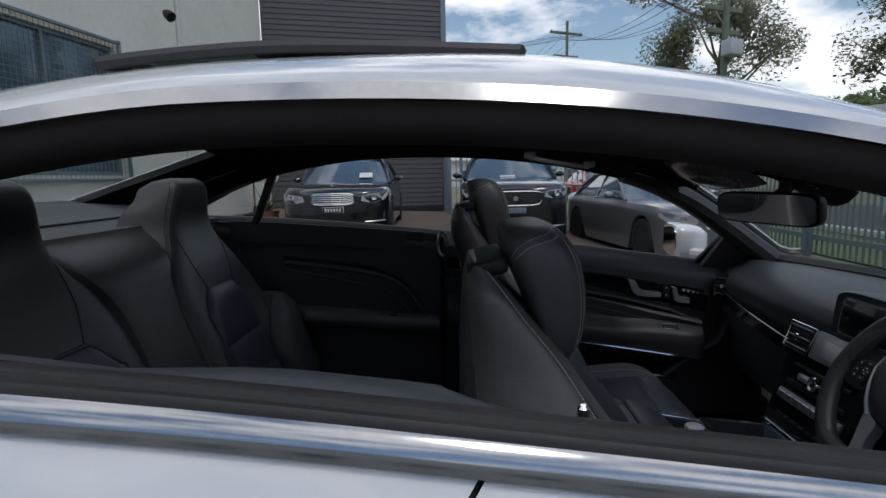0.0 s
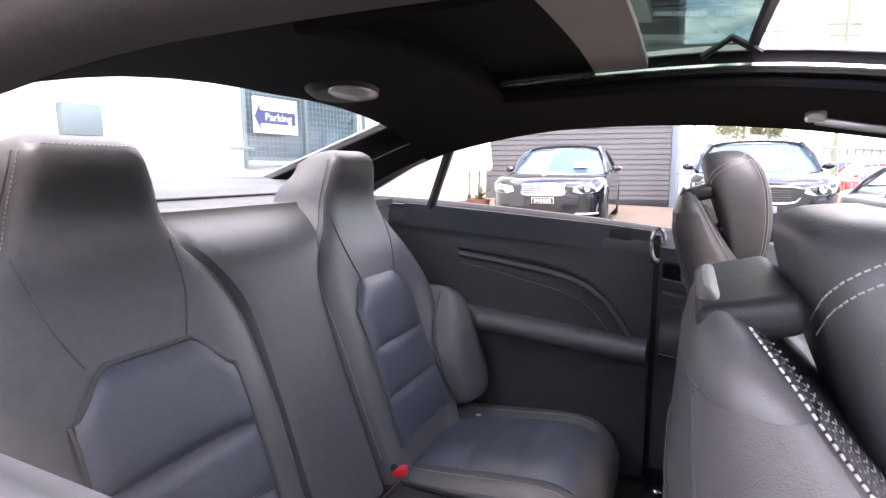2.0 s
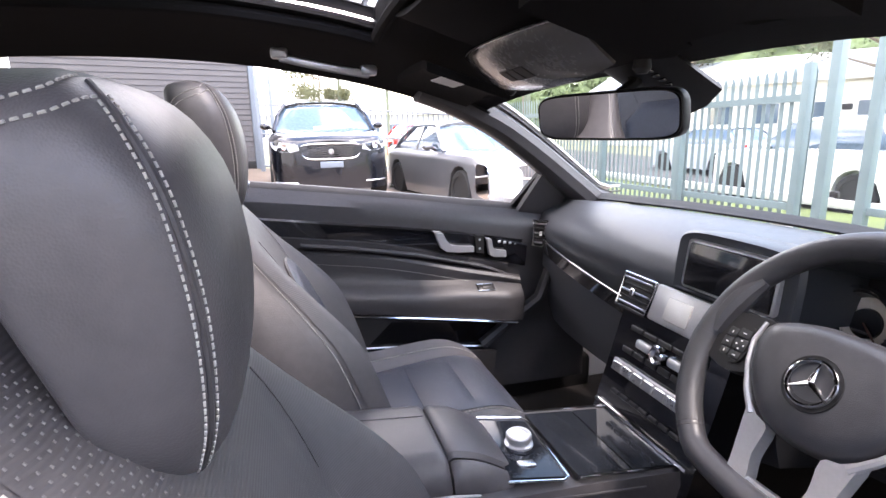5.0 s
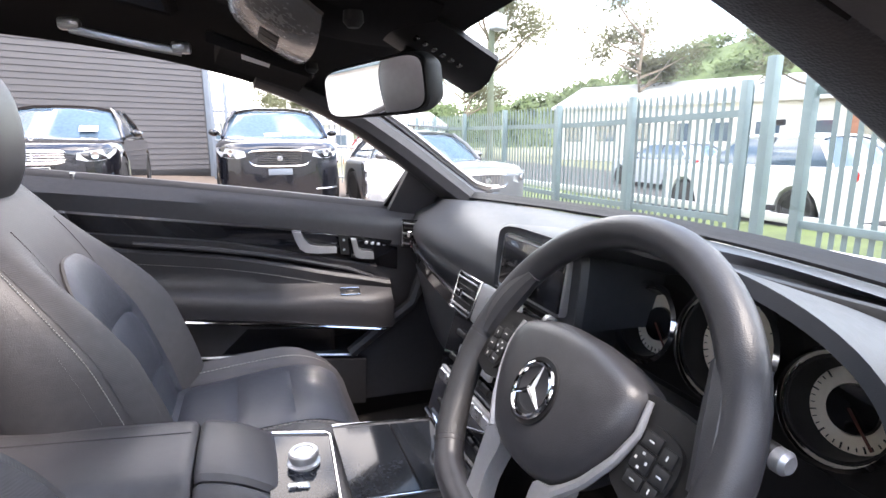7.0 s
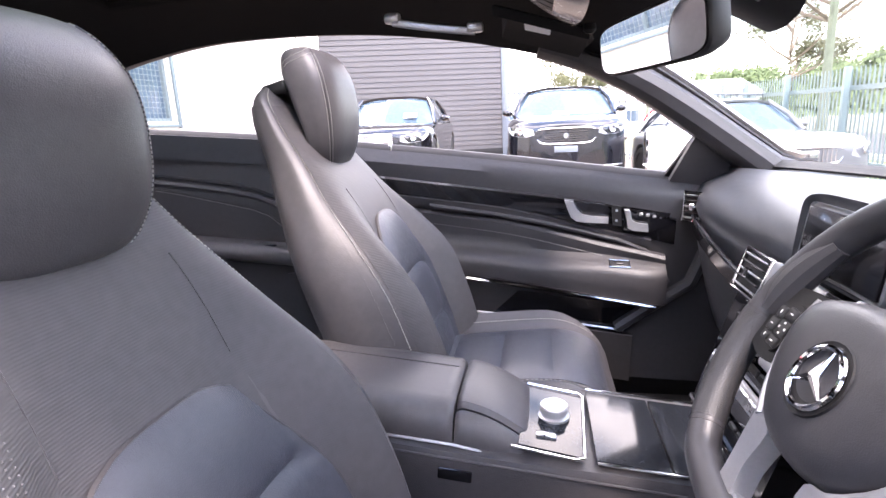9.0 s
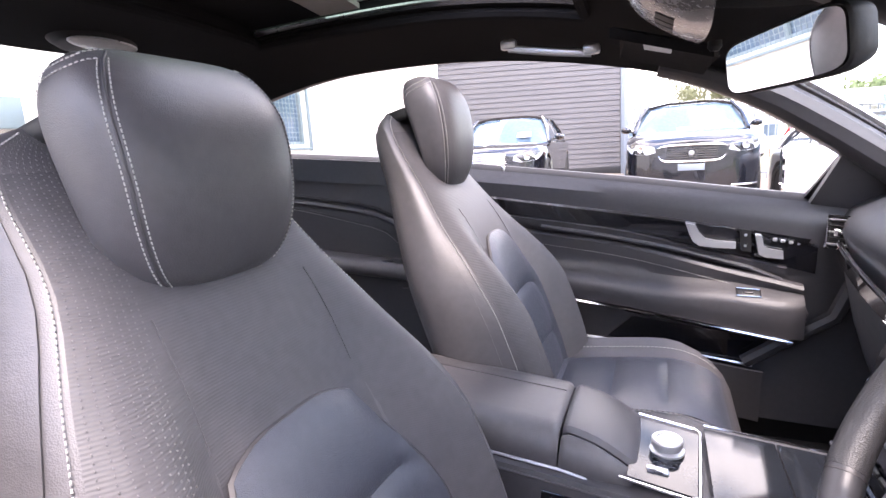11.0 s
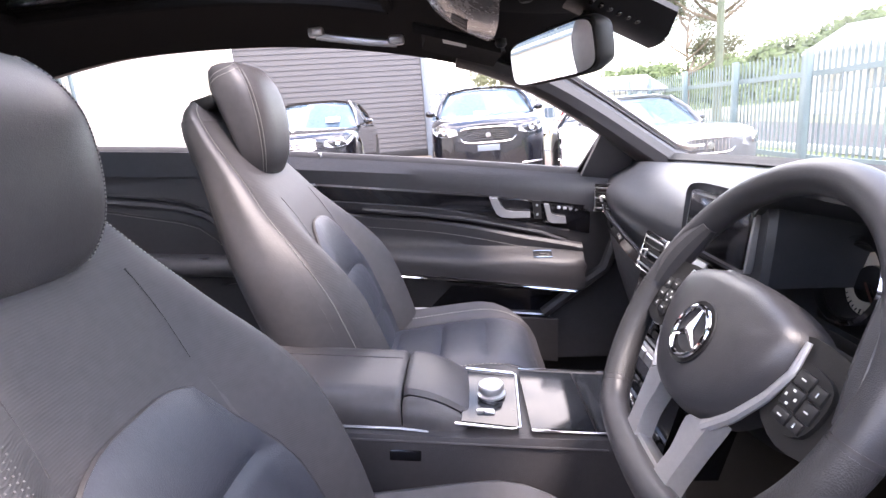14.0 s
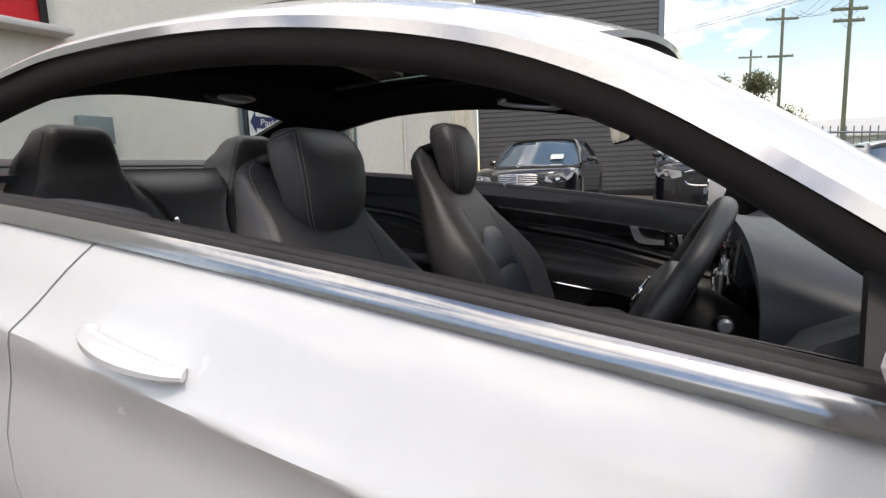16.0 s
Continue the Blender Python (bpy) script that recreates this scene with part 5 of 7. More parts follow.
part("rail", box(0.10, 0.05, 0.03, 0.006, pose(-0.16, 0.62, 0.26)), PLASTIC, track)
part("bolt", lathe([(0.016, 0), (0.016, 0.008), (0.010, 0.014), (0, 0.015)], 12, pose(-0.17, 0.62, 0.275)), CHROME, track)


# ---- dashboard ----
dash = thing("dashboard", "black soft dashboard with gloss strip, chrome vents and screen hood", "dashboard")


def dash_edge(y):
    """Foremost line of the dash's upper skin, nearest the cabin."""
    return soft_at(y, [(-0.72, 0.80), (-0.63, 0.80), (-0.585, 0.93), (-0.35, 0.945), (-0.16, 0.93), (-0.12, 0.81), (0.1, 0.785), (0.35, 0.775), (0.55, 0.785), (0.70, 0.81)])


def dash_prof(y):
    e = dash_edge(y)
    w = 1.10 - 0.17 * (y / 0.7) ** 2
    return [(w, 0.885), (w - 0.06, 0.892), ((w + e) / 2, 0.892), (e + 0.07, 0.878), (e + 0.02, 0.853), (e, 0.825), (e - 0.004, 0.80), (e + 0.004, 0.775), (e + 0.012, 0.755), (e + 0.012, 0.69), (e + 0.030, 0.66), (e + 0.045, 0.55), (e + 0.06, 0.50), (w + 0.05, 0.48), (w + 0.05, 0.80)]


part("dash_body", loft([[(x, y, z) for x, z in dash_prof(y)] for y in span(-0.70, 0.70, 57)]), DASH, dash, "soft-skinned dash body")
part("screen_base", sheet(lambda y, k: (1.085 - 0.17 * (y / 0.7) ** 2 + 0.03 * k, y, 0.890 + 0.014 * k), span(-0.68, 0.68, 21), [0, 0.5, 1], thick=0.006), PLASTIC, dash, "black strip along the windscreen base")
trim_y = span(0.60, 0.14, 14)
tz = lambda y: 0.712 + 0.055 * (y - 0.14) / 0.44
part("gloss_strip", sheet(lambda y, k: (dash_edge(y) - 0.004 + 0.006 * k, y, tz(y) + 0.014 - 0.036 * k), trim_y, [0, 0.5, 1], thick=0.012), WOODBLACK, dash, "dark lacquered wood strip")
part("strip_chrome", tube([(dash_edge(y) - 0.012, y, tz(y) + 0.016) for y in trim_y], 0.0025, 6), CHROME, dash)
part("knee_panel", sheet(lambda y, k: (dash_edge(y) + 0.008 + 0.03 * k, y, tz(y) - 0.028 - 0.14 * k), trim_y, span(0, 1, 4), thick=0.01), DASH, dash, "glovebox lid")


def vent(x, y, z, w, h, yaw, tilt, slats, name):
    m = Matrix.Translation((x, y, z)) @ pose(0, 0, 0, 0, tilt, yaw)
    v = part(name, box(0.02, w, h, 0.008, m @ Matrix.Translation((0.012, 0, 0)), 3), PLASTIC, dash)
    out = [(-w / 2, -h / 2), (w / 2, -h / 2), (w / 2, h / 2), (-w / 2, h / 2)]
    part("vent_rim", tube([m @ Vector((0, a, b)) for a, b in out], 0.004, 8, closed=True), CHROME, v)
    for i in range(slats):
        part("slat", box(0.014, w - 0.01, 0.0035, 0.001, m @ Matrix.Translation((0.001, 0, -h / 2 + h * (i + 0.7) / (slats + 0.4))) @ pose(0, 0, 0, 0, 18, 0), 1), SATIN if i % 2 == 0 else PLASTIC, v)
    part("thumb_tab", box(0.010, 0.012, 0.016, 0.002, m @ Matrix.Translation((-0.007, 0, 0)), 1), CHROME, v)


vent(0.788, 0.625, 0.798, 0.055, 0.075, 42, 8, 5, "side_vent")
vent(0.80, -0.665, 0.798, 0.055, 0.075, -30, 8, 5, "side_vent")
vent(0.748, 0.132, 0.765, 0.095, 0.070, 0, 20, 5, "centre_vent")
vent(0.748, -0.125, 0.765, 0.095, 0.070, 0, 20, 5, "centre_vent")
part("mid_plate", box(0.016, 0.150, 0.074, 0.006, pose(0.752, 0.003, 0.765, 0, 20, 0)), SILVER, dash, "silver panel with clock")
part("clock", box(0.006, 0.062, 0.045, 0.004, pose(0.742, 0.003, 0.766, 0, 20, 0)), LENS, dash, "small pale clock face")
# screen under its hood
def hood_ring(x, half, z0, z1):
    out = [(-half, z0), (-half * 1.01, (z0 + z1) / 2)] + [(-half * math.cos(a) ** 0.55, z1 - 0.034 * (1 - math.sin(a) ** 0.55)) for a in span(0.15, 1.55, 8)] + [(half * math.sin(a) ** 0.55, z1 - 0.034 * (1 - math.cos(a) ** 0.55)) for a in span(0.02, 1.42, 8)] + [(half * 1.01, (z0 + z1) / 2), (half, z0)]
    return [(x + 0.10 * (0.862 - z) * -0.9, -0.074 + y, z) for y, z in out]


part("screen_hood", loft([hood_ring(0.776, 0.112, 0.806, 0.908), hood_ring(0.772, 0.122, 0.804, 0.915), hood_ring(0.780, 0.128, 0.802, 0.918), hood_ring(0.86, 0.130, 0.80, 0.908), hood_ring(0.96, 0.125, 0.79, 0.885)]), DASH, dash, "padded screen hood")
part("screen_frame", box(0.010, 0.195, 0.090, 0.010, pose(0.773, -0.074, 0.856, 0, 8, 0), 3), SILVER, dash, "satin screen frame")
part("screen", box(0.006, 0.182, 0.080, 0.003, pose(0.7675, -0.074, 0.856, 0, 8, 0)), SCREEN, dash, "blank dark display")
# centre stack
st = lambda z: 0.735 - 0.30 * (0.74 - z)
part("stack_body", loft([[(st(z) + 0.004, y, z) for y in span(-0.135, 0.15, 5)] + [(st(z) + 0.10, 0.155, z), (st(z) + 0.10, -0.14, z)] for z in span(0.48, 0.735, 8)]), GLOSS, dash, "gloss black centre stack")
rows = [(0.705, 0.20, 0.010, 5), (0.660, 0.21, 0.012, 6), (0.575, 0.20, 0.009, 7)]
for z, w, h, n in rows:
    for i in range(n):
        part("stack_button", box(0.006, w / n - 0.004, h, 0.002, pose(st(z) - 0.001, 0.008 - w / 2 + w * (i + 0.5) / n, z, 0, 17, 0), 1), PLASTIC, dash)
part("dial_knob", lathe([(0.018, 0), (0.018, 0.012), (0.015, 0.015), (0.010, 0.013), (0, 0.013)], 22, Matrix.Translation((st(0.683), 0.01, 0.683)) @ pose(0, 0, 0, 0, -73, 0)), CHROME, dash, "chrome rotary knob")
for d in (-1, 1):
    part("knob_wing", box(0.008, 0.045, 0.018, 0.006, pose(st(0.683) - 0.002, 0.01 + d * 0.045, 0.683, 0, 17, 0)), SILVER, dash)
part("climate_bar", box(0.010, 0.225, 0.026, 0.003, pose(st(0.625) - 0.003, 0.008, 0.625, 0, 17, 0)), SILVER, dash, "silver climate button bar")
for i in range(7):
    part("climate_button", box(0.006, 0.026, 0.018, 0.002, pose(st(0.625) - 0.008, 0.008 - 0.0945 + 0.0315 * i, 0.625, 0, 17, 0), 1), SATIN, dash)
part("lower_chrome", tube([(st(0.54) - 0.003, y, 0.54) for y in (-0.125, 0.14)], 0.005, 6), CHROME, dash)
part("ashtray_lid", box(0.008, 0.22, 0.03, 0.003, pose(st(0.515) - 0.001, 0.008, 0.515, 0, 17, 0)), GLOSS, dash)
# instrument hood and dials
hood = thing("instrument_cluster", "instrument cluster with chrome-ringed silver dials under a black hood", "instrument cluster")
hp = lambda a: (-0.345 + 0.225 * math.cos(a), 0.80 + 0.150 * max(math.sin(a), 0) ** 0.7)
aa = span(-0.15, math.pi + 0.15, 45)
part("hood", sheet(lambda a, k: (0.745 + 0.17 * k + 0.035 * (1 - k) * abs(math.cos(a)), hp(a)[0] * (1 - 0.0 * k), hp(a)[1] - 0.055 * k * max(math.sin(a), 0) + (0.0 if math.sin(a) > 0 else -0.02)), aa, span(0, 1, 6), thick=0.014), DASH, hood, "black padded hood")
part("back_plate", box(0.02, 0.42, 0.17, 0.01, pose(0.905, -0.345, 0.815, 0, 14, 0)), PLASTIC, hood)
for yy, zz, r in ((-0.222, 0.812, 0.052), (-0.345, 0.826, 0.064), (-0.468, 0.812, 0.052)):
    m = Matrix.Translation((0.868, yy, zz)) @ pose(0, 0, 0, 0, -76, 0)
    dial = part("dial_ring", lathe([(r, -0.03), (r + 0.003, 0.012), (r - 0.001, 0.016), (r - 0.004, 0.010), (r - 0.006, -0.03)], 36, m), CHROME, hood, "chrome dial ring")
    part("dial_bowl", lathe([(0, -0.030), (r - 0.005, -0.030), (r - 0.005, 0.006), (r - 0.007, 0.006), (r - 0.011, -0.010), (r * 0.78, -0.022), (0, -0.024)], 40, m), PLASTIC, dial, "dark dial bowl")
    part("dial_face", lathe([(r * 0.77, -0.021), (r * 0.76, -0.0175), (r * 0.46, -0.0165), (r * 0.44, -0.021)], 40, m), DIAL, dial, "silver scale ring")
    part("dial_centre", lathe([(r * 0.45, -0.019), (r * 0.43, -0.014), (0, -0.013)], 28, m), GLOSS, dial)
    bm = bmesh.new()
    for i in range(25):
        a = math.radians(-40 + 260 * i / 24)
        box(0.0008 if i % 3 else 0.0013, 0.006 if i % 3 == 0 else 0.0035, 0.001, 0, m @ pose(0, 0, -0.0155, 0, 0, math.degrees(a)) @ Matrix.Translation((0, r * 0.68, 0)), bm=bm)
    part("tick_ring", bm, PLASTIC, dial, smooth=0)
    part("needle", box(0.0022, r * 0.75, 0.0015, 0, m @ pose(0, 0, -0.010, 0, 0, 135) @ Matrix.Translation((0, r * 0.36, 0))), NEEDLE, dial)

# ---- steering wheel ----
wheel = thing("steering_wheel", "black leather three-spoke steering wheel with silver lower spoke", "steering wheel", Matrix.Translation((0.650, -0.347, 0.803)) @ pose(0, 0, 0, 0, -59, 0) @ pose(0, 0, 0, 0, 0, -90))
# in the wheel's own axes: x right, y up, z towards the driver
R = 0.182
ring = lambda a, r=R, z=0.0: Vector((r * math.cos(a), r * (math.sin(a) if math.sin(a) > -0.80 else -0.80 - 0.35 * (-math.sin(a) - 0.80)), z))
N = 72
WHEEL_LEATHER = mat("dark wheel leather", (0.046, 0.045, 0.049), 0.36, vary=0.15, scale=6, bump=0.12, bump_scale=900, grain="leather")
rim = part("rim", tube([ring(2 * math.pi * i / N) for i in range(N)], 0.0178, 14, closed=True, up=(0, 0, 1)), WHEEL_LEATHER, wheel, "black leather rim")
for a0, a1 in ((-0.75, 0.0), (math.pi, math.pi + 0.75)):
    part("rim_grip", tube([ring(a) for a in span(a0, a1, 14)], 0.0184, 14, up=(0, 0, 1)), mat("perforated leather", (0.042, 0.041, 0.043), 0.42, vary=0.15, scale=8, bump=0.25, bump_scale=700, grain="leather"), rim, "perforated grip")
for a0, a1 in ((0.05, 0.62), (math.pi - 0.62, math.pi - 0.05)):
    part("thumb_rest", tube([ring(a, R - 0.010, 0.002) for a in span(a0, a1, 8)], lambda k: 0.011 + 0.006 * math.sin(math.pi * k), 10, up=(0, 0, 1)), WHEEL_LEATHER, rim)
for a in (0.02, -0.78, math.pi - 0.02, math.pi + 0.78):
    part("rim_joint", tube([ring(a + d) for d in (-0.006, 0.006)], 0.0184, 14, up=(0, 0, 1)), RUBBER, rim)
# airbag cover: rounded triangle
cover = [(-0.098, 0.026), (-0.086, 0.050), (-0.040, 0.064), (0.0, 0.066), (0.040, 0.064), (0.086, 0.050), (0.098, 0.026), (0.092, -0.006), (0.072, -0.040), (0.042, -0.066), (0.0, -0.074), (-0.042, -0.066), (-0.072, -0.040), (-0.092, -0.006)]
cover = rounded(cover)
bmx = loft([[(a * k, b * k, z) for a, b in cover] for k, z in ((1.0, -0.030), (1.04, -0.004), (1.03, 0.004), (1.0, 0.010), (0.97, 0.0155), (0.92, 0.020), (0.85, 0.0238), (0.75, 0.027), (0.5, 0.030), (0.25, 0.031))])
part("airbag_cover", bmx, WHEEL_LEATHER, wheel, "padded black hub cover")
part("badge_dish", lathe([(0.034, 0.026), (0.033, 0.0325), (0.029, 0.031), (0, 0.030)], 32, pose(0, -0.004, 0.0)), PLASTIC, wheel)
badge = part("badge", tube([(0.0265 * math.cos(a), -0.004 + 0.0265 * math.sin(a), 0.0335) for a in span(0, 2 * math.pi, 33)[:-1]], 0.0028, 8, closed=True), CHROME, wheel, "chrome ring emblem")
for k in range(3):
    a = math.pi / 2 + k * 2 * math.pi / 3
    part("badge_spoke", tube([(0, -0.004, 0.0345), (0.0255 * math.cos(a), -0.004 + 0.0255 * math.sin(a), 0.0335)], lambda q: 0.0038 * (1 - q) + 0.0007, 6), CHROME, badge)
for d in (-1, 1):
    sp = part("spoke", prism(rounded([(0.088 * d, 0.048), (0.130 * d, 0.050), (0.166 * d, 0.040), (0.174 * d, 0.006), (0.168 * d, -0.022), (0.130 * d, -0.034), (0.092 * d, -0.020), (0.080 * d, 0.014)], 3), lambda a, b, h: (a, b, h), -0.018, 0.002, 0.005), PLASTIC, wheel)
    # thumb keys: a cross block and two rocker keys, with pale marks
    part("key_pad", prism(rounded([(0.112 * d, 0.030), (0.130 * d, 0.032), (0.148 * d, 0.025), (0.152 * d, 0.004), (0.146 * d, -0.016), (0.126 * d, -0.023), (0.112 * d, -0.016), (0.109 * d, 0.006)], 3), lambda a, b, h: (a, b, h), 0.001, 0.006, 0.002), PLASTIC, sp)
    for kx, ky, kw, kh in ((0.122, 0.0205, 0.018, 0.013), (0.140, 0.017, 0.014, 0.013), (0.121, 0.004, 0.019, 0.017), (0.141, 0.002, 0.015, 0.015), (0.122, -0.012, 0.017, 0.011), (0.139, -0.011, 0.013, 0.010)):
        part("key", box(kw, kh, 0.003, 0.0012, pose(kx * d, ky, 0.0067), 2), KEY_BLACK, sp)
    for bx, by, bw, bh in ((0.122, 0.0205, 0.005, 0.0012), (0.140, 0.017, 0.0012, 0.004), (0.1155, 0.004, 0.002, 0.0025), (0.1265, 0.004, 0.002, 0.0025), (0.121, 0.0098, 0.0025, 0.002), (0.121, -0.0018, 0.0025, 0.002), (0.141, 0.002, 0.0045, 0.0012), (0.122, -0.012, 0.005, 0.0012), (0.139, -0.011, 0.0012, 0.004)):
        part("key_mark", box(bw, bh, 0.0006, 0, pose(bx * d, by, 0.0084)), PAPER, sp)
    part("silver_edge", tube([(lerp_at(k, ((0, 0.103), (0.3, 0.107), (0.55, 0.099), (0.8, 0.082), (1, 0.060))) * d, lerp_at(k, ((0, 0.046), (0.3, 0.018), (0.55, -0.010), (0.8, -0.042), (1, -0.068))), 0.007) for k in span(0, 1, 18)], lambda k: 0.0026 + 0.0030 * k, 8), SILVER, wheel, "satin silver edge")
    part("lower_spoke", prism(rounded([(0.034 * d, -0.074), (0.052 * d, -0.066), (0.068 * d, -0.056), (0.064 * d, -0.090), (0.058 * d, -0.130), (0.056 * d, -0.160), (0.036 * d, -0.162), (0.030 * d, -0.140), (0.036 * d, -0.110)], 3), lambda a, b, h: (a, b, h - 0.10 * max(-b - 0.07, 0)), -0.010, 0.010, 0.004), SILVER, wheel, "satin silver lower spoke")
part("spoke_bridge", prism([(-0.050, -0.136), (0.050, -0.136), (0.058, -0.163), (-0.058, -0.163)], lambda a, b, h: (a, b, h - 0.008), -0.010, 0.008, 0.004), SILVER, wheel)
part("column", lathe([(0.055, -0.20), (0.06, -0.05), (0.05, -0.025), (0, -0.025)], 24), PLASTIC, wheel, "column shroud")
for d, L in ((1, 0.142), (-1, 0.160)):
    stalk = part("stalk", tube([(0.03 * d, 0.020, -0.085), (0.10 * d, 0.046, -0.080), (L * d, 0.055, -0.078)], lambda k: 0.007 + 0.003 * k, 12), PLASTIC, wheel)
    part("stalk_ring", lathe([(0.0100, -0.003), (0.0108, 0), (0.0108, 0.010), (0.0100, 0.012)], 18, Matrix.Translation((L * d, 0.055, -0.078)) @ pose(0, 0, 0, 0, 90 * d, 0)), KEY_BLACK, stalk)
    part("stalk_tip", lathe([(0.0095, 0.010), (0.0102, 0.013), (0.0102, 0.020), (0.007, 0.0235), (0, 0.0235)], 18, Matrix.Translation((L * d, 0.055, -0.078)) @ pose(0, 0, 0, 0, 90 * d, 0)), SILVER, stalk, "silver stalk tip")
part("start_key_ring", lathe([(0.026, 0), (0.026, 0.01), (0.020, 0.012), (0.016, 0.004), (0, 0.004)], 24, Matrix.Translation((0.16, -0.09, -0.06))), CHROME, wheel)

# ---- centre console ----
con = thing("centre_console", "centre console with leather armrest lids, chrome edging and dark gloss top", "centre console")
part("body", loft([[(x, -0.115, 0.26), (x, -0.118, zt - 0.02), (x, -0.108, zt), (x, 0.125, zt), (x, 0.135, zt - 0.02), (x, 0.132, 0.26)] for x, zt in ((-0.25, 0.50), (-0.10, 0.565), (0.05, 0.588), (0.38, 0.552), (0.50, 0.545), (0.72, 0.525))]), TRIM_DARK, con, "black console body")


def lid_top(x):
    return 0.646 - 0.105 * max(x, 0) - 0.11 * smooth01(x, 0.27, 0.46) ** 1.5 * 0.6


def lid(x0, x1, section, name):
    """A padded lid: one cross section drawn along the console, its ends pinched in."""
    xs = [x0, x0 + 0.004, x0 + 0.010] + span(x0 + 0.02, x1 - 0.02, 6) + [x1 - 0.010, x1 - 0.004, x1]
    mid = sum(y for y, h in section) / len(section)
    rings = []
    for x in xs:
        e = min(x - x0, x1 - x)
        k = 1 - max(1 - e / 0.010, 0) ** 2
        rings.append([(x, mid + (y - mid) * (0.965 + 0.035 * k), lid_top(x) + h - 0.007 * (1 - k) * (1 if h > -0.03 else 0)) for y, h in section])
    return part(name, loft(rings), LEATHER, con, "padded leather lid")


whole = [(-0.090, -0.056), (-0.0915, -0.044), (-0.084, -0.022), (-0.074, -0.008), (-0.062, -0.002), (-0.045, 0.0), (0.02, 0.002), (0.085, 0.0), (0.100, -0.003), (0.109, -0.012), (0.114, -0.030), (0.114, -0.056)]
upper = [(-0.052, -0.020), (-0.056, -0.010), (-0.050, -0.002), (-0.040, 0.0), (0.02, 0.002), (0.085, 0.0), (0.100, -0.003), (0.109, -0.012), (0.114, -0.030), (0.114, -0.056), (0.0, -0.056), (-0.045, -0.040)]
lower = [(-0.090, -0.056), (-0.0915, -0.044), (-0.085, -0.024), (-0.075, -0.011), (-0.066, -0.008), (-0.0585, -0.012), (-0.056, -0.024), (-0.050, -0.044), (-0.050, -0.056)]
lid(-0.03, 0.278, whole, "armrest_lid")
lid(0.281, 0.396, upper, "front_lid")
lid(0.281, 0.388, lower, "side_lid")
part("lid_seam", tube([(x, 0.055, lid_top(x) + 0.0012) for x in span(-0.02, 0.27, 8)], 0.0012, 6), RUBBER, con)
part("lid_line", tube([(x, -0.0945, lid_top(x) - 0.050) for x in span(-0.02, 0.39, 12)], 0.0022, 6), SILVER, con, "thin silver line")
part("body_seam", tube([(x, -0.119, 0.585 - 0.11 * (x - 0.05)) for x in span(-0.05, 0.6, 8)], 0.0022, 6), RUBBER, con)
top = lambda x: 0.5605 - 0.11 * (x - 0.40)
part("knob_plate", prism([(0.375, -0.085), (0.465, -0.095), (0.475, 0.075), (0.385, 0.09)], lambda a, b, h: (a, b, top(a) + h), 0.0, 0.006, 0.002), CONSOLE_GLOSS, con, "gloss black plate")
part("plate_chrome", tube([(a, b, top(a) + 0.007) for a, b in ((0.365, -0.095), (0.455, -0.105), (0.468, -0.098), (0.478, 0.078), (0.470, 0.088), (0.385, 0.10))], 0.0022, 6), CHROME, con)
kb = part("knob", lathe([(0.025, 0), (0.025, 0.004), (0.020, 0.006), (0.0195, 0.009), (0.0225, 0.011), (0.0225, 0.019), (0.0205, 0.0215), (0.015, 0.0215), (0.014, 0.020), (0.0, 0.020)], 36, pose(0.428, 0.004, top(0.428) + 0.006)), SILVER, con, "knurled aluminium knob")
part("function_key", box(0.030, 0.016, 0.005, 0.002, pose(0.415, -0.055, top(0.415) + 0.007, 0, 6, 0)), SATIN, con)
for i, (x0, x1) in enumerate(((0.485, 0.585), (0.588, 0.70))):
    part("gloss_lid", prism([(x0, -0.098), (x1, -0.098), (x1, 0.098), (x0, 0.098)], lambda a, b, h: (a, b, top(a) + h), 0.0, 0.007, 0.002), CONSOLE_GLOSS, con, "dark lacquered sliding lid")
for s, y in ((1, 0.106), (-1, -0.106)):
    part("side_chrome", tube([(x, y, top(x) + 0.008) for x in span(0.485, 0.71, 6)], 0.0022, 6), CHROME, con)
part("side_plate", box(0.05, 0.004, 0.018, 0.002, pose(0.285, -0.120, 0.535, 0, 6, 0)), GLOSS, con)

# ---- door mirrors ----
for s in (1, -1):
    dm = thing("door_mirror", "white door mirror with chrome-backed glass on the coupe", "mirror", group="door mirrors")
    m = Matrix.Translation((0.79 if s > 0 else 0.905, s * 0.965, 0.925)) @ pose(0, 0, 0, 0, 0, -8 * s)
    rings = []
    for x, k in ((-0.055, 0.93), (-0.045, 1.0), (0.0, 1.0), (0.04, 0.86), (0.07, 0.55), (0.08, 0.2)):
        rings.append([m @ Vector((x, 0.115 * k * math.copysign(abs(math.cos(a)) ** 0.38, math.cos(a)), 0.068 * k * math.copysign(abs(math.sin(a)) ** 0.42, math.sin(a)))) for a in span(0, 2 * math.pi, 33)[:-1]])
    part("housing", loft(rings), WHITE_PAINT, dm)
    part("mirror_glass", loft([[m @ Vector((x, 0.100 * math.copysign(abs(math.cos(a)) ** 0.38, math.cos(a)), 0.057 * math.copysign(abs(math.sin(a)) ** 0.42, math.sin(a)))) for a in span(0, 2 * math.pi, 33)[:-1]] for x in (-0.060, -0.055)]), MIRROR, dm, "mirror glass")
    part("arm", tube([m @ Vector((0.0, -s * 0.10, -0.045)), (0.86, s * 0.80, 0.875)], 0.026, 10), WHITE_PAINT, dm)


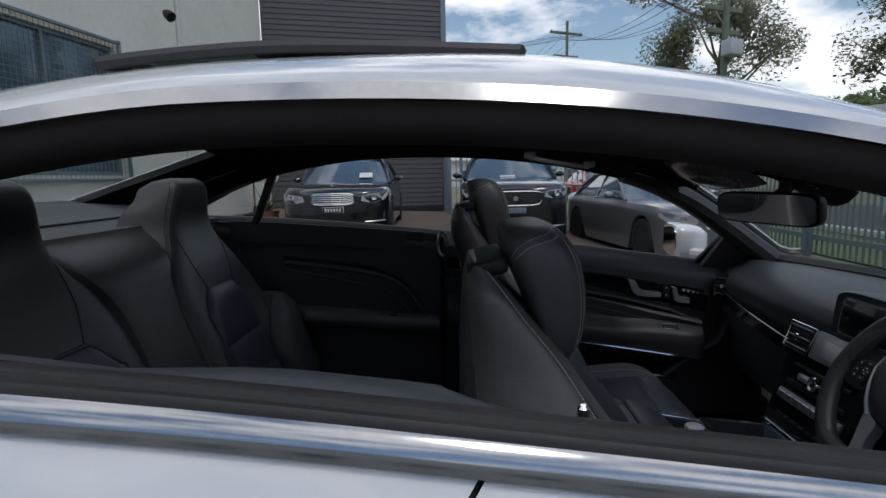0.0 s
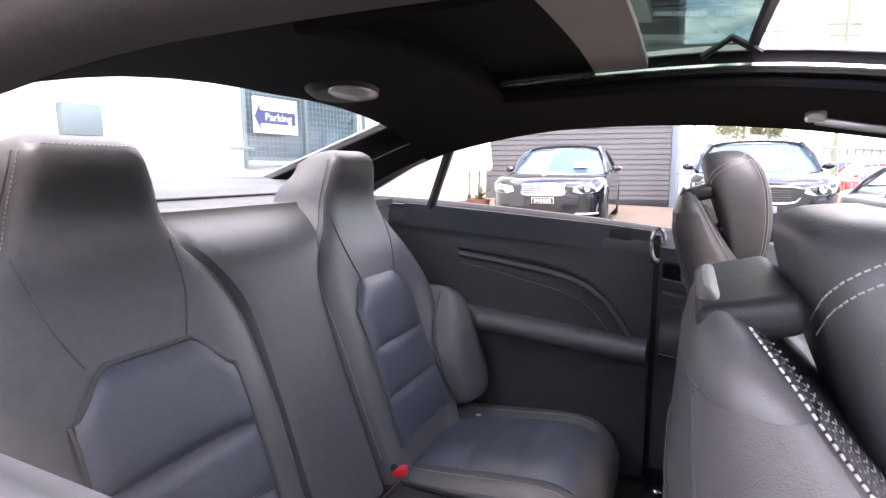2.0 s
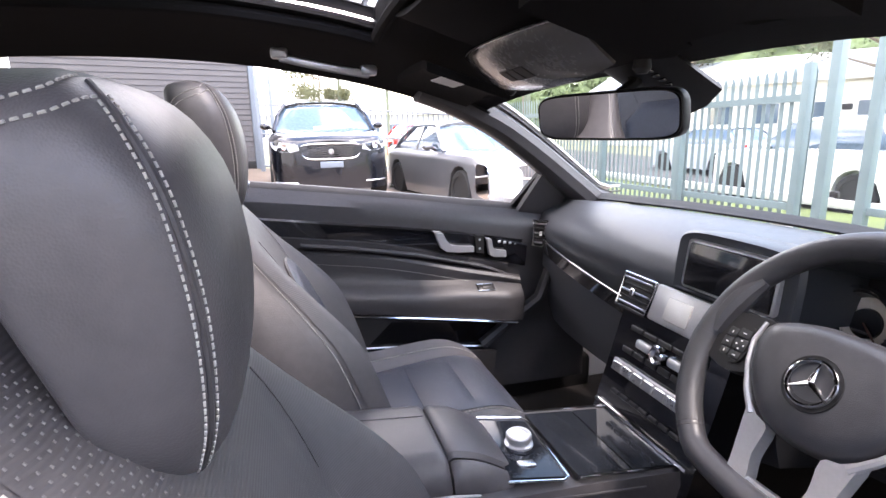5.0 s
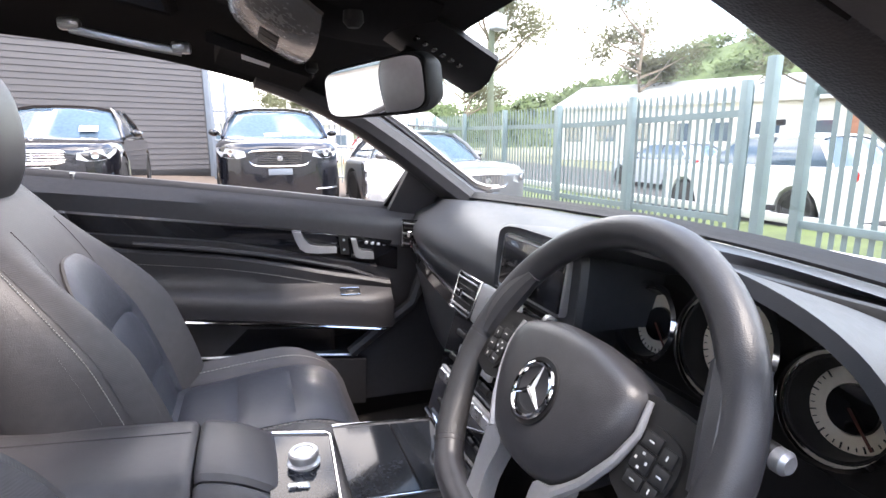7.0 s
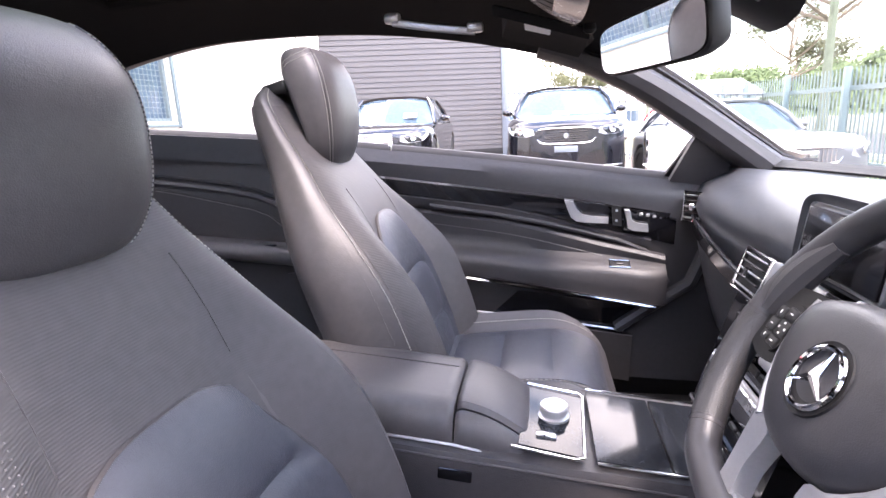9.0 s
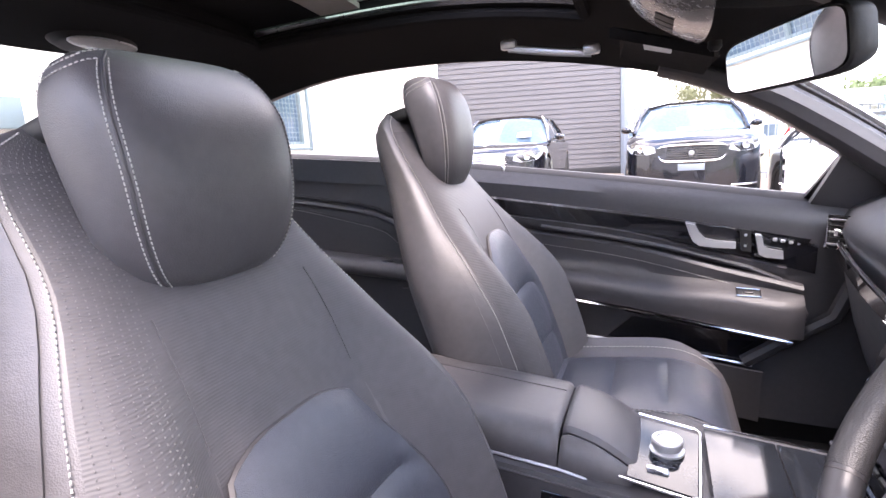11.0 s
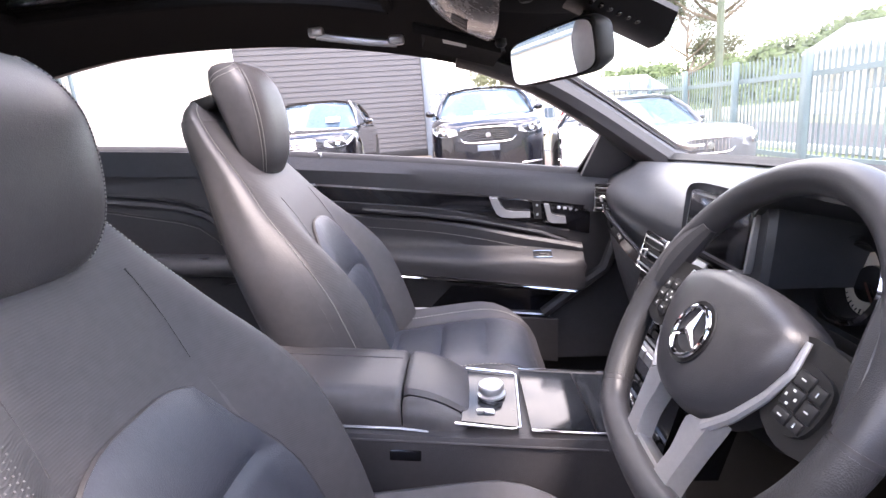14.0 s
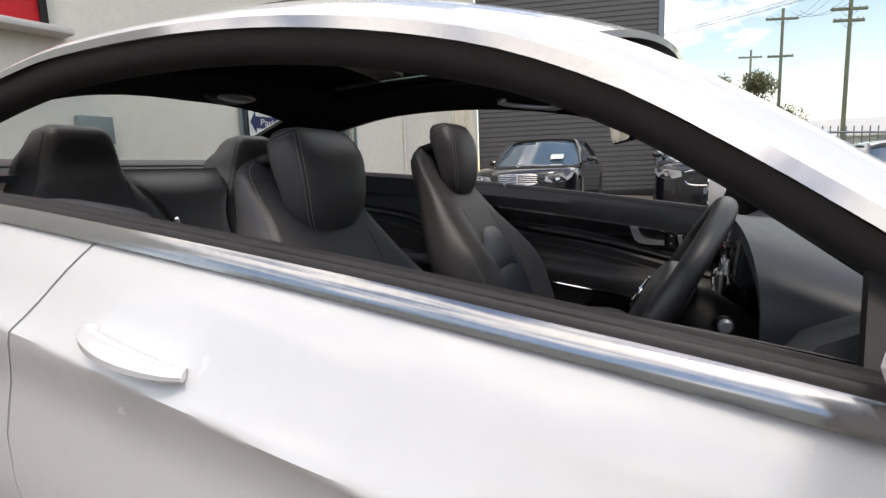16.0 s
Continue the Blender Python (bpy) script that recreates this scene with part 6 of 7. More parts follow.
# ---- ground ----
def ground_z(x, y):
    return -0.058 * max(min(x, 9), -9) * smooth01(y, -1.0, 6.0) + 0.015 * max(y - 9, 0) * (y < 40)


def ground_patch(name, x0, x1, y0, y1, material, lift, nx, ny, label, kind="structure"):
    ob = link(name, sheet(lambda x, y: (x, y, ground_z(x, y) + lift), span(x0, x1, nx), span(y0, y1, ny)), material)
    return tagged(ob, label, name, kind=kind)


far = [-900, -300, -100, -40, -20, -12, -9, -6, -4, -2, 0, 2, 4, 6, 8, 9, 12, 20, 40, 100, 300, 900]
gb = link("ground", sheet(lambda x, y: (x, y, ground_z(x, y) - 0.02), far, [-900, -300, -100, -40, -15, -8, -4, -1, 0.5, 2, 3.5, 5, 6, 9, 12, 16, 25, 39, 60, 100, 300, 900]), EARTH)
tagged(gb, "dry ground stretching to the horizon", "ground", kind="structure")
ground_patch("driveway", -12, 6.15, -9, 15.4, CONCRETE, 0.0, 30, 30, "worn pale brown concrete driveway")
ground_patch("verge", 6.55, 9.6, -20, 60, GRASS, 0.012, 8, 40, "green mown grass verge behind the fence")
ground_patch("road", 9.8, 17, -40, 120, ASPHALT, 0.004, 6, 60, "grey asphalt street")
kerb = link("kerb", box(0.18, 90, 0.16, 0.02, pose(9.7, 25, ground_z(9.7, 20) + 0.0)), GREY_RENDER)
tagged(kerb, "pale concrete street kerb", "kerb", kind="structure")


# ---- parked cars ----
def wheel_set(car, r, w, half, axles, z, rim_mat, spokes=10):
    first = None
    for ax in axles:
        for s in (-1, 1):
            m = Matrix.Translation((ax, s * half, z + r)) @ pose(0, 0, 0, -90 * s, 0, 0)
            if first is None:
                pr = [(r * 0.68, -w / 2), (r * 0.93, -w / 2), (r, -w * 0.36), (r, w * 0.36), (r * 0.93, w / 2), (r * 0.70, w / 2), (r * 0.68, w * 0.44)]
                tyre = part("tyre", lathe(pr, 32), TYRE, None, smooth=50)
                rm = bmesh.new()
                lathe([(r * 0.69, -w * 0.4), (r * 0.70, w * 0.42), (r * 0.66, w * 0.44), (r * 0.62, w * 0.30), (r * 0.60, -w * 0.1)], 32, bm=rm)
                for k in range(spokes):
                    box(r * 0.60, r * 0.075, w * 0.12, 0.006, pose(0, 0, 0, 0, 0, 360 * k / spokes) @ Matrix.Translation((r * 0.34, 0, w * 0.34)) @ pose(0, 0, 0, 0, 5, 0), 1, bm=rm)
                lathe([(r * 0.14, w * 0.30), (r * 0.13, w * 0.42), (0, w * 0.43)], 16, bm=rm)
                rimo = part("rim", rm, rim_mat, None)
                first = (tyre, rimo)
                tyre.parent = car
                tyre.matrix_basis = m
                rimo.parent = tyre
                tyre.name = "wheel"
            else:
                t = share(first[0], "wheel", m, car)
                share(first[1], "rim", Matrix.Identity(4), t)


def road_car(name, label, m, L, W, H, hood_h, belt_h, ws_base, roof_f, roof_r, rg_base, tail_h, paint, rim_mat, clear=0.17, wr=0.34, axles=None, spokes=10, grille="wide", group="parked cars", lights=True):
    """A parked car, nose along +x of its own axes."""
    car = thing(name, label, "car", m, group)
    h2, w2 = L / 2, W / 2
    axles = axles or (h2 - 0.85, -h2 + 0.95)
    xs = sorted(set([round(v, 3) for v in span(-h2, h2, 33)] + [round(h2 - 0.02, 3), round(h2 - 0.06, 3), round(-h2 + 0.03, 3), round(-h2 + 0.08, 3)]))

    def deck(x):
        return soft_at(x, [(-h2, tail_h - 0.10), (-h2 + 0.10, tail_h), (rg_base, belt_h + 0.02), (ws_base - 0.3, belt_h), (ws_base, belt_h - 0.01), (h2 - 0.55, hood_h), (h2 - 0.18, hood_h - 0.05), (h2 - 0.05, hood_h - 0.10), (h2, hood_h - 0.15)])

    def half_w(x):
        return w2 * soft_at(x, [(-h2, 0.80), (-h2 + 0.25, 0.94), (-h2 + 0.8, 0.99), (0, 0.985), (h2 - 0.8, 0.99), (h2 - 0.42, 0.955), (h2 - 0.18, 0.87), (h2 - 0.06, 0.74), (h2, 0.56)])

    def nose_x(q):
        return soft_at(q, [(0, h2), (0.5, h2 - 0.005), (0.56, h2 - 0.01), (0.74, h2 - 0.06), (0.87, h2 - 0.18), (0.955, h2 - 0.42), (0.99, h2 - 0.8)])

    rings = []
    for x in xs:
        w, d, c = half_w(x), deck(x), clear
        lift = 0
        for ax in axles:
            q = 1 - ((x - ax) / (wr + 0.06)) ** 2
            if q > 0:
                lift = max(lift, (wr + 0.06) * math.sqrt(q) + wr - c)
        bot = c + max(lift, 0)
        mid = max((c + d) / 2, bot + 0.02)
        half = [(0, c + 0.02), (w * 0.70, c), (w * 0.74, c), (w * 0.76, bot), (w * 0.985, bot), (w, max(mid * 0.85, bot + 0.01)), (w * 0.995, max(d - 0.17, bot + 0.03)), (w * 0.985, d - 0.10), (w * 0.93, d - 0.035), (w * 0.82, d - 0.005), (w * 0.5, d + 0.015), (0, d + 0.025)]
        rings.append([(x, y, z) for y, z in half] + [(x, -y, z) for y, z in half[::-1][1:-1]])
    part("body", loft(rings), paint, car)
    # glasshouse
    gr = []
    for k in span(0, 1, 7):
        f = ws_base + (roof_f - ws_base) * k
        r = rg_base + (roof_r - rg_base) * k
        z = belt_h - 0.03 + (H - 0.045 - belt_h + 0.03) * k
        w = w2 * (0.90 - 0.22 * k**1.3)
        gr.append([(f - 0.10 * 1, w, z), (f + 0.04, w * 0.6, z), (f + 0.08, 0, z), (f + 0.04, -w * 0.6, z), (f - 0.10, -w, z), ((f + r) / 2, -w * 1.02, z), (r + 0.08, -w, z), (r - 0.02, -w * 0.6, z), (r - 0.04, 0, z), (r - 0.02, w * 0.6, z), (r + 0.08, w, z), ((f + r) / 2, w * 1.02, z)])
    part("glasshouse", loft(gr), CAR_GLASS, car, "windows with sky reflection in their colour")
    part("roof", sheet(lambda u, v: (roof_r - 0.06 + (roof_f + 0.10 - roof_r) * u - 0.05 * v * v * (u - 0.5) * 2, v * w2 * 0.70, H - 0.050 * v**4 - 0.03 * (2 * u - 1) ** 4 - 0.012 * v * v), span(0, 1, 10), span(-1, 1, 11), thick=-0.04), paint, car)
    for s in (-1, 1):
        for a, b in (((ws_base - 0.08, 0.905), (roof_f - 0.04, 0.69)), ((rg_base + 0.08, 0.905), (roof_r + 0.04, 0.69))):
            part("pillar", tube([(a[0], s * w2 * a[1], belt_h - 0.03), ((a[0] + b[0]) / 2, s * w2 * 0.825, (belt_h + H) / 2), (b[0], s * w2 * b[1], H - 0.04)], 0.035, 8), paint, car)
        part("mid_pillar", tube([(0.0 + (ws_base + rg_base) / 2, s * w2 * 0.92, belt_h - 0.03), ((roof_f + roof_r) / 2, s * w2 * 0.71, H - 0.05)], 0.028, 6), GLOSS, car)
        mr = part("door_mirror", loft([[(ws_base - 0.42 + dx, s * (w2 * 0.96 + 0.10) + 0.10 * k * math.cos(a), belt_h + 0.06 + 0.065 * k * math.sin(a)) for a in span(0, 2 * math.pi, 15)[:-1]] for dx, k in ((-0.05, 0.9), (0.0, 1.0), (0.06, 0.8), (0.09, 0.3))]), paint, car)
        part("mirror_arm", tube([(ws_base - 0.42, s * w2 * 0.90, belt_h), (ws_base - 0.42, s * (w2 * 0.96 + 0.06), belt_h + 0.04)], 0.02, 6), PLASTIC, mr)
        part("sill_chrome", tube([(x, s * (half_w(x) * 0.955), deck(x) - 0.012) for x in span(rg_base, ws_base - 0.25, 12)], 0.008, 6), CHROME, car)
        if lights:
            z0 = hood_h - 0.215
            lamp = [(0.50, -0.055), (0.62, -0.085), (0.76, -0.080), (0.88, -0.050), (0.94, 0.02), (0.95, 0.085), (0.88, 0.090), (0.76, 0.075), (0.62, 0.055), (0.52, 0.030)]
            hl = part("headlamp", loft([[(nose_x(q) + dx, s * w2 * q * (1.0 if dx < 0 else 1.004), z0 + h) for q, h in lamp] for dx in (-0.06, 0.012)]), LAMP_GLASS, car, "clear headlamp")
            part("lamp_bowl", lathe([(0.055, 0), (0.050, 0.02), (0.0, 0.01)], 16, Matrix.Translation((nose_x(0.72) + 0.008, s * w2 * 0.72, z0)) @ pose(0, 0, 0, 0, 90, s * 28)), CHROME, hl)
            low = clear + 0.20
            part("intake", loft([[(nose_x(q) + dx, s * w2 * q, low + h) for q, h in ((0.58, -0.07), (0.88, -0.05), (0.90, 0.09), (0.66, 0.05))] for dx in (-0.05, 0.008)]), GLOSS, car, "dark lower intake")
            part("intake_trim", tube([(nose_x(q) + 0.012, s * w2 * q, low - 0.075 + 0.03 * (q - 0.55)) for q in span(0.55, 0.90, 7)], 0.014, 6), SATIN if grille != "slats" else GLOSS, car)
        part("tail_lamp", box(0.10, w2 * 0.32, 0.17, 0.03, pose(-h2 + 0.09, s * w2 * 0.72, tail_h - 0.16, 0, 0, s * 28)), RED_LENS, car, "red tail lamp")
    if lights:
        gw, gh, gz = {"wide": (0.43, 0.19, hood_h - 0.24), "suv": (0.52, 0.25, hood_h - 0.30), "slats": (0.44, 0.21, hood_h - 0.26)}[grille]
        gw *= W * 0.95
        gx = h2 + 0.005
        out = [(math.copysign(abs(math.cos(a)) ** 0.45, math.cos(a)) * gw / 2 * (1 - 0.10 * (math.sin(a) < 0)), gz + math.copysign(abs(math.sin(a)) ** 0.45, math.sin(a)) * gh / 2) for a in span(0, 2 * math.pi, 33)[:-1]]
        g = part("grille", loft([[(gx - 0.09 - 0.10 * (y / gw) ** 2, y, z) for y, z in out], [(gx + 0.0 - 0.10 * (y / gw) ** 2, y, z) for y, z in out]]), GLOSS, car, "dark front grille")
        part("grille_rim", tube([(gx + 0.004 - 0.10 * (y / gw) ** 2, y, z) for y, z in out], 0.014, 6, closed=True), CHROME, g)
        if grille == "wide":
            for i in range(5):
                zz = gz - gh * 0.36 + gh * 0.18 * i
                part("grille_bar", tube([(gx + 0.008 - 0.10 * (y / gw) ** 2, y, zz) for y in span(-gw * 0.45, gw * 0.45, 7)], 0.010, 6), CHROME, g)
            part("grille_bar", tube([(gx + 0.012, 0, gz - gh / 2), (gx + 0.012, 0, gz + gh / 2)], 0.010, 6), CHROME, g)
            part("bonnet_emblem", tube([(gx - 0.08, 0.030 * math.cos(a), hood_h + 0.02 + 0.030 * math.sin(a)) for a in span(0, 2 * math.pi, 17)[:-1]], 0.005, 6, closed=True), CHROME, car)
        elif grille == "suv":
            bm = bmesh.new()
            for i in range(7):
                zz = gz - gh * 0.40 + gh * 0.133 * i
                tube([(gx + 0.004 - 0.10 * (y / gw) ** 2, y, zz) for y in span(-gw * 0.45, gw * 0.45, 7)], 0.006, 5, bm=bm)
            part("grille_mesh", bm, PLASTIC, g)
            part("round_emblem", lathe([(0.045, 0), (0.040, 0.012), (0, 0.014)], 20, Matrix.Translation((gx + 0.008, 0, gz)) @ pose(0, 0, 0, 0, 90, 0)), SATIN, g)
        else:
            for i in range(13):
                y = -gw * 0.43 + gw * 0.86 * i / 12
                part("grille_bar", tube([(gx + 0.006 - 0.10 * (y / gw) ** 2, y, gz - gh * 0.42), (gx + 0.004 - 0.10 * (y / gw) ** 2, y, gz + gh * 0.42)], 0.007, 5), CHROME, g)
            part("round_emblem", lathe([(0.05, 0), (0.045, 0.012), (0, 0.014)], 20, Matrix.Translation((gx + 0.008, 0, gz)) @ pose(0, 0, 0, 0, 90, 0)), SATIN, g)
        part("lower_grille", box(0.08, W * 0.42, 0.11, 0.02, pose(h2 - 0.06, 0, clear + 0.20)), GLOSS, car)
        plate = part("number_plate", box(0.015, 0.37, 0.10, 0.004, pose(h2 + 0.005, 0, gz - gh / 2 - 0.085)), PAPER if grille == "wide" else STEEL_DARK, car, "front plate with plain bars")
        if grille == "wide":
            part("plate_face", box(0.004, 0.355, 0.09, 0.002, pose(h2 + 0.0145, 0, gz - gh / 2 - 0.085)), GLOSS, plate)
            for i in range(6):
                part("plate_bar", box(0.003, 0.030, 0.055, 0.002, pose(h2 + 0.018, -0.125 + 0.050 * i, gz - gh / 2 - 0.090)), PAPER, plate)
    if grille == "wide" and lights:
        part("papers", box(0.004, 0.26, 0.15, 0, pose(ws_base - 0.09, w2 * 0.42, belt_h + 0.13, 0, -52, 0)), PAPER, car, "white price card behind the windscreen")
    if grille == "suv":
        part("papers", box(0.004, 0.30, 0.035, 0, pose(ws_base + 0.05, -0.05, belt_h + 0.03, 0, -52, 0)), PAPER, car, "white strip behind the windscreen")
    wheel_set(car, wr, 0.23, w2 - 0.125, axles, 0.0, rim_mat, spokes)
    return car


def stand(x, y, yaw, dz=0.0):
    return pose(x, y, ground_z(x, y) + dz, 0, 0, yaw)


# the three that face the coupe, noses towards it
S_SED = stand(-2.50, 10.35, -86.5)
road_car("saloon_car", "black saloon car with chrome slatted grille parked on the driveway", S_SED, 5.08, 1.96, 1.49, 0.93, 0.98, 1.05, 0.35, -1.0, -1.75, 1.02, BLACK_PAINT, SATIN, wr=0.345)
road_car("suv_car", "black compact SUV with wide mesh grille parked on the driveway", stand(0.88, 10.3, -91), 4.40, 2.0, 1.70, 1.13, 1.20, 0.85, 0.15, -1.35, -1.95, 1.22, BLUEBLACK_PAINT, GLOSS, clear=0.21, wr=0.37, grille="suv", spokes=5)
road_car("grey_saloon_car", "metallic grey sports saloon with slatted grille beside the fence", stand(3.45, 8.9, -82), 4.70, 1.84, 1.43, 0.92, 0.96, 0.85, 0.15, -1.0, -1.75, 1.0, GREY_PAINT, GLOSS, clear=0.14, wr=0.335, grille="slats", spokes=10)
# beyond the fence, along the kerb
road_car("white_suv_car", "white SUV with red tail lamps parked on the street", stand(10.7, 7.4, 88), 4.6, 1.88, 1.70, 1.05, 1.12, 0.95, 0.3, -1.5, -2.0, 1.15, WHITE_PAINT, SATIN, clear=0.2, wr=0.36, lights=False, group="street cars")
road_car("white_hatchback_car", "white hatchback parked on the street behind the fence", stand(10.9, 2.2, 88), 4.2, 1.78, 1.45, 0.95, 0.98, 0.9, 0.2, -1.3, -1.9, 1.05, WHITE_PAINT, SATIN, wr=0.32, lights=False, group="street cars")
road_car("silver_hatchback_car", "pale silver hatchback parked further along the street", stand(13.6, 13.5, 88), 4.3, 1.78, 1.46, 0.95, 0.98, 0.9, 0.2, -1.3, -1.9, 1.05, STEEL_GREY, SATIN, wr=0.32, lights=False, group="street cars")
road_car("blue_hatchback_car", "dark blue hatchback parked further along the street", stand(15.0, 8.0, 88), 4.3, 1.78, 1.46, 0.95, 0.98, 0.9, 0.2, -1.3, -1.9, 1.05, BLUE_PAINT, SATIN, wr=0.32, lights=False, group="street cars")
for i, (x, y, p) in enumerate(((3.2, 26.0, WHITE_PAINT), (6.4, 24.5, RED_LENS), (9.0, 27.0, WHITE_PAINT))):
    road_car("yard_car", "car parked in the yard beyond the far gate", stand(x, y, -80), 4.4, 1.8, 1.5, 0.95, 1.0, 0.9, 0.2, -1.3, -1.9, 1.05, p, SATIN, wr=0.33, group="yard cars")
# wheels of the coupe itself
wheel_set(coupe, 0.33, 0.23, 0.76, (1.72, -1.04), 0.0, SATIN, 10)


# ---- palisade fence ----
fence = thing("palisade_fence", "tall grey green steel palisade fence with pointed pales", "fence")
FX, FY0, FY1 = 6.35, 4.35, 17.5


def pale_mesh(h, w=0.062):
    b = prism([(-w / 2, 0), (w / 2, 0), (w / 2, h - 0.09), (w * 0.22, h - 0.02), (w * 0.25, h), (0, h - 0.03), (-w * 0.25, h), (-w * 0.22, h - 0.02), (-w / 2, h - 0.09)], lambda a, c, t: (t + 0.012 * (1 - (2 * a / w) ** 2), a, c), 0.0, 0.004)
    return b


def fx(y):
    return FX - 0.02 * (y - 4)


base = lambda y: ground_z(fx(y), y)
first = None
n = int((FY1 - FY0) / 0.135)
for i in range(n):
    y = FY0 + 0.135 * i
    m = pose(fx(y) + 0.03, y, base(y) + 0.06, 0, 0, 180)
    if first is None:
        first = part("pale", pale_mesh(2.05), STEEL_GREEN, fence)
        first.matrix_basis = m
    else:
        share(first, "pale", m, fence)
for z in (0.35, 1.72):
    part("rail", loft([[(fx(y) + a, y, base(y) + z + b) for a, b in ((-0.02, -0.045), (0.02, -0.045), (0.02, 0.045), (-0.02, 0.045))] for y in (FY0, 8, 12, FY1)]), STEEL_GREEN, fence)
for y in (4.35, 6.4, 8.5, 10.8, 13.2, 15.6, 17.4):
    part("post", box(0.10, 0.10, 2.12, 0.006, pose(fx(y) - 0.07, y, base(y) + 1.06)), STEEL_GREEN, fence)
gate = thing("palisade_gate", "grey green steel sliding gate with palisade pales and heavy posts", "gate")
for y, w in ((4.05, 0.12), (3.55, 0.11)):
    part("gate_post", box(w, w, 2.35, 0.008, pose(FX - 0.02, y, base(y) + 1.17)), STEEL_GREEN, gate)
for z in (0.55, 1.55):
    part("hinge", box(0.05, 0.10, 0.07, 0.01, pose(FX - 0.09, 3.83, base(3.8) + z)), PLASTIC, gate)
for z in (0.25, 1.75):
    part("rail", box(0.05, 3.2, 0.09, 0.005, pose(FX, 1.9, base(2) + z)), STEEL_GREEN, gate)
for i in range(22):
    y = 0.45 + 0.135 * i
    share(first, "pale", pose(FX + 0.03, y, base(y) + 0.06, 0, 0, 180), gate)
curb = thing("power_box", "small cream service box at the foot of the gate post", "service box")
part("case", box(0.16, 0.22, 0.16, 0.02, pose(FX - 0.35, 4.25, base(4.2) + 0.10)), RENDER_WALL, curb)
part("cap", box(0.18, 0.24, 0.03, 0.01, pose(FX - 0.35, 4.25, base(4.2) + 0.19)), GREY_RENDER, curb)

# yard gate behind the SUV
ygate = thing("yard_gate", "pale steel bar gate between the dark building and the fence", "gate")
for x in (-0.45, -0.10):
    part("post", box(0.09, 0.09, 2.5, 0.005, pose(x, 14.4, ground_z(x, 14.4) + 1.25)), STEEL_DARK, ygate)
yb = None
for i in range(44):
    x = -0.40 + 0.155 * i
    m = pose(x, 14.4 + 0.03 * max(x, 0), ground_z(x, 14.4) + 0.95)
    if yb is None:
        yb = part("bar", box(0.026, 0.026, 1.9, 0.003, None, 1), STEEL_DARK, ygate)
        yb.matrix_basis = m
    else:
        share(yb, "bar", m, ygate)
for z in (0.15, 1.0, 1.75):
    part("rail", tube([(x, 14.4 + 0.03 * max(x, 0), ground_z(x, 14.4) + z) for x in (-0.4, 3, 6.4)], 0.03, 6), STEEL_DARK, ygate)

# ---- dark boarded building behind the saloon ----
hall = thing("boarded_building", "dark grey weatherboard building with pale metal corner", "building")
A, B = Vector((-5.6, 13.9)), Vector((-0.62, 15.35))
dirn = (B - A).normalized()
hm = Matrix.Translation((A.x, A.y, 0)) @ pose(0, 0, 0, 0, 0, math.degrees(math.atan2(dirn.y, dirn.x)))
LW = (B - A).length
part("core_wall", box(LW, 4.0, 8.0, 0, hm @ Matrix.Translation((LW / 2, 2.05, 3.9))), BOARD, hall)
fb = None
for i in range(52):
    m = hm @ Matrix.Translation((LW / 2, 0, 0.25 + 0.145 * i)) @ pose(0, 0, 0, -7, 0, 0)
    if fb is None:
        fb = part("board", box(LW, 0.022, 0.155, 0.003, None, 1), BOARD, hall)
        fb.matrix_basis = m
    else:
        share(fb, "board", m, hall)
part("corner_flashing", box(0.16, 0.16, 7.6, 0.01, hm @ Matrix.Translation((LW + 0.04, 0.02, 3.9))), STEEL_DARK, hall, "blue grey metal corner cover")
part("base_board", box(LW, 0.05, 0.30, 0.01, hm @ Matrix.Translation((LW / 2, -0.02, 0.20))), PLASTIC, hall)

# ---- cream building ----
cream = thing("cream_building", "cream painted rendered building with barred windows and downpipe", "building")
# front wall, from the rear of the coupe to the dark hall
C, D = Vector((-7.6, -6.0)), Vector((-5.55, 13.7))
cd = (D - C).normalized()
cm = Matrix.Translation((C.x, C.y, 0)) @ pose(0, 0, 0, 0, 0, math.degrees(math.atan2(cd.y, cd.x)))
CL = (D - C).length
wins = [(11.45, 1.35, 2.75, 2.2)]
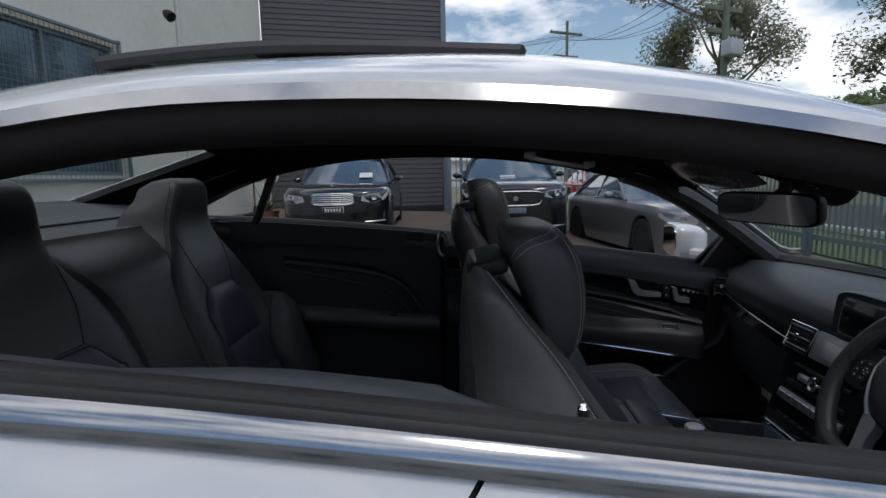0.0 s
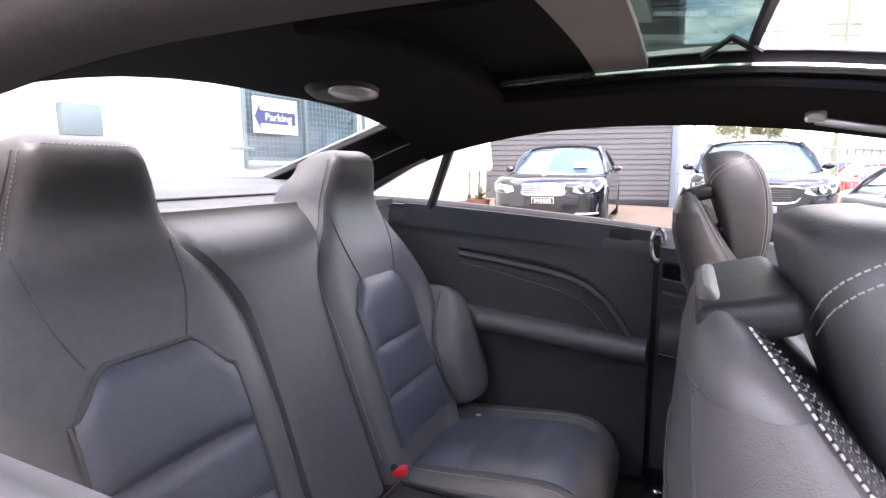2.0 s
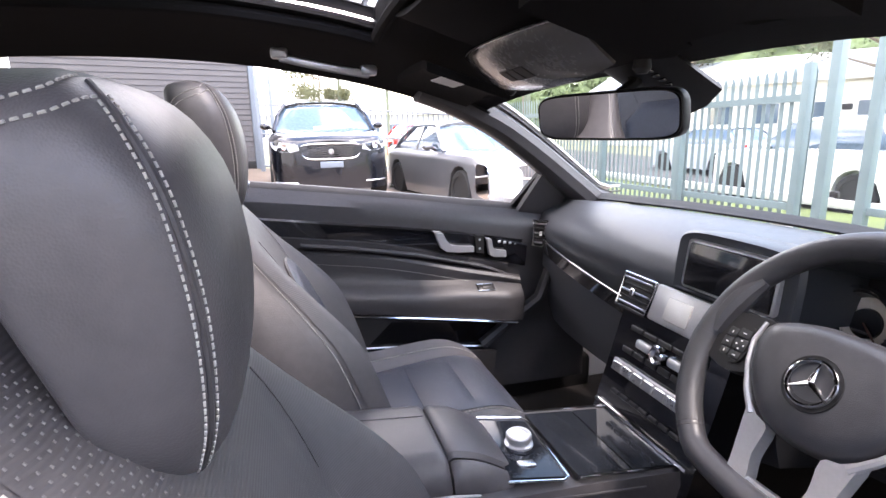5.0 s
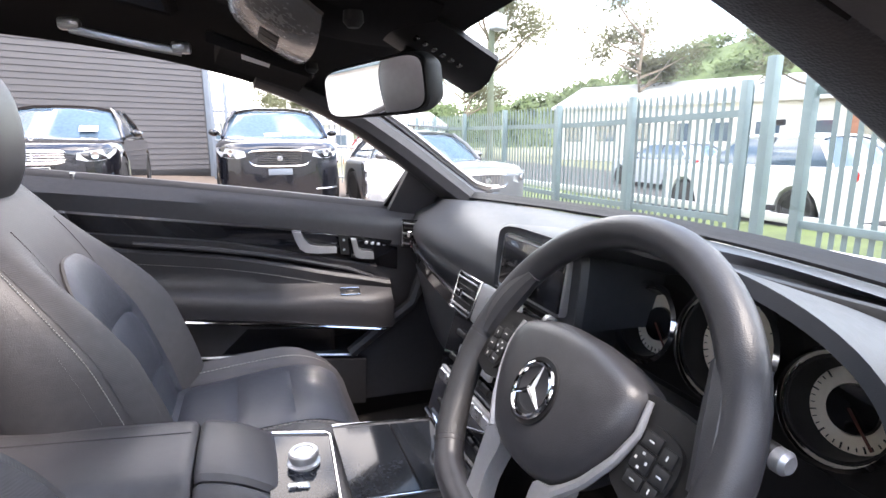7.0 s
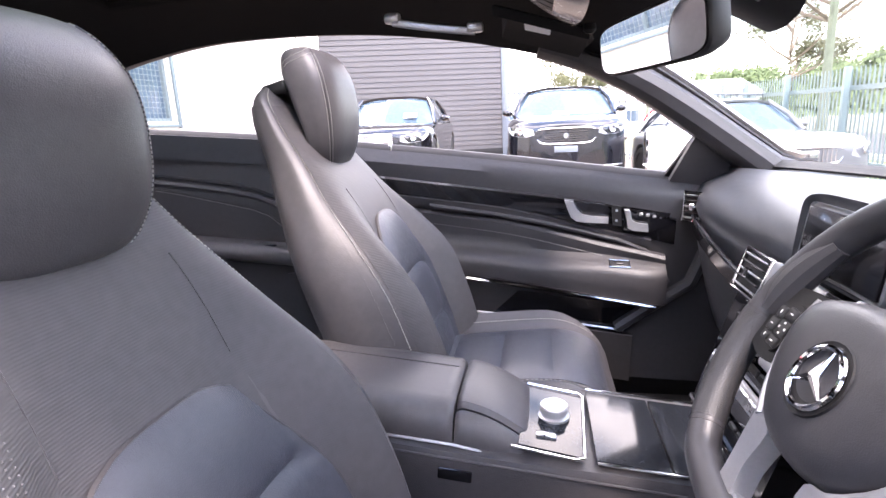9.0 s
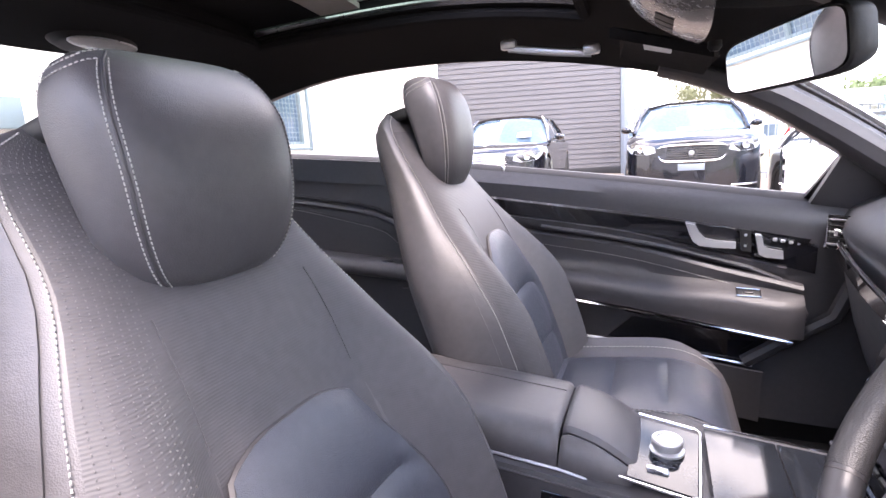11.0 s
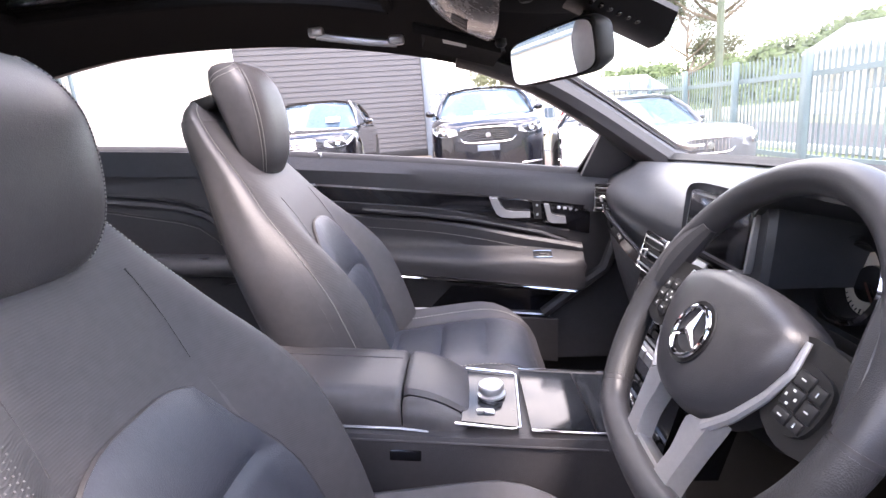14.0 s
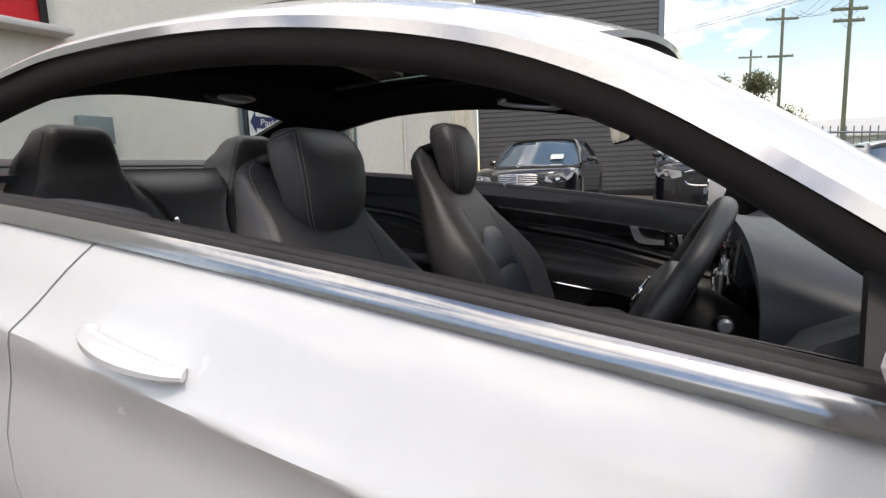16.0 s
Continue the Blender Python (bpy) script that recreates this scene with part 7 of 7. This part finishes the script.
# wall pieces round the openings
edges = sorted({0.0, CL} | {w[0] for w in wins} | {w[0] + w[2] for w in wins})
for a, b in zip(edges, edges[1:]):
    hit = [w for w in wins if abs(w[0] - a) < 1e-6 and abs(w[0] + w[2] - b) < 1e-6]
    zs = [(-1.0, 7.5)] if not hit else [(-1.0, hit[0][1]), (hit[0][1] + hit[0][3], 7.5)]
    for z0, z1 in zs:
        part("wall", box(b - a, 0.25, z1 - z0, 0, cm @ Matrix.Translation(((a + b) / 2, 0.125, (z0 + z1) / 2))), RENDER_WALL, cream)
for x0, z0, w, h in wins:
    wf = part("window", box(w, 0.03, h, 0, cm @ Matrix.Translation((x0 + w / 2, 0.14, z0 + h / 2))), CAR_GLASS, cream, "dark window pane")
    for dx in (0.03, w / 2, w - 0.03):
        part("frame_bar", box(0.06, 0.07, h, 0.005, cm @ Matrix.Translation((x0 + dx, 0.10, z0 + h / 2))), FRAME_GREEN, wf)
    for dz in (0.03, h - 0.03):
        part("frame_bar", box(w, 0.07, 0.06, 0.005, cm @ Matrix.Translation((x0 + w / 2, 0.10, z0 + dz))), FRAME_GREEN, wf)
    bm = bmesh.new()
    for i in range(int(w / 0.09)):
        box(0.006, 0.006, h + 0.1, 0, cm @ Matrix.Translation((x0 + 0.05 + 0.09 * i, -0.06, z0 + h / 2)), bm=bm)
    for i in range(int(h / 0.09)):
        box(w + 0.1, 0.006, 0.006, 0, cm @ Matrix.Translation((x0 + w / 2, -0.06, z0 + 0.05 + 0.09 * i)), bm=bm)
    part("mesh_guard", bm, FRAME_GREEN, wf, "steel mesh guard", smooth=0)
    for dx in (-0.05, w + 0.05):
        part("guard_post", box(0.05, 0.05, h + 0.25, 0.005, cm @ Matrix.Translation((x0 + dx, -0.06, z0 + h / 2))), FRAME_GREEN, wf)
    for dz in (-0.08, h + 0.08):
        part("guard_rail", box(w + 0.15, 0.05, 0.05, 0.005, cm @ Matrix.Translation((x0 + w / 2, -0.06, z0 + dz))), FRAME_GREEN, wf)
part("downpipe", tube([cm @ Vector((16.05, -0.05, 7.0)), cm @ Vector((16.05, -0.05, 0.3))], 0.05, 10), GREY_RENDER, cream)
part("wall_spotlight", lathe([(0.05, 0.0), (0.09, 0.08), (0.10, 0.20), (0.085, 0.21), (0, 0.18)], 18, cm @ Matrix.Translation((15.3, -0.28, 4.45)) @ pose(0, 0, 0, 130, 20, 0)), PLASTIC, cream, "dark wall spotlight")
sign = thing("parking_sign", "white hanging sign with navy arrow and the word Parking", "sign", cm @ Matrix.Translation((11.95, -0.14, 2.05)) @ Matrix.Diagonal((1.45, 1, 1.25, 1)))
part("board", box(0.62, 0.02, 0.44, 0.004, None, 1), PAPER, sign)
part("print_band", box(0.50, 0.004, 0.16, 0, pose(0.03, -0.012, -0.02)), SIGN_BLUE, sign, "navy arrow band")
part("arrow_head", prism([(-0.22, 0.14), (-0.30, -0.02), (-0.22, -0.18)], lambda a, b, h: (a, h, b), -0.014, -0.010), SIGN_BLUE, sign)
words("Parking", 0.13, pose(0.03, -0.016, -0.02, 90, 0, 0), PAPER, sign)
part("bracket", box(0.30, 0.04, 0.04, 0.004, pose(-0.45, 0.03, -0.42)), FRAME_GREEN, sign)

part("meter_box", box(0.42, 0.14, 0.36, 0.01, cm @ Matrix.Translation((9.1, -0.07, 1.78))), FRAME_GREEN, cream, "grey green meter box")
part("red_hatch", box(1.5, 0.06, 1.5, 0.01, cm @ Matrix.Translation((7.9, -0.03, 3.75))), RED_PLASTIC, cream, "red hatch door")
part("hatch_sill", box(2.0, 0.35, 0.08, 0.01, cm @ Matrix.Translation((7.9, -0.15, 2.95))), GREY_RENDER, cream)
for dx in (-0.78, 0.78):
    part("hatch_jamb", box(0.08, 0.12, 1.6, 0.005, cm @ Matrix.Translation((7.9 + dx, -0.05, 3.75))), PLASTIC, cream)

# patio things between the buildings
umb = thing("folded_umbrella", "closed cream canvas market umbrella on a pole", "umbrella", stand(-4.35, 10.1, 0), group="patio umbrellas")
part("pole", tube([(0, 0, 0), (0, 0, 2.9)], 0.025, 8), BARK, umb)
part("canopy", loft([[(r * (1 + 0.25 * math.cos(8 * a)) * math.cos(a), r * (1 + 0.25 * math.cos(8 * a)) * math.sin(a), z) for a in span(0, 2 * math.pi, 49)[:-1]] for z, r in ((0.9, 0.20), (1.0, 0.24), (1.5, 0.20), (2.0, 0.16), (2.5, 0.10), (2.85, 0.03))]), CANVAS, umb)
part("base", lathe([(0.28, 0), (0.28, 0.05), (0.06, 0.09), (0.04, 0.25), (0, 0.25)], 20), PLASTIC, umb)
copy_thing(umb, stand(-5.2, 11.6, 40))
pot = thing("potted_palm", "small spiky palm in a terracotta pot", "plant", stand(-3.9, 8.9, 0))
part("pot", lathe([(0.16, 0), (0.22, 0.36), (0.24, 0.40), (0.20, 0.40), (0.18, 0.34), (0, 0.34)], 20), BRICK, pot)
rnd = random.Random(4)
for i in range(26):
    a, t, ln = rnd.uniform(0, 6.28), rnd.uniform(0.3, 1.2), rnd.uniform(0.5, 0.8)
    p = [Vector((math.cos(a) * ln * k * math.sin(t), math.sin(a) * ln * k * math.sin(t), 0.36 + ln * k * math.cos(t) - 0.35 * k * k * math.sin(t))) for k in span(0, 1, 6)]
    part("frond", tube(p, lambda k: 0.022 * (1 - k) + 0.003, 5, flat=0.2), LEAF, pot)

# ---- far things: poles, trees, sheds, hill ----
def power_pole(x, y, h, arms):
    p = thing("power_pole", "timber power pole with cross arms and insulators", "power pole", stand(x, y, 25), group="power poles")
    part("pole", tube([(0, 0, 0), (0, 0, h)], lambda k: 0.17 - 0.05 * k, 10), TIMBER_POLE, p)
    for z, w in arms:
        arm = part("cross_arm", box(w, 0.16, 0.20, 0.01, pose(0, 0.12, z)), TIMBER_POLE, p)
        for k in (-0.46, -0.28, 0.28, 0.46):
            part("insulator", lathe([(0.05, 0), (0.06, 0.06), (0.04, 0.10), (0.05, 0.14), (0, 0.18)], 10, pose(w * k, 0.12, z + 0.06)), STEEL_GREY, arm)
        part("brace", tube([(-w * 0.3, 0.12, z), (0, 0.12, z - 0.6)], 0.02, 5), STEEL_GREY, arm)
        part("brace", tube([(w * 0.3, 0.12, z), (0, 0.12, z - 0.6)], 0.02, 5), STEEL_GREY, arm)
    return p


power_pole(9.6, 48, 15.2, ((14.2, 3.4), (12.2, 2.6), (11.4, 2.2)))
power_pole(6.6, 60, 15.5, ((14.6, 3.0), (11.2, 2.4)))
power_pole(5.2, 80, 15.5, ((14.6, 3.0),))
near_pole = power_pole(11.0, 22, 9.5, ((9.0, 2.4), (8.2, 2.0), (7.3, 1.8)))
tank = part("transformer", box(0.70, 0.50, 0.62, 0.04, pose(-0.05, -0.38, 6.55), 3), STEEL_GREY, near_pole, "pale grey transformer tank")
for dx in (-0.22, 0.0, 0.22):
    part("bushing", lathe([(0.03, 0), (0.05, 0.03), (0.03, 0.06), (0.05, 0.09), (0.03, 0.12), (0, 0.16)], 10, pose(-0.05 + dx, -0.38, 6.86)), GREY_RENDER, tank)
wires = thing("overhead_wires", "thin black overhead power wires between the poles", "wires")
for dx, dz in ((-1.2, 0), (-0.5, 0), (0.6, 0), (1.3, 0)):
    for (a, b) in (((9.6, 48, 13.4), (11.0, 22, 9.2)), ((11.0, 22, 9.2), (16.0, -20, 9.6)), ((9.6, 48, 13.4), (-30, 60, 14)), ((6.6, 60, 14.7), (9.6, 48, 13.4))):
        a, b = Vector(a) + Vector((dx, 0, 0)), Vector(b) + Vector((dx, 0, 0))
        part("wire", tube([a.lerp(b, k) - Vector((0, 0, 1.2 * 4 * k * (1 - k))) for k in span(0, 1, 14)], 0.016, 4), PLASTIC, wires)


def leaf_cloud(centres, rnd, per, size, flat=0.6):
    verts, faces = [], []
    for c, r in centres:
        for i in range(per):
            d = Vector((rnd.gauss(0, 1), rnd.gauss(0, 1), rnd.gauss(0, 0.8)))
            p = Vector(c) + d.normalized() * r * rnd.random() ** 0.4
            a = Vector((rnd.gauss(0, 1), rnd.gauss(0, 1), rnd.gauss(0, 1))).normalized() * size * rnd.uniform(0.6, 1.3)
            b = a.orthogonal().normalized() * size * flat * rnd.uniform(0.5, 1.0)
            k = len(verts)
            verts += [p - a, p + b, p + a, p - b]
            faces.append((k, k + 1, k + 2, k + 3))
    me = bpy.data.meshes.new("crown")
    me.from_pydata([tuple(v) for v in verts], [], faces)
    return me


def tree(x, y, h, spread, seed, name="gum_tree", label="tall gum tree with open uneven crown", per=170, leaf=0.22):
    rnd = random.Random(seed)
    t = thing(name, label, "tree", stand(x, y, 0), group="trees")
    tips = []
    tr = bmesh.new()
    tube([(0, 0, -0.3), (0.1, 0.05, h * 0.3), (-0.05, 0.1, h * 0.55), (0.1, 0, h * 0.8)], lambda k: h * 0.022 * (1 - 0.75 * k), 8, bm=tr)
    for i in range(13):
        z = h * rnd.uniform(0.32, 0.78)
        a = rnd.uniform(0, 6.28)
        r = spread * rnd.uniform(0.5, 1.0)
        end = Vector((math.cos(a) * r, math.sin(a) * r, min(z + h * rnd.uniform(0.10, 0.28), h * 0.97)))
        mid = Vector((math.cos(a) * r * 0.45, math.sin(a) * r * 0.45, z + (end.z - z) * 0.35))
        tube([(0.05, 0.05, z), mid, end], lambda k: h * 0.009 * (1 - 0.7 * k), 6, bm=tr)
        tips.append((end, spread * rnd.uniform(0.22, 0.38)))
        tips.append((mid.lerp(end, 0.6) + Vector((rnd.uniform(-1, 1), rnd.uniform(-1, 1), rnd.uniform(0, 1))) * spread * 0.2, spread * rnd.uniform(0.16, 0.30)))
    tips.append((Vector((0, 0, h * 0.92)), spread * 0.35))
    part("trunk", tr, BARK, t)
    me = leaf_cloud(tips, rnd, per, leaf)
    me.materials.append(LEAF)
    c = new("crown", me)
    c.parent = t
    return t


tree(17.0, 35, 14.0, 5.2, 3, per=620, leaf=0.14)
tree(26, 30, 11.0, 4.2, 8, per=240, leaf=0.17)
tree(30, 20, 10.0, 3.8, 11, per=240, leaf=0.17)
tree(22, 52, 12.0, 4.5, 15, per=240, leaf=0.17)
tree(4.5, 60, 9.0, 4.0, 21, per=240, leaf=0.17)

# wooded hill far off
rnd = random.Random(77)
hill = link("hill", sheet(lambda a, k: (math.sin(a) * (150 + 120 * k), math.cos(a) * (150 + 120 * k), -4 + (46 + 7 * math.sin(3 * a) + 4 * math.sin(7 * a + 1)) * smooth01(k, 0, 1) * (0.35 + 0.65 * smooth01(a, 0.35, 1.0))), span(0.15, 2.6, 40), span(0, 1, 7)), LEAF_HILL)
tagged(hill, "distant wooded hill", "hill", kind="structure")
cent = []
for i in range(640):
    a, k = rnd.uniform(0.25, 2.4), rnd.random() ** 0.7
    r = 150 + 120 * k
    z = -4 + (46 + 7 * math.sin(3 * a) + 4 * math.sin(7 * a + 1)) * smooth01(k, 0, 1) * (0.35 + 0.65 * smooth01(a, 0.35, 1.0))
    cent.append(((math.sin(a) * r, math.cos(a) * r, z + 2), rnd.uniform(3.0, 6.0)))
me = leaf_cloud(cent, rnd, 110, 1.0, 0.8)
me.materials.append(LEAF_HILL)
tagged(new("far_woods", me), "dense far woodland covering the hill", "woodland", kind="stuff")


def shed(name, label, x, y, yaw, w, d, h, wall, roof):
    b = thing(name, label, "building", stand(x, y, yaw), group="far buildings")
    part("wall", box(w, d, h, 0.02, pose(0, 0, h / 2 - 0.5)), wall, b)
    part("roof", loft([[(xx, -d / 2 - 0.4, h - 0.5), (xx, 0, h + d * 0.14), (xx, d / 2 + 0.4, h - 0.5), (xx, d / 2 + 0.4, h - 0.65), (xx, 0, h + d * 0.14 - 0.2), (xx, -d / 2 - 0.4, h - 0.65)] for xx in (-w / 2 - 0.3, w / 2 + 0.3)]), roof, b)
    first = None
    for i in range(int(w / 2.4)):
        m = pose(-w / 2 + 1.3 + 2.4 * i, -d / 2 - 0.02, h * 0.45)
        if first is None:
            first = part("window", box(1.2, 0.06, 1.1, 0.01, None, 1), CAR_GLASS, b)
            first.matrix_basis = m
        else:
            share(first, "window", m, b)
    return b


shed("far_house", "long building with pale metal roof across the street", 31, 26, -60, 22, 9, 4.2, RENDER_WALL, ROOF_METAL)
shed("far_house", "brick house with pale metal roof across the street", 30, 9, -85, 14, 8, 3.8, BRICK, ROOF_METAL)
shed("far_house", "low pale shed beyond the yard", 9, 62, 8, 26, 9, 4.0, GREY_RENDER, ROOF_METAL)
shed("far_house", "white workshop across the street", 26, -9, -95, 18, 9, 4.6, PAPER, ROOF_METAL)
shed("far_house", "grey building on the near side of the drive", 3, -17, 180, 30, 9, 6.0, GREY_RENDER, ROOF_METAL)
